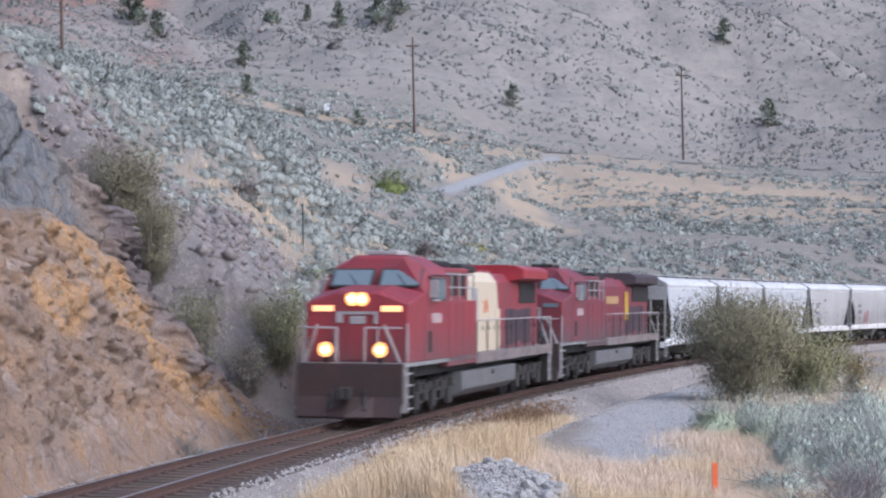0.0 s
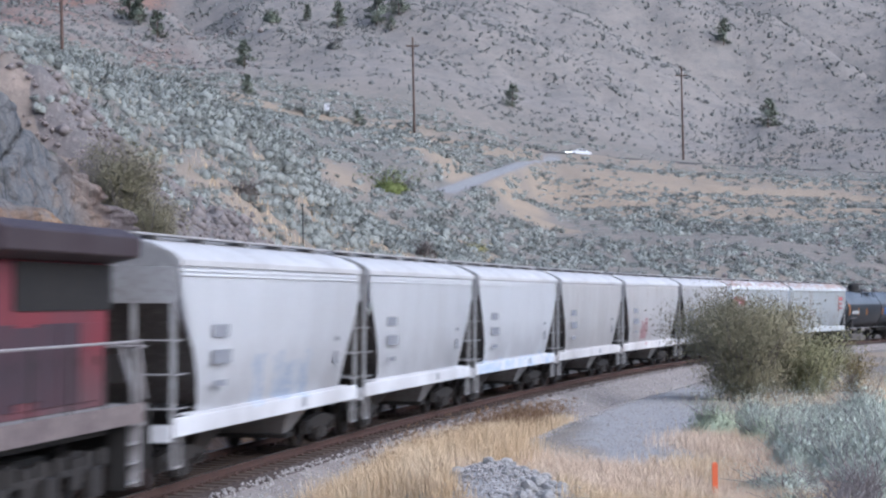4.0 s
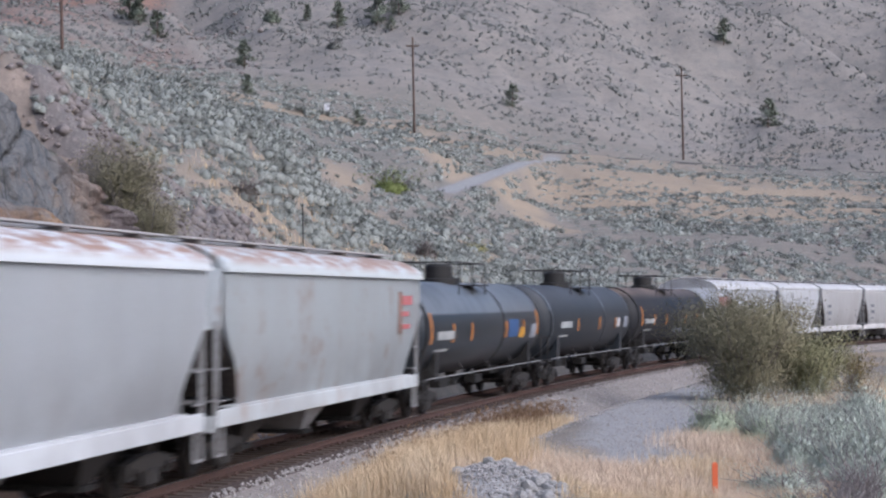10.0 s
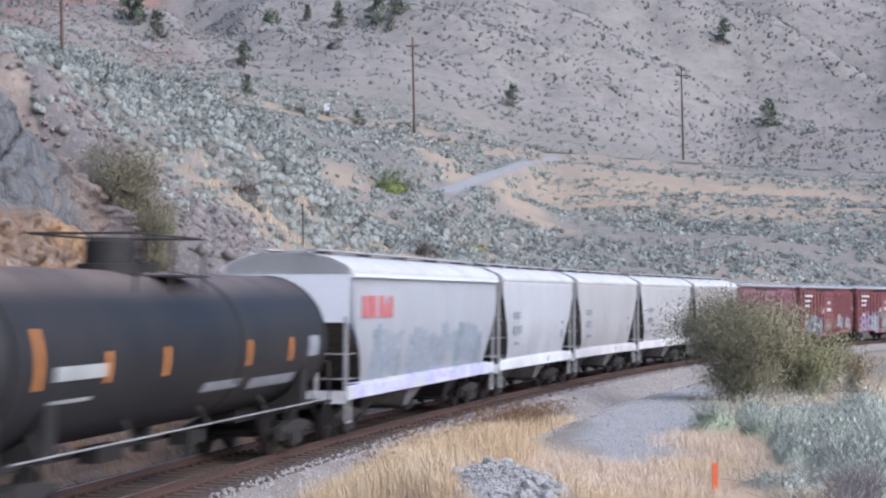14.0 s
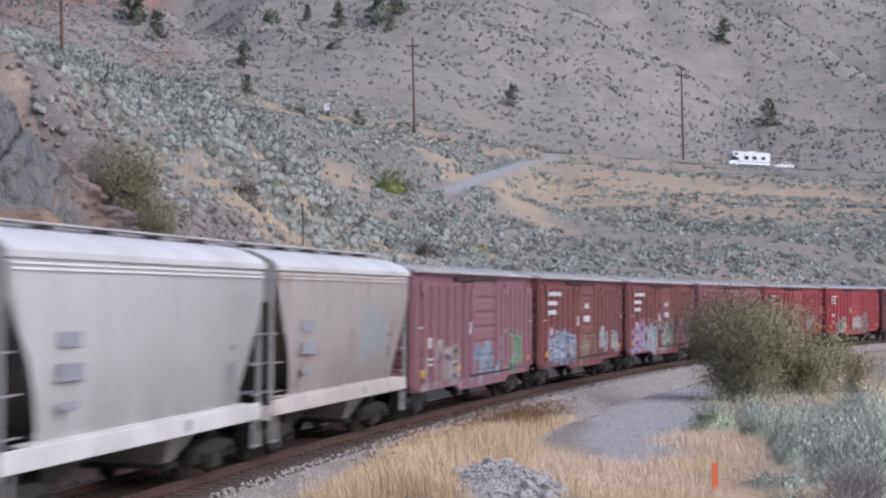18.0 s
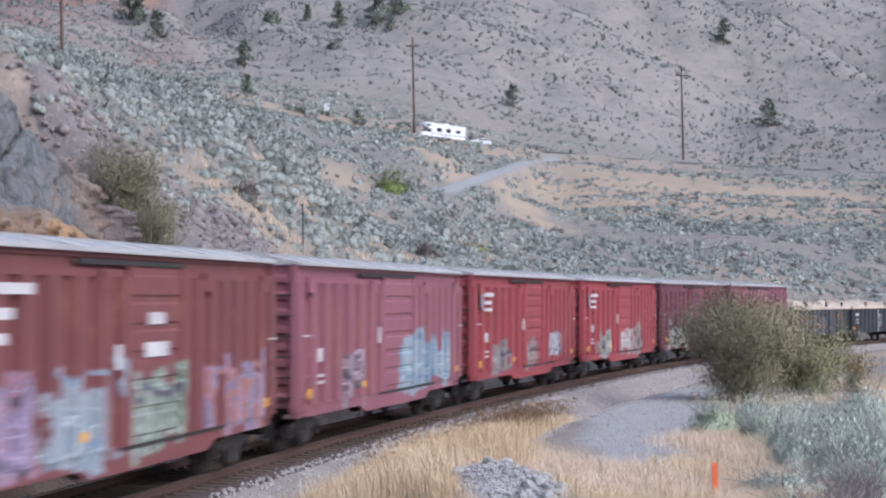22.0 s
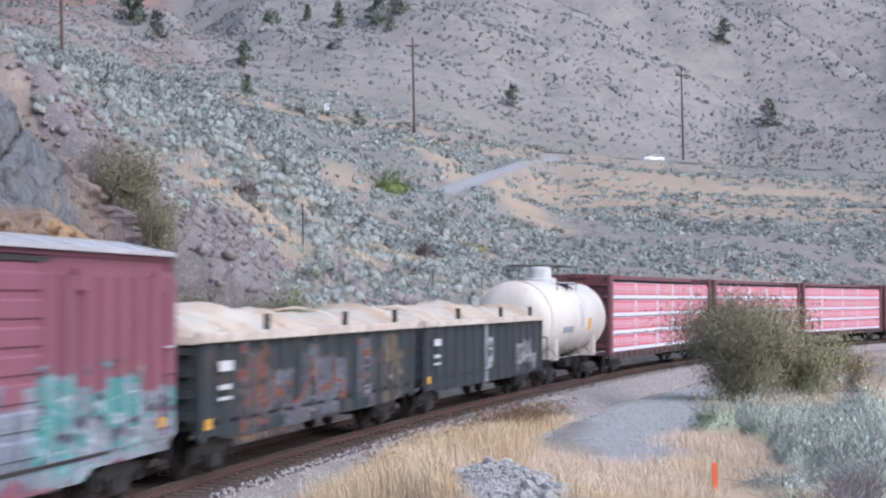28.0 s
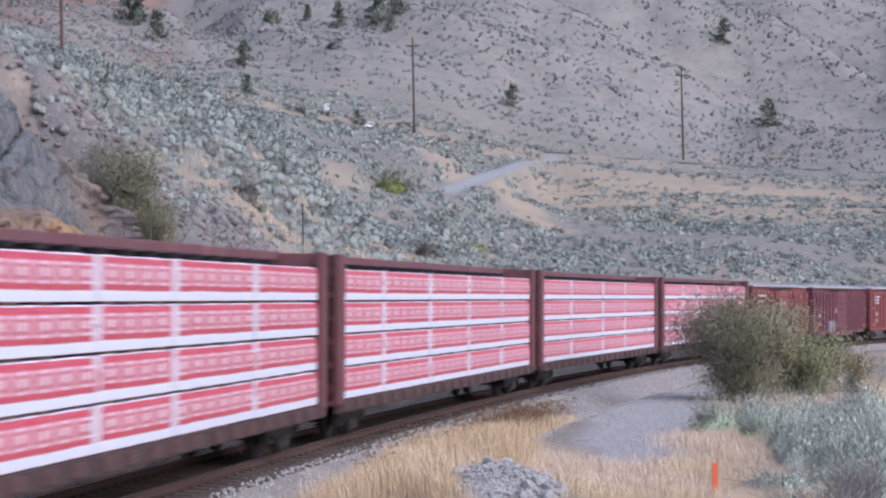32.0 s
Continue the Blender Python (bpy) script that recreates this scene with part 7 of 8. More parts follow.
def locomotive(paint, label, lit, cream, wing, wing_x, shabby):
    car = thing("diesel_locomotive", label, "locomotive", "locomotives")
    W = 1.52
    P = lambda *a, **k: part(*a[:3], car, *a[3:], **k)
    # frame, walkway, pilot
    P("underframe", boxes((-10.6, 10.6, -1.2, 1.2, 1.22, 1.55)), M_BLACK)
    P("walkway", boxes((-10.5, 10.5, -1.5, 1.5, 1.55, 1.66)), M_TREAD)
    for s in (-1, 1):
        P("sill_plate", boxes((-2.1, 10.3, min(s * 1.50, s * 1.53), max(s * 1.50, s * 1.53), 1.37, 1.70)), M_DUSTY_SILL)
    for s in (-1, 1):
        x = s * 10.62
        P("pilot_plate", boxes((min(x, x + s * 0.12), max(x, x + s * 0.12), -1.5, 1.5, 0.55, 1.66)), M_PILOT if s < 0 else M_BLACK, bevel=0.02)
        bm = bmesh.new()
        loft(bm, [[(x + s * 0.12, y, 0.75), (x + s * (0.55 if abs(y) < 0.1 else 0.3), y, 0.22), (x + s * (0.47 if abs(y) < 0.1 else 0.22), y, 0.16), (x, y, 0.5)] for y in (-1.45, -0.7, 0.0, 0.7, 1.45)])
        P("snow_plough", bm, M_PILOT)
        coupler(car, s * 10.45, s < 0)
        for w in (-1, 1):
            P("air_hose", tube(bmesh.new(), (x + s * 0.15, w * 0.45, 0.95), (x + s * 0.35, w * 0.5, 0.4), 0.035, 6), M_RUBBER)
            # stair well at each corner
            for i in range(4):
                z = 0.38 + 0.32 * i
                P("step", boxes((x - s * 1.0 if s > 0 else x + 0.45, x - s * 0.45 if s > 0 else x + 1.0, w * 1.34 - 0.16, w * 1.34 + 0.16, z, z + 0.04)), M_TREAD)
            P("step_side", boxes((x - s * 1.05 - 0.02, x - s * 1.05 + 0.02, w * 1.34 - 0.17, w * 1.34 + 0.17, 0.3, 1.6)), M_BLACK)
            P("step_side", boxes((x - s * 0.42 - 0.02, x - s * 0.42 + 0.02, w * 1.34 - 0.17, w * 1.34 + 0.17, 0.3, 1.6)), M_STEPWHITE)
            # end handrails
            P("corner_rail", tube(bmesh.new(), (x - s * 0.42, w * 1.48, 1.0), (x - s * 0.42, w * 1.48, 2.75), 0.03, 6), M_STEPWHITE)
            P("end_rail", tube(bmesh.new(), (x, w * 0.4, 2.62), (x, w * 1.45, 2.62), 0.028, 6), M_STEPWHITE)
            P("end_post", tube(bmesh.new(), (x, w * 0.4, 1.6), (x, w * 0.4, 2.62), 0.028, 6), M_STEPWHITE)
            P("stair_rail", tube(bmesh.new(), (x + s * 0.05, w * 0.95, 2.7), (x - s * 0.25, w * 1.49, 1.3), 0.04, 6), M_STEPWHITE)
    # nose: tapered box with sloping top
    nf, nb = -10.02, -8.5
    def nose_sec(x, w, zt, ze):
        return [(x, -w, 1.66), (x, -w, ze), (x, -w * 0.42, zt), (x, w * 0.42, zt), (x, w, ze), (x, w, 1.66)]
    bm = bmesh.new()
    loft(bm, [nose_sec(nf, 1.46, 3.56, 3.26), nose_sec(nf + 0.12, 1.5, 3.62, 3.32), nose_sec(nb, W, 3.80, 3.58)])
    P("nose", bm, paint, bevel=0.03)
    P("nose_door", boxes((nf - 0.03, nf + 0.02, -0.40, 0.30, 1.72, 2.68)), paint, bevel=0.01)
    # cab
    def cab_sec(x, zt):
        return [(x, -W, 1.66), (x, -W, 3.95), (x, -1.36, 4.32), (x, -0.72, zt), (x, 0.72, zt), (x, 1.36, 4.32), (x, W, 3.95), (x, W, 1.66)]
    bm = bmesh.new()
    loft(bm, [[(nb + 0.0, -W, 1.66), (nb, -W, 3.58), (nb + 0.62, -1.33, 4.28), (nb + 0.66, -0.72, 4.58), (nb + 0.66, 0.72, 4.58), (nb + 0.62, 1.33, 4.28), (nb, W, 3.58), (nb, W, 1.66)], cab_sec(nb + 0.75, 4.66), cab_sec(-5.75, 4.66)])
    P("cab", bm, paint, bevel=0.03)
    # slanted windscreens
    for y0, y1 in ((-1.27, -0.16), (0.16, 1.27)):
        def front(u, v, d):
            y = y0 + (y1 - y0) * u
            zz = 3.80 + 0.43 * v
            xx = nb + 0.62 * (zz - 3.58) / 0.70
            return (xx - d, y, zz)
        bm = bmesh.new()
        loft(bm, [[front(0, 0, d), front(1, 0, d), front(1, 1, d), front(0, 1, d)] for d in (0.0, 0.035)])
        P("windscreen", bm, M_GLASS)
        bm = bmesh.new()
        loft(bm, [[front(-0.07, -0.12, d), front(1.07, -0.12, d), front(1.07, 1.1, d), front(-0.07, 1.1, d)] for d in (-0.02, 0.02)])
        P("windscreen_seal", bm, M_RUBBER)
        P("wiper", tube(bmesh.new(), front(0.3, -0.05, 0.06), front(0.6, 0.75, 0.05), 0.012, 5), M_RUBBER)
    # side windows, doors, vents
    for s in (-1, 1):
        P("side_window", boxes((-7.75, -6.95, min(s * (W - 0.02), s * (W + 0.012)), max(s * (W - 0.02), s * (W + 0.012)), 3.42, 4.02)), M_GLASS)
        P("side_window", boxes((-6.85, -6.2, min(s * (W - 0.02), s * (W + 0.012)), max(s * (W - 0.02), s * (W + 0.012)), 3.42, 4.02)), M_GLASS)
        P("window_frame", boxes((-7.84, -6.1, min(s * W, s * (W + 0.008)), max(s * W, s * (W + 0.008)), 3.34, 4.10)), M_RUBBER)
        P("arm_rest", boxes((-7.8, -7.1, min(s * W, s * (W + 0.10)), max(s * W, s * (W + 0.10)), 3.34, 3.40)), M_STEPWHITE)
        P("mirror", boxes((-7.95, -7.90, min(s * W, s * (W + 0.24)), max(s * W, s * (W + 0.24)), 3.45, 3.95)), M_STEPWHITE)
        P("rain_strip", boxes((-8.0, -5.9, min(s * (W - 0.05), s * (W + 0.05)), max(s * (W - 0.05), s * (W + 0.05)), 4.02, 4.05)), paint)
        P("cab_number", boxes((-7.7, -6.6, min(s * W, s * (W + 0.006)), max(s * W, s * (W + 0.006)), 2.72, 3.0)), M_CABMARK)
        P("toilet_hatch", boxes((-8.1, -7.75, min(s * W, s * (W + 0.012)), max(s * W, s * (W + 0.012)), 1.9, 2.5)), M_RUBBER)
        # full-width cabinet behind the cab, with doors
        P("cabinet", boxes((-5.75, -2.1, min(s * 0.2, s * 1.50), max(s * 0.2, s * 1.50), 1.40, 3.36)), paint, bevel=0.02)
        for i in range(4):
            a = -5.65 + 0.88 * i
            P("cabinet_door", boxes((a, a + 0.82, min(s * 1.50, s * 1.515), max(s * 1.50, s * 1.515), 1.75, 3.28)), paint, bevel=0.006)
        for z in (3.75, 4.15):
            P("roof_rail", tube(bmesh.new(), (-5.7, s * 1.42, z), (-2.1, s * 1.42, z), 0.025, 6), M_STEPWHITE)
        for x in (-5.0, -4.0, -3.0, -2.15):
            P("roof_rail_post", tube(bmesh.new(), (x, s * 1.42, 3.36), (x, s * 1.42, 4.15), 0.022, 6), M_STEPWHITE)
    P("equipment_hood", boxes((-5.75, -1.9, -1.18, 1.18, 3.30, 4.36)), paint, bevel=0.04)
    for s in (-1, 1):
        for x in (-5.2, -4.2, -3.2):
            P("louvre", boxes((x, x + 0.7, min(s * 1.18, s * 1.21), max(s * 1.18, s * 1.21), 3.5, 4.2)), M_BLACK)
    P("blower_cowl", boxes((-4.9, -2.4, -0.7, 0.7, 4.36, 4.58)), M_BLACK, bevel=0.05)
    P("cab_roof_box", boxes((-7.6, -6.3, -0.45, 0.45, 4.66, 4.80)), M_STEPWHITE if lit else M_BLACK, bevel=0.03)
    P("horn", tube(bmesh.new(), (-6.0, 0.2, 4.78), (-6.45, 0.2, 4.78), 0.05, 8, 0.1), M_STEEL)
    # long hood with doors and handrails
    hoodw = 1.02
    sec = [(-hoodw, 1.66), (-hoodw, 3.95), (-0.75, 4.28), (0.75, 4.28), (hoodw, 3.95), (hoodw, 1.66)]
    P("long_hood", prism_x(bmesh.new(), sec, -1.9, 9.9), paint, bevel=0.02)
    if cream:
        P("hood_panel", loft(bmesh.new(), [[(x + 0.2 * (3.0 - b), a * 1.012, b + 0.012) for a, b in sec] for x in (-1.65, 3.1)]), M_CREAM, "patched cream hood panel")
        P("hood_patch", boxes((-0.9, 0.0, -hoodw - 0.03, -hoodw, 2.75, 3.75)), M_STEPWHITE)
    for s in (-1, 1):
        for i in range(13):
            a = -1.7 + 0.86 * i
            mat = M_CREAM if cream and a + 0.8 < 3.4 and i else M_GRIME if a > 3.2 and i % 3 else paint
            d = P("hood_door", boxes((a, a + 0.79, min(s * hoodw, s * (hoodw + 0.028)), max(s * hoodw, s * (hoodw + 0.028)), 1.78, 3.05)), mat, bevel=0.006)
            part("latch", boxes((a + 0.68, a + 0.74, min(s * (hoodw + 0.02), s * (hoodw + 0.05)), max(s * (hoodw + 0.02), s * (hoodw + 0.05)), 2.35, 2.5)), M_STEEL, d)
        P("handrail", tube(bmesh.new(), (-2.0, s * 1.46, 2.72), (10.2, s * 1.46, 2.72), 0.024, 6), M_STEPWHITE)
        P("handrail_slope", tube(bmesh.new(), (10.2, s * 1.46, 2.72), (10.55, s * 1.46, 1.75), 0.024, 6), M_STEPWHITE)
        for i in range(9):
            x = -1.9 + 1.5 * i
            P("stanchion", tube(bmesh.new(), (x, s * 1.46, 1.6), (x, s * 1.46, 2.72), 0.022, 6), M_STEEL)
        # radiator wing, flared, over a dark recess
        a, b = wing_x
        bm = bmesh.new()
        loft(bm, [[(x, s * yy, z) for yy, z in ((0.85, 3.98), (1.48, 4.12), (1.50, 4.44), (1.2, 4.58), (0.85, 4.58))] for x in (a, b)])
        P("radiator_wing", bm, wing, bevel=0.02)
        P("radiator_grille", boxes((a + 1.4, b - 0.2, min(s * 1.0, s * 1.05), max(s * 1.0, s * 1.05), 3.25, 3.98)), M_BLACK)
        P("hood_grime_door", boxes((5.2, 7.6, min(s * (hoodw + 0.03), s * (hoodw + 0.045)), max(s * (hoodw + 0.03), s * (hoodw + 0.045)), 1.9, 3.0)), M_GRIME)
    P("radiator_top", boxes((wing_x[0], wing_x[1], -0.9, 0.9, 4.20, 4.60)), wing)
    P("exhaust_stack", boxes((0.6, 1.5, -0.35, 0.35, 4.28, 4.56)), M_BLACK, bevel=0.03)
    P("dynamic_brake", boxes((-1.6, 0.3, -0.9, 0.9, 4.25, 4.48)), M_BLACK, bevel=0.04)
    for x in (2.0, 3.0):
        P("roof_hatch", boxes((x, x + 0.8, -0.6, 0.6, 4.27, 4.37)), paint, bevel=0.02)
    # fuel tank, air tanks, cables
    P("fuel_tank", prism_x(bmesh.new(), [(-1.42, 0.62), (-1.42, 1.17), (1.42, 1.17), (1.42, 0.62), (1.1, 0.38), (-1.1, 0.38)], -3.55, 4.2), M_TANKGREY, bevel=0.03)
    for s in (-1, 1):
        P("air_reservoir", lathe_x(bmesh.new(), [(-4.0, 0.2), (-0.5, 0.2)], 12, s * 0.95, 1.3), M_BLACK)
        P("tank_filler", lathe_y(bmesh.new(), [(s * 1.40, 0.07), (s * 1.47, 0.07)], 10), M_STEEL).location = (0.5, 0, 1.02)
    loco_bogie(car, -6.75)
    loco_bogie(car, 6.75)
    # lamps
    def lamp(y, z, x, r, name, mat):
        h = P(name, lathe_x(bmesh.new(), [(x + 0.10, r * 1.25), (x - 0.03, r * 1.25), (x - 0.04, r * 1.05), (x - 0.02, r * 1.0)], 14, y, z), M_STEEL)
        if mat is M_HEAD:
            # added ring that glows orange round the lens, in place of its halo
            part("reflector", lathe_x(bmesh.new(), [(x - 0.041, r * 1.0), (x - 0.044, r * 1.55), (x + 0.02, r * 1.6)], 18, y, z), M_HALO, h)
        part("lens", lathe_x(bmesh.new(), [(x - 0.02, r), (x - 0.045, r * 0.6), (x - 0.05, 0.02)], 14, y, z), mat, h)
    off = M_GLASS
    for y in (-0.14, 0.14):
        lamp(y, 3.40, nf - 0.03, 0.12, "headlamp", M_HEAD if lit else off)
    for y in (-0.78, 0.78):
        lamp(y, 2.02, nf - 0.42, 0.13, "ditch_lamp", M_HEAD if lit else off)
        P("lamp_bracket", boxes((nf - 0.42, nf - 0.3, y - 0.05, y + 0.05, 1.66, 2.0)), M_BLACK)
    for y in (-0.98, 0.98):
        P("number_board", boxes((nf - 0.03, nf + 0.05, y - 0.30, y + 0.30, 3.06, 3.22)), M_NUMBER if lit else M_GLASS)
        P("nose_rail", tube(bmesh.new(), (nf - 0.08, y * 0.62, 1.75), (nf - 0.08, y * 0.62, 2.6), 0.025, 6), M_STEPWHITE)
    # emblem on the nose as plain blocks
    for y0, y1, z0, z1 in ((-0.6, 0.6, 2.98, 3.06), (-0.6, -0.48, 2.72, 2.98), (-0.25, 0.2, 2.72, 2.94), (0.4, 0.6, 2.75, 2.98)):
        P("emblem_block", boxes((nf - 0.045, nf - 0.03, y0, y1, z0, z1)), M_STEPWHITE)
    if shabby:
        P("hood_mark", boxes((4.1, 4.9, -hoodw - 0.05, -hoodw - 0.03, 2.4, 3.7)), plain("yellow_patch", (0.5, 0.3, 0.04), 0.7))
        P("hood_mark", boxes((0.0, 2.6, -hoodw - 0.05, -hoodw - 0.03, 3.15, 3.5)), plain("faded_gold_lettering", (0.42, 0.26, 0.12), 0.7))
    return car


# ---- the train, front to rear ----
M_DUSTY_SILL = soft_mat("dusty_sill", (0.20, 0.165, 0.155), (0.13, 0.10, 0.10), (0.28, 0.24, 0.22), big=0.8, fine=6, rough=0.7)
M_PILOT = soft_mat("pilot_grime", (0.035, 0.022, 0.02), (0.055, 0.03, 0.026), (0.028, 0.025, 0.024), big=1.0, fine=9, rough=0.7)
M_GRIME = soft_mat("oily_grime", (0.05, 0.035, 0.045), (0.075, 0.04, 0.05), None, big=1.2, fine=7, rough=0.6)
M_CABMARK = plain("cab_mark", (0.45, 0.34, 0.33), 0.7)
RED1 = car_paint("loco_red", (0.27, 0.04, 0.05), (0.11, 0.055, 0.065), 0.75, low=1.1, rough=0.45, seed=1)
RED2 = car_paint("loco_red_worn", (0.20, 0.036, 0.048), (0.09, 0.055, 0.068), 0.95, low=1.5, rough=0.5, seed=2)
WINGRED = plain("wing_red", (0.33, 0.03, 0.04), 0.4)
WINGDARK = soft_mat("wing_soot", (0.045, 0.03, 0.035), (0.06, 0.045, 0.05), None, big=0.8, fine=7, rough=0.6)


def couple(ob, s0, s1, inset):
    CARS.append((ob, (s0 + s1) / 2, (s1 - s0) / 2 - inset))


couple(locomotive(RED1, "red diesel locomotive with lit headlamps and a cream hood panel", True, True, WINGRED, (5.2, 9.7), False), -249.3, -226.7, 4.5)
couple(locomotive(RED2, "weathered dark red diesel locomotive with sooty radiator wings", False, False, WINGDARK, (4.6, 10.2), True), -226.7, -204.1, 4.5)

WHITE, DUSTY = (0.86, 0.87, 0.89), (0.79, 0.775, 0.765)
SMEAR = (0.52, 0.49, 0.465)
B_BLUE, B_PALE, B_DARK = (0.13, 0.22, 0.31), (0.40, 0.45, 0.48), (0.10, 0.10, 0.13)
G_GREEN, Y_PALE, PINKY = (0.09, 0.20, 0.11), (0.55, 0.52, 0.35), (0.50, 0.28, 0.36)
blueish = (-6.0, 6.0, 0.9, 1.4, (0.45, 0.55, 0.72), (0.7, 0.72, 0.76), (0.5, 0.6, 0.72))
HOPS = (
    (-204.1, -190.5, WHITE, 0.25, False, "", ((-1.8, 2.2, 1.5, 2.2, (0.5, 0.58, 0.7), (0.7, 0.73, 0.78), (0.6, 0.66, 0.74)),), 0, 0, "clean white two-bay covered hopper car"),
    (-190.5, -177.6, WHITE, 0.3, False, "", (), 0, 0, "white two-bay covered hopper car with grey ends"),
    (-177.6, -164.2, WHITE, 0.2, False, "", (blueish,), 0, 0, "white covered hopper car with blue scrawl on its sill"),
    (-164.2, -151.1, DUSTY, 0.75, False, "", (), 0, 0.15, "dusty grey-white two-bay covered hopper car"),
    (-151.1, -137.6, DUSTY, 0.9, False, "", ((-2.6, -1.1, 1.5, 2.4, (0.5, 0.2, 0.22), (0.52, 0.36, 0.36), (0.5, 0.3, 0.3)),), 0, 0.2, "grimy grey covered hopper car with a red smear"),
    (-137.6, -124.6, (0.72, 0.71, 0.70), 0.7, False, "", (), 0, 0, "streaked off-white two-bay covered hopper car"),
    (-124.6, -106.9, (0.76, 0.79, 0.81), 0.3, True, "two_blocks", (), 0.9, 0, "pale blue-grey covered hopper car with faded red logo blocks"),
    (-106.9, -89.4, (0.66, 0.70, 0.71), 0.5, True, "sheaf", (), 0.8, 0.5, "rust-spotted pale grey covered hopper car"),
)
HOPS2 = (
    (-33.9, -15.9, (0.76, 0.78, 0.82), 0.3, True, "two_blocks", ((-6.5, 6.5, 1.55, 2.55, (0.34, 0.42, 0.46), (0.52, 0.58, 0.66), (0.45, 0.5, 0.62)), (-8, 8, 0.95, 1.4, (0.42, 0.4, 0.7), (0.6, 0.62, 0.75), (0.5, 0.45, 0.7))), 0, 0, "white covered hopper car with grey-green graffiti along its foot"),
    (-15.9, -2.9, WHITE, 0.2, False, "", (), 0, 0, "bright white two-bay covered hopper car"),
    (-2.9, 10.6, (0.77, 0.76, 0.755), 0.5, False, "", (), 0, 0.1, "light grey weathered two-bay covered hopper car"),
    (10.6, 23.8, (0.79, 0.78, 0.77), 0.5, False, "", (), 0, 0, "off-white weathered two-bay covered hopper car"),
    (23.8, 36.4, (0.66, 0.61, 0.58), 0.5, False, "", ((1.0, 3.4, 2.2, 3.2, (0.5, 0.58, 0.6), (0.52, 0.56, 0.58), (0.5, 0.55, 0.58)),), 0, 0.5, "beige stained covered hopper car with a pale patch"),
)


def hop_rows(rows, seed):
    for i, (a, b, c, dirt, smooth_side, logo, sprays, rr, rust, label) in enumerate(rows):
        paint = car_paint("hopper_paint", c, SMEAR, dirt, rust, sprays, seed=seed + i, roof_rust=rr, low=0.4)
        couple(hopper(b - a, paint, label, smooth_side, not smooth_side, logo, None if rr else M_ROOF), a, b, 2.05)


hop_rows(HOPS, 10)
TANKBLACK = soft_mat("tank_black", (0.02, 0.025, 0.032), (0.027, 0.032, 0.038), (0.037, 0.042, 0.047), big=0.5, fine=5, rough=0.36, bump=0.05)
TANKGREY2 = soft_mat("tank_charcoal", (0.026, 0.030, 0.036), (0.034, 0.037, 0.042), (0.045, 0.048, 0.05), big=0.5, fine=5, rough=0.5, bump=0.05)
TANKDUST = soft_mat("tank_black_dusty", (0.012, 0.015, 0.02), (0.03, 0.027, 0.028), (0.022, 0.024, 0.027), big=0.35, fine=5, rough=0.55, bump=0.05)


def sheen_dust_top(mat, colour, z0, soft):
    """Paler colour on the upper part of a shell, for painted sky sheen and settled dust."""
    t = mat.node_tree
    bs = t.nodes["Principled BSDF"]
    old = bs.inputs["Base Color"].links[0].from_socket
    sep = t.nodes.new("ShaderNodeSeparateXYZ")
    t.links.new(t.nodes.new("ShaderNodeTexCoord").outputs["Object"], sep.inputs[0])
    breakup = ramp_node(t, noise_node(t, 0.7, 4, 0.6, None, (1, 1, 0.4)).outputs["Fac"], 0.3, 0.55, (0.45, 0.45, 0.45, 1), (1, 1, 1, 1))
    t.links.new(mix_node(t, math_node(t, "MULTIPLY", window_fac(t, sep.outputs["Z"], z0, 9.0, soft), breakup), old, colour), bs.inputs["Base Color"])


for m_ in (TANKGREY2, TANKDUST):
    m_.node_tree.nodes["Principled BSDF"].inputs["Specular IOR Level"].default_value = 0.3
# black shell: painted sky sheen; charcoal: paler top; third: brown dust
sheen_dust_top(TANKBLACK, (0.15, 0.165, 0.185), 2.95, 0.05)
sheen_dust_top(TANKGREY2, (0.075, 0.08, 0.09), 3.3, 0.5)
sheen_dust_top(TANKDUST, (0.17, 0.13, 0.11), 3.6, 0.3)
M_PLATE = plain("white_plate", (0.42, 0.43, 0.42), 0.6)
M_BLUEP = plain("blue_patch", (0.05, 0.11, 0.26), 0.6)
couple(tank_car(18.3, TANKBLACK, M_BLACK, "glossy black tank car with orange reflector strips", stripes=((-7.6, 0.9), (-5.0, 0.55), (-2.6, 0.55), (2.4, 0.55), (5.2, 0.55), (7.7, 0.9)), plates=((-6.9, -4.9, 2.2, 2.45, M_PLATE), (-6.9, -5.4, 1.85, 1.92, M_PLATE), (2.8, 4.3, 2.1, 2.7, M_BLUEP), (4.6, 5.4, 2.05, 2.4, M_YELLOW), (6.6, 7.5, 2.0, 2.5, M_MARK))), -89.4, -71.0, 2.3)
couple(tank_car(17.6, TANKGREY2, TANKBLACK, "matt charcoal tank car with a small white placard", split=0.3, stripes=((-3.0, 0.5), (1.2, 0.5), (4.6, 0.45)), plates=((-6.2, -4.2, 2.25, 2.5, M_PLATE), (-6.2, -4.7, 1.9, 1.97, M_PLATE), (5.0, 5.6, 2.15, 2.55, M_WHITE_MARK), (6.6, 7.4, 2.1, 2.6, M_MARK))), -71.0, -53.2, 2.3)
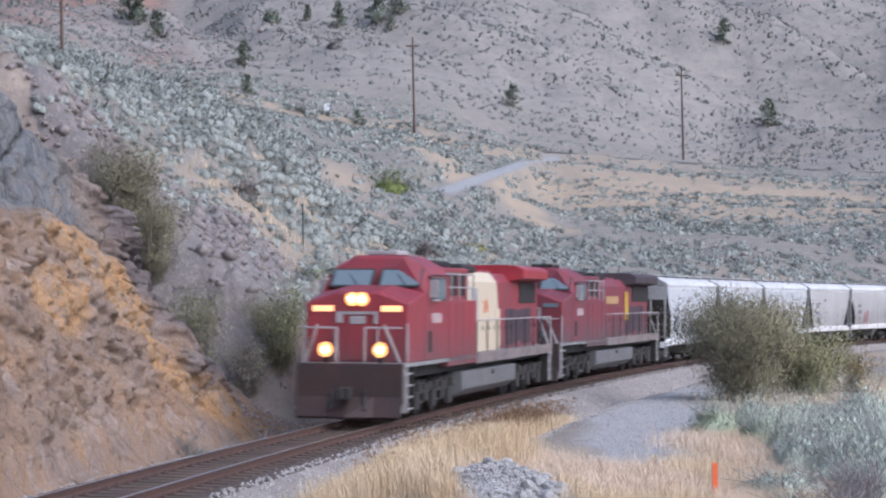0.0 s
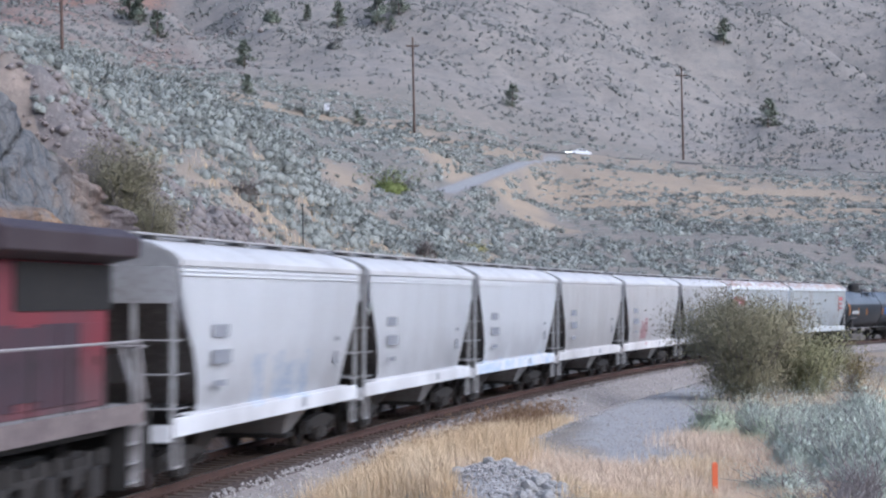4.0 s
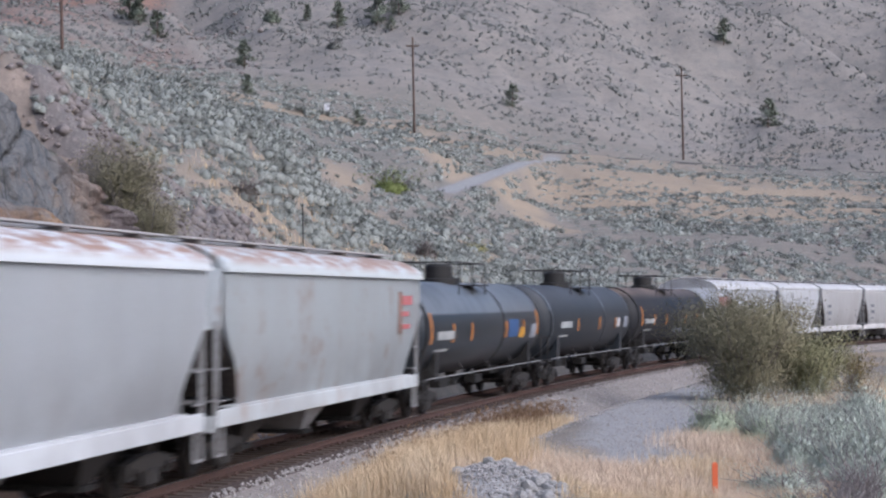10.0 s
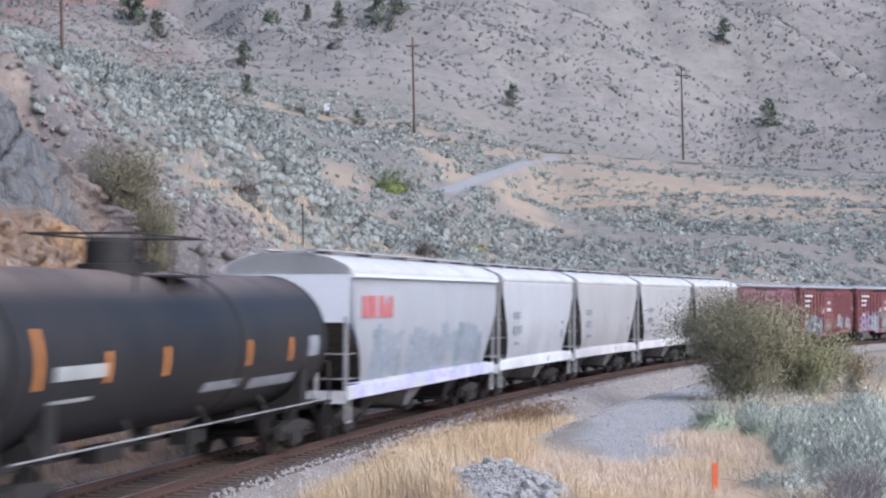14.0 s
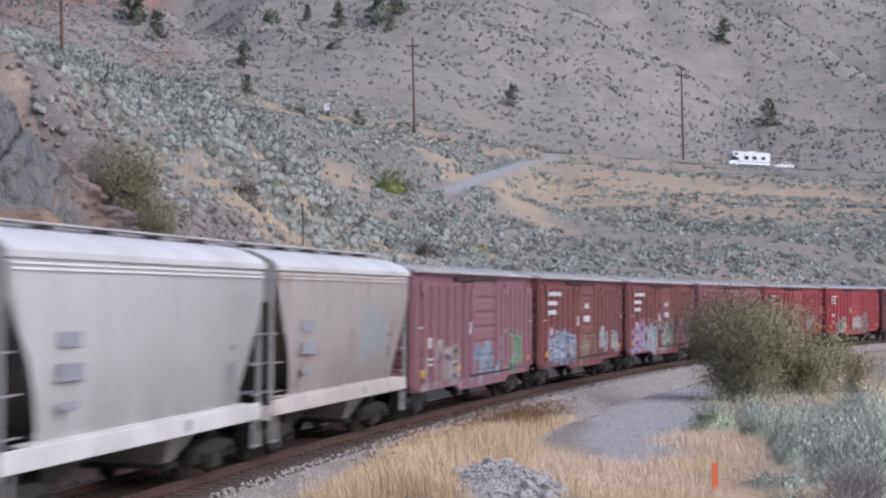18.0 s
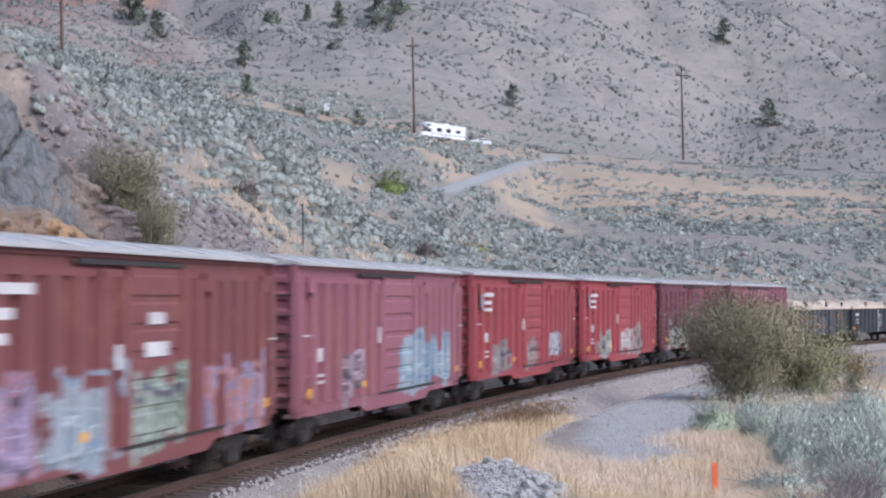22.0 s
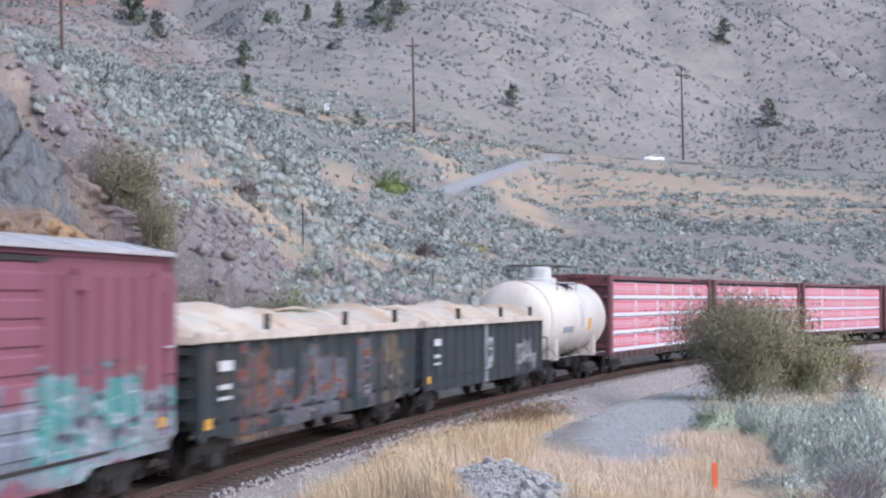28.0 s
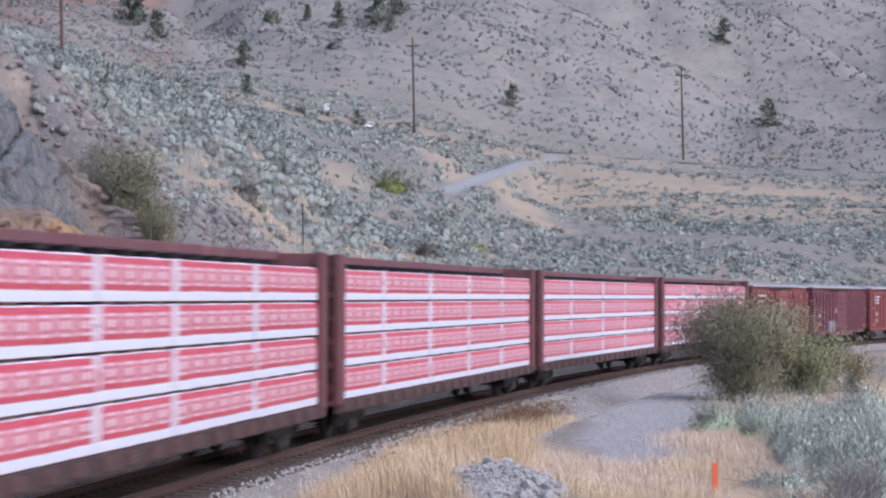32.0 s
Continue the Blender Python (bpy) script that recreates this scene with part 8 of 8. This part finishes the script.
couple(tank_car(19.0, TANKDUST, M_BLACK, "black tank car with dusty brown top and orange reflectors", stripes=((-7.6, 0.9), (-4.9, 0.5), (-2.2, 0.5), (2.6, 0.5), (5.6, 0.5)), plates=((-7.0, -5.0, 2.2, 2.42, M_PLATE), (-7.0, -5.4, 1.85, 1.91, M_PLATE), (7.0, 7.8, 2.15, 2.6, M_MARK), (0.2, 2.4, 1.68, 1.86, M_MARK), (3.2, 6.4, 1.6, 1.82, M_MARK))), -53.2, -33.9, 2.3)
hop_rows(HOPS2, 30)

MAROON, PINKRED, BROWNRED, DEEP = (0.19, 0.058, 0.08), (0.27, 0.10, 0.125), (0.185, 0.058, 0.06), (0.16, 0.05, 0.066)
FADE = (0.10, 0.05, 0.058)
BOXES_ = (
    (36.4, 54.4, (0.24, 0.11, 0.135), "", (-0.9, 2.4), ((-7.0, -2.4, 1.0, 1.95, (0.35, 0.30, 0.24), (0.42, 0.36, 0.34), B_DARK), (-1.0, 3.2, 1.0, 2.0, (0.17, 0.24, 0.30), (0.32, 0.38, 0.42), B_DARK), (3.4, 6.4, 1.1, 2.1, G_GREEN, (0.22, 0.36, 0.2), (0.4, 0.45, 0.4))), "faded maroon boxcar with grey and green graffiti"),
    (54.4, 71.9, BROWNRED, "three_lines", (-0.9, 2.0), ((-6.8, -1.8, 0.95, 2.1, B_BLUE, (0.38, 0.42, 0.48), B_DARK), (-0.9, 2.2, 1.0, 1.9, (0.25, 0.2, 0.12), (0.32, 0.26, 0.17), B_DARK), (2.8, 7.0, 1.2, 2.0, (0.5, 0.52, 0.42), (0.3, 0.34, 0.36), (0.24, 0.2, 0.25))), "brown-red boxcar with blue graffiti and white lettering bars"),
    (71.9, 89.4, BROWNRED, "three_lines", (-0.6, 2.0), ((-7.2, -4.2, 1.0, 2.2, PINKY, (0.35, 0.28, 0.4), B_DARK), (-4.0, -0.8, 1.0, 2.2, (0.34, 0.43, 0.47), B_PALE, (0.3, 0.4, 0.5)), (-0.4, 2.2, 1.0, 2.1, (0.22, 0.28, 0.2), (0.36, 0.42, 0.34), B_DARK), (3.2, 7.2, 1.1, 2.2, PINKY, (0.30, 0.25, 0.35), (0.5, 0.25, 0.2))), "brown-red boxcar with pink and pale blue graffiti"),
    (89.4, 107.8, PINKRED, "", (-0.9, 2.3), ((-4.6, -2.6, 1.0, 2.1, (0.2, 0.15, 0.18), (0.42, 0.32, 0.36), B_DARK), (0.8, 6.9, 1.1, 2.35, (0.15, 0.29, 0.40), (0.37, 0.46, 0.50), (0.22, 0.34, 0.42))), "faded pink-red boxcar with light blue graffiti"),
    (107.8, 126.2, (0.29, 0.05, 0.06), "slanted", (-0.6, 2.2), ((-5.6, -3.0, 1.0, 1.9, (0.22, 0.2, 0.18), (0.34, 0.32, 0.3), B_DARK), (-0.4, 1.4, 1.1, 2.0, (0.42, 0.36, 0.3), (0.3, 0.24, 0.2), B_DARK), (3.4, 5.6, 1.4, 2.2, (0.6, 0.62, 0.62), (0.35, 0.38, 0.45), B_DARK)), "bright red boxcar with small white graffiti tags"),
    (126.2, 143.8, (0.31, 0.05, 0.06), "slanted", (-0.6, 2.1), ((-4.9, -2.2, 1.0, 2.0, (0.25, 0.26, 0.2), (0.4, 0.42, 0.36), B_DARK), (-0.4, 2.2, 1.1, 2.1, (0.62, 0.6, 0.55), (0.5, 0.48, 0.44), (0.3, 0.1, 0.1)), (2.4, 4.4, 1.1, 2.2, (0.3, 0.24, 0.2), (0.36, 0.32, 0.26), B_DARK)), "bright red boxcar with a white panel of graffiti"),
    (143.8, 161.8, DEEP, "", (-0.6, 2.2), ((-6.6, -1.6, 1.0, 2.1, (0.36, 0.4, 0.26), (0.5, 0.52, 0.4), B_DARK), (-0.6, 2.2, 1.0, 2.1, (0.4, 0.42, 0.26), (0.34, 0.32, 0.24), B_DARK), (2.4, 7.4, 1.0, 2.3, (0.32, 0.40, 0.45), (0.18, 0.34, 0.34), B_DARK)), "dark maroon boxcar with pale green and blue graffiti"),
    (161.8, 179.6, (0.25, 0.09, 0.12), "", (-0.9, 2.2), ((-1.2, 4.0, 1.0, 2.0, (0.16, 0.2, 0.24), (0.3, 0.34, 0.38), B_DARK), (1.6, 8.0, 1.0, 2.2, (0.10, 0.40, 0.36), (0.34, 0.37, 0.4), B_DARK)), "faded maroon boxcar with turquoise and grey graffiti"),
    (329.0, 346.8, (0.24, 0.06, 0.06), "three_lines", (-0.9, 2.2), (), "red boxcar with white lettering bars"),
    (346.8, 364.6, DEEP, "", (-0.9, 2.2), ((-3.4, -1.6, 1.0, 1.7, B_PALE, (0.4, 0.4, 0.42), B_DARK),), "dark maroon boxcar with a small pale tag"),
    (364.6, 382.4, (0.26, 0.07, 0.07), "slanted", (-0.9, 2.2), (), "red boxcar at the tail of the visible train"),
    (382.4, 400.2, MAROON, "", (-0.9, 2.2), (), "maroon boxcar with a silver roof"),
)
for i, (a, b, c, marks, door, sprays, label) in enumerate(BOXES_):
    paint = car_paint("boxcar_paint", c, FADE, 0.6, 0.25, sprays, rough=0.6, seed=50 + i)
    couple(boxcar(b - a, paint, M_GALV, label, door, i % 3 == 1, marks), a, b, 2.6)

COVER = car_paint("dusty_cover", (0.80, 0.73, 0.62), (0.62, 0.38, 0.20), 1.2, 0.6, rough=0.8, seed=80)
GON = car_paint("gondola_slate", (0.025, 0.031, 0.034), (0.06, 0.057, 0.055), 0.5, 0.2, ((-6.4, -4.6, 1.0, 2.5, (0.22, 0.08, 0.05), (0.05, 0.05, 0.05), (0.12, 0.11, 0.1)), (-4.4, 4.4, 1.0, 2.2, (0.04, 0.045, 0.05), (0.13, 0.14, 0.16), (0.26, 0.09, 0.05)), (5.2, 7.2, 1.0, 2.2, (0.04, 0.045, 0.045), (0.16, 0.12, 0.07), (0.05, 0.05, 0.05))), rough=0.8, seed=81)
GON2 = car_paint("gondola_black", (0.026, 0.031, 0.035), (0.065, 0.062, 0.06), 0.5, 0.1, ((-0.9, 0.4, 1.0, 2.5, (0.5, 0.5, 0.5), (0.1, 0.1, 0.1), (0.3, 0.3, 0.3)), (4.2, 7.2, 1.1, 1.9, (0.28, 0.25, 0.21), (0.14, 0.14, 0.14), (0.4, 0.38, 0.34))), rough=0.8, seed=82)
couple(gondola(18.6, GON, "slate gondola car with orange and grey graffiti and a tan cover", COVER), 179.6, 198.2, 2.5)
couple(gondola(18.2, GON2, "black gondola car with pale smears under a tan cover", COVER), 198.2, 216.4, 2.5)
CREAMT = car_paint("cream_tank", (0.68, 0.63, 0.56), (0.36, 0.28, 0.21), 0.7, 0.2, rough=0.5, seed=83)
couple(tank_car(12.3, CREAMT, CREAMT, "short cream-white tank car with brown streaks", r=1.52, zc=2.58, dome=M_WHITE_MARK, stripes=(), plates=((-3.0, -1.2, 2.05, 2.3, M_MARK), (1.6, 2.1, 2.1, 2.6, M_YELLOW), (0.2, 0.6, 2.3, 3.2, M_GALV))), 216.4, 228.7, 2.3)
CBRED = car_paint("centrebeam_brown", (0.135, 0.045, 0.05), (0.19, 0.13, 0.12), 0.4, 0.25, rough=0.65, seed=90)
for i, (a, b) in enumerate(((228.7, 254.1), (254.1, 279.7), (279.7, 305.1), (305.1, 329.0))):
    couple(centrebeam(b - a, CBRED, "brown centre-beam flat car stacked with red-wrapped lumber", i), a, b, 2.9)


# ---- poles, posts, stones, stake, sign ----
def z_at(x, y):
    return float(ground_height(np.array([x]), np.array([y]))[0])


def utility_pole(x, y, h, r, lean):
    ob = thing("utility_pole", "tall weathered brown wooden utility pole", "pole", "utility poles")
    ob.matrix_basis = pose(x, y, z_at(x, y) - 0.4, 0, lean, 0)
    part("shaft", tube(bmesh.new(), (0, 0, 0), (0, 0, h), r, 10, r * 0.65), M_POLE, ob)
    part("crossarm", boxes((-1.3, 1.3, -0.09, 0.09, h - 1.9, h - 1.66)), M_POLE, ob)
    for a in (-1.2, -0.5, 0.5, 1.2):
        part("insulator", lathe_z(bmesh.new(), [(h - 1.66, 0.05), (h - 1.5, 0.09), (h - 1.38, 0.05)], 8, a, 0), M_STEEL, ob)
    for s in (-1, 1):
        part("arm_brace", tube(bmesh.new(), (s * 0.75, -0.1, h - 1.78), (0, -0.1, h - 2.6), 0.03, 5), M_STEEL, ob)


utility_pole(-5.9, 372.5, 19.6, 0.26, -1.4)
utility_pole(53.4, 407.0, 21.0, 0.26, -1.3)
utility_pole(-43.6, 209.0, 13.5, 0.21, -1.6)
for x, y, h in ((-6.05, 79.3, 1.75), (-0.55, 101.0, 1.1), (2.4, 112.0, 1.0)):
    ob = thing("fence_post", "slim dark metal fence post in the grass", "post", "fence posts")
    ob.matrix_basis = pose(x, y, z_at(x, y) - 0.15, 0, -1.0, 0)
    part("shaft", boxes((-0.025, 0.025, -0.03, -0.02, 0, h + 0.15), (-0.006, 0.006, -0.03, 0.03, 0, h + 0.15)), M_STEEL, ob)
    part("cap", boxes((-0.035, 0.035, -0.04, 0.035, h + 0.15, h + 0.2)), M_BLACK, ob)
ob = thing("road_marker", "white painted marker board on a post", "sign")
ob.matrix_basis = pose(-23.2, 363.0, z_at(-23.2, 363.0) + 0.9)
part("board", boxes((-0.5, 0.5, -0.03, 0.03, 1.2, 3.4)), plain("white_board", (0.78, 0.78, 0.8), 0.6), ob, bevel=0.02)
part("panel", boxes((0.1, 0.62, -0.06, -0.03, 2.6, 3.2)), plain("grey_board", (0.5, 0.5, 0.52), 0.6), ob)
part("post", boxes((-0.06, 0.06, 0.03, 0.12, -1.3, 3.3)), M_STEEL, ob)
ob = thing("survey_stake", "orange-painted wooden survey stake in gravel", "stake")
ob.matrix_basis = pose(5.45, 36.6, z_at(5.45, 36.6) - 0.15, 0, -1.5, 0)
part("stake", loft(bmesh.new(), [[(-0.055, -0.02, 0), (0.055, -0.02, 0), (0.055, 0.02, 0), (-0.055, 0.02, 0)], [(-0.055, -0.02, 0.86), (0.055, -0.02, 0.86), (0.055, 0.02, 0.86), (-0.055, 0.02, 0.86)], [(-0.035, -0.015, 0.9), (0.035, -0.015, 0.9), (0.035, 0.015, 0.9), (-0.035, 0.015, 0.9)]]), soft_mat("orange_paint", (0.78, 0.16, 0.05), (0.70, 0.14, 0.05), None, big=3, fine=20, rough=0.6), ob)
part("bare_foot", boxes((-0.053, 0.053, -0.019, 0.019, -0.1, 0.0)), M_BOARD, ob)


def stone_pile():
    rng = np.random.default_rng(77)
    M_PALESTONE = soft_mat("pale_boulder", (0.40, 0.39, 0.38), (0.27, 0.26, 0.25), (0.56, 0.545, 0.53), big=1.6, fine=9, bump=0.6, dist=0.03, spread=0.5)
    ob = thing("stone_pile", "pile of pale grey broken stones on gravel", "stones")
    ob.matrix_basis = pose(1.6, 32.9, 0)
    kinds = []
    for k in range(5):
        bm = bmesh.new()
        bmesh.ops.create_icosphere(bm, subdivisions=2, radius=0.5)
        for v in bm.verts:
            q = noise.noise(v.co * 2.2 + Vector((k * 5, 0, 0)))
            v.co *= 1 + 0.45 * q
            for ax in range(3):
                v.co[ax] = max(-0.42, min(0.42, v.co[ax]))
        kinds.append(finish("stone", bm, M_PALESTONE, smooth_faces=True))
    for i in range(280):
        t = rng.random()
        x = 1.25 + rng.normal() * 0.55 + (0.95 * t)
        y = 33.6 + rng.normal() * 1.2 - 1.6 * t
        s = rng.uniform(0.06, 0.16) if i > 34 else rng.uniform(0.16, 0.34)
        st = again("stone", kinds[i % 5], ob, (x - 1.6, y - 32.9, z_at(x, y) + s * 0.16), (rng.uniform(-20, 20), rng.uniform(-20, 20), rng.uniform(0, 360)))
        st.scale = (s, s * rng.uniform(0.7, 1.1), s * rng.uniform(0.55, 0.85))


stone_pile()


def gravel():
    rng = np.random.default_rng(78)
    n = 12000
    y = 27 + 50 * rng.random(n) ** 1.4
    cx = np.interp(y, (26, 34, 42, 55, 68, 80), (7.0, 6.0, 5.3, 5.9, 8.2, 12.0))
    x = cx + rng.normal(0, 1.5, n)
    m = rng.random(n) < 0.3
    x[m], y[m] = 1.0 + rng.normal(0, 0.9, m.sum()), 33.0 + rng.normal(0, 1.4, m.sum())
    size = rng.uniform(0.02, 0.065, n)
    P = np.column_stack([x, y, ground_height(x, y) + size * 0.15, size, size * 0.8])
    l, s = lateral(x, y)
    tagged(new("loose_gravel", scatter("loose_gravel", PEBBLES, P[l > 3.5], M_STONE, 5)), "loose grey gravel on the service track", "gravel", kind="stuff")


gravel()

# ---- road vehicles ----
M_VWHITE = plain("vehicle_white", (0.78, 0.79, 0.80), 0.35, 0.0, 0.06)
M_VGLASS = plain("vehicle_glass", (0.03, 0.035, 0.04), 0.08)
M_TYRE = plain("tyre_black", (0.025, 0.025, 0.025), 0.85)
M_SILVER = plain("vehicle_silver", (0.62, 0.64, 0.66), 0.35, 0.4, 0.06)
M_VRED = plain("tail_red", (0.35, 0.02, 0.02), 0.4)


def road_wheel(parent, x, y, r):
    w = again("wheel", shared("road_wheel%g" % r, lambda: finish("wheel", lathe_y(bmesh.new(), [(-0.1, r * 0.55), (-0.11, r * 0.9), (-0.08, r), (0.08, r), (0.11, r * 0.9), (0.1, r * 0.55)], 18), M_TYRE)), parent, (x, y, r))
    again("rim", shared("road_rim%g" % r, lambda: finish("rim", lathe_y(bmesh.new(), [(-0.12, r * 0.2), (-0.1, r * 0.56), (0.1, r * 0.56), (0.12, r * 0.2)], 12), M_SILVER)), w)


def motorhome():
    """Nose towards -x."""
    v = thing("motorhome", "white cab-over motorhome with dark side windows", "motorhome")
    bm = bmesh.new()
    prof = [(-2.6, 0.55), (4.6, 0.55), (4.6, 3.05), (4.45, 3.2), (-3.9, 3.25), (-4.3, 3.0), (-4.2, 2.45), (-3.1, 2.05), (-2.6, 2.0)]
    part("house_body", prism_y(bm, prof, -1.2, 1.2), M_VWHITE, v, bevel=0.05)
    part("cab", prism_y(bmesh.new(), [(-4.9, 0.5), (-2.5, 0.5), (-2.5, 2.15), (-3.3, 2.1), (-4.0, 1.35), (-4.9, 1.15)], -0.98, 0.98), M_VWHITE, v, bevel=0.05)
    part("windscreen", loft(bmesh.new(), [[(-4.0, -0.85, 1.38), (-4.0, 0.85, 1.38), (-3.32, 0.8, 2.06), (-3.32, -0.8, 2.06)], [(-4.05, -0.85, 1.42), (-4.05, 0.85, 1.42), (-3.37, 0.8, 2.1), (-3.37, -0.8, 2.1)]]), M_VGLASS, v)
    for s in (-1, 1):
        for a, b, c, d in ((-3.7, -2.8, 1.35, 1.95), (-1.6, -0.5, 1.6, 2.4), (0.4, 1.4, 1.6, 2.4), (2.5, 3.4, 1.7, 2.35), (-3.9, -3.0, 2.5, 2.95)):
            part("window", boxes((a, b, s * 1.205 - 0.012, s * 1.205 + 0.012, c, d) if a > -2.7 or c > 2.2 else (a, b, s * 0.985 - 0.012, s * 0.985 + 0.012, c, d)), M_VGLASS, v)
        part("awning", boxes((-2.2, 3.6, s * 1.26 - 0.05, s * 1.26 + 0.05, 2.95, 3.1)), M_SILVER, v)
        part("stripe", boxes((-2.5, 4.5, s * 1.205 - 0.008, s * 1.205 + 0.008, 1.1, 1.25)), M_MARK, v)
        for x in (-3.7, 2.3):
            road_wheel(v, x, s * 0.95, 0.4)
        part("tail_lamp", boxes((4.58, 4.63, s * 1.0 - 0.08, s * 1.0 + 0.08, 0.9, 1.2)), M_VRED, v)
    part("roof_unit", boxes((0.2, 1.2, -0.4, 0.4, 3.2, 3.5)), M_VWHITE, v, bevel=0.06)
    part("bumper", boxes((-5.0, -4.85, -0.95, 0.95, 0.45, 0.7)), M_SILVER, v)
    return v


def sedan(name, paint, label, lit=False):
    v = thing(name, label, "car")
    hull = [(-2.3, 0.35), (2.3, 0.35), (2.35, 0.75), (2.2, 0.98), (1.3, 1.02), (-1.1, 0.98), (-2.1, 0.82), (-2.35, 0.6)]
    part("body", prism_y(bmesh.new(), hull, -0.88, 0.88), paint, v, bevel=0.06)
    cabin = bmesh.new()
    loft(cabin, [[(-1.2, s * 0.84, 0.97), (1.75, s * 0.84, 1.0), (1.0, s * 0.66, 1.47), (-0.35, s * 0.66, 1.47)] for s in (-1, 1)])
    part("roof", cabin, paint, v, bevel=0.04)
    for s in (-1, 1):
        for a, b, c, d in ((-0.75, 0.28, -0.25, 0.26), (0.36, 1.35, 0.36, 0.92)):
            part("window", loft(bmesh.new(), [[(a, s * (0.845 + k), 1.03), (b, s * (0.845 + k), 1.03), (d, s * (0.695 + k), 1.40), (c, s * (0.695 + k), 1.40)] for k in (0.0, 0.012)]), M_VGLASS, v)
        for x in (-1.45, 1.4):
            road_wheel(v, x, s * 0.78, 0.32)
        part("headlamp", boxes((-2.37, -2.25, s * 0.65 - 0.16, s * 0.65 + 0.16, 0.62, 0.78)), glow("car_lamp", (1.0, 0.95, 0.85), 12.0) if lit else M_SILVER, v)
        part("tail_lamp", boxes((2.28, 2.36, s * 0.7 - 0.12, s * 0.7 + 0.12, 0.75, 0.92)), M_VRED, v)
    part("windscreen", loft(bmesh.new(), [[(-1.2 - k, -0.78, 1.0 + k), (-1.2 - k, 0.78, 1.0 + k), (-0.40 - k, 0.62, 1.44 + k), (-0.40 - k, -0.62, 1.44 + k)] for k in (0.0, 0.02)]), M_VGLASS, v)
    part("rear_window", loft(bmesh.new(), [[(1.70 + k, -0.76, 1.03 + k), (1.70 + k, 0.76, 1.03 + k), (1.05 + k, 0.62, 1.44 + k), (1.05 + k, -0.62, 1.44 + k)] for k in (0.0, 0.02)]), M_VGLASS, v)
    return v


RV = motorhome()
TOWED = sedan("towed_car", M_SILVER, "small silver car towed behind the motorhome")
CAR_A = sedan("white_car", M_VWHITE, "white car with lit headlamps on the highway", True)
CAR_B = sedan("white_car", M_VWHITE, "white hatchback driving on the highway")


# ---- what moves ----
def train_shift(t):
    """Metres that the train still has to go, against its place at 16 s."""
    q = t - 16.0
    return -15.927 * q - 0.00735 * q * q


def car_pose(s, half):
    x0, y0, _ = at_track(s - half)
    x1, y1, _ = at_track(s + half)
    turn = math.degrees(math.atan2(y1 - y0, x1 - x0))
    return pose((x0 + x1) / 2, (y0 + y1) / 2, 0.0, 0, 0, turn)


ROAD_U = np.linspace(-9.0, 3.0, 2400)
ROAD_P = np.array([road_line(u) for u in ROAD_U])
ROAD_D = ROAD_P[:, 0] / ROAD_P[:, 1]
ROAD_S = np.concatenate([[0], np.cumsum(np.linalg.norm(np.diff(ROAD_P[:, :2], axis=0), axis=1))])


def road_pose(direction, back):
    """On the highway where it lies in that direction from the camera, heading for its upper end; back: metres behind."""
    s = float(np.interp(-direction, -ROAD_D, ROAD_S)) - back
    p, q = ([float(np.interp(s + d, ROAD_S, ROAD_P[:, i])) for i in range(3)] for d in (-2.0, 2.0))
    turn = math.degrees(math.atan2(p[1] - q[1], p[0] - q[0]))
    climb = math.degrees(math.atan2(q[2] - p[2], 4.0))
    return pose((p[0] + q[0]) / 2, (p[1] + q[1]) / 2, (p[2] + q[2]) / 2 + 0.02, 0, climb, turn)


def motions():
    times = [i * 0.5 for i in range(65)]
    for ob, s, half in CARS:
        walk(ob, [(t, car_pose(s + train_shift(t), half)) for t in times])
    # traffic on the highway, by its direction from the camera (x / y)
    steady = lambda a0, t0, rate: (lambda t: a0 - rate * (t - t0))
    camper = lambda t: float(np.interp(t, (0, 16.5, 19, 21, 23, 24, 25, 25.5, 28, 32), (0.893, 0.2266, 0.1264, 0.0435, -0.0459, -0.0944, -0.1425, -0.1724, -0.30, -0.50)))
    for ob, where, back in ((RV, camper, 0.0), (TOWED, camper, 8.2), (CAR_A, steady(0.1462, 2.5, 0.0481), 0.0), (CAR_B, steady(0.1144, 28.0, 0.0392), 0.0)):
        walk(ob, [(t, road_pose(where(t), back)) for t in times])
    # wheels roll with the way that the train has gone; wheels alike share one turning
    spins = [i / FPS for i in range(32 * FPS + 1)]
    done = {}
    for w, x, r in WHEELS:
        if (x, r) not in done:
            walk(w, [(t, pose(x, 0, r, 0, math.degrees(train_shift(t) / r) % 360.0, 0)) for t in spins])
            done[(x, r)] = w.animation_data
        else:
            w.rotation_mode = "QUATERNION"
            keys = w.animation_data_create()
            keys.action = done[(x, r)].action
            keys.action_slot = done[(x, r)].action_slot


motions()
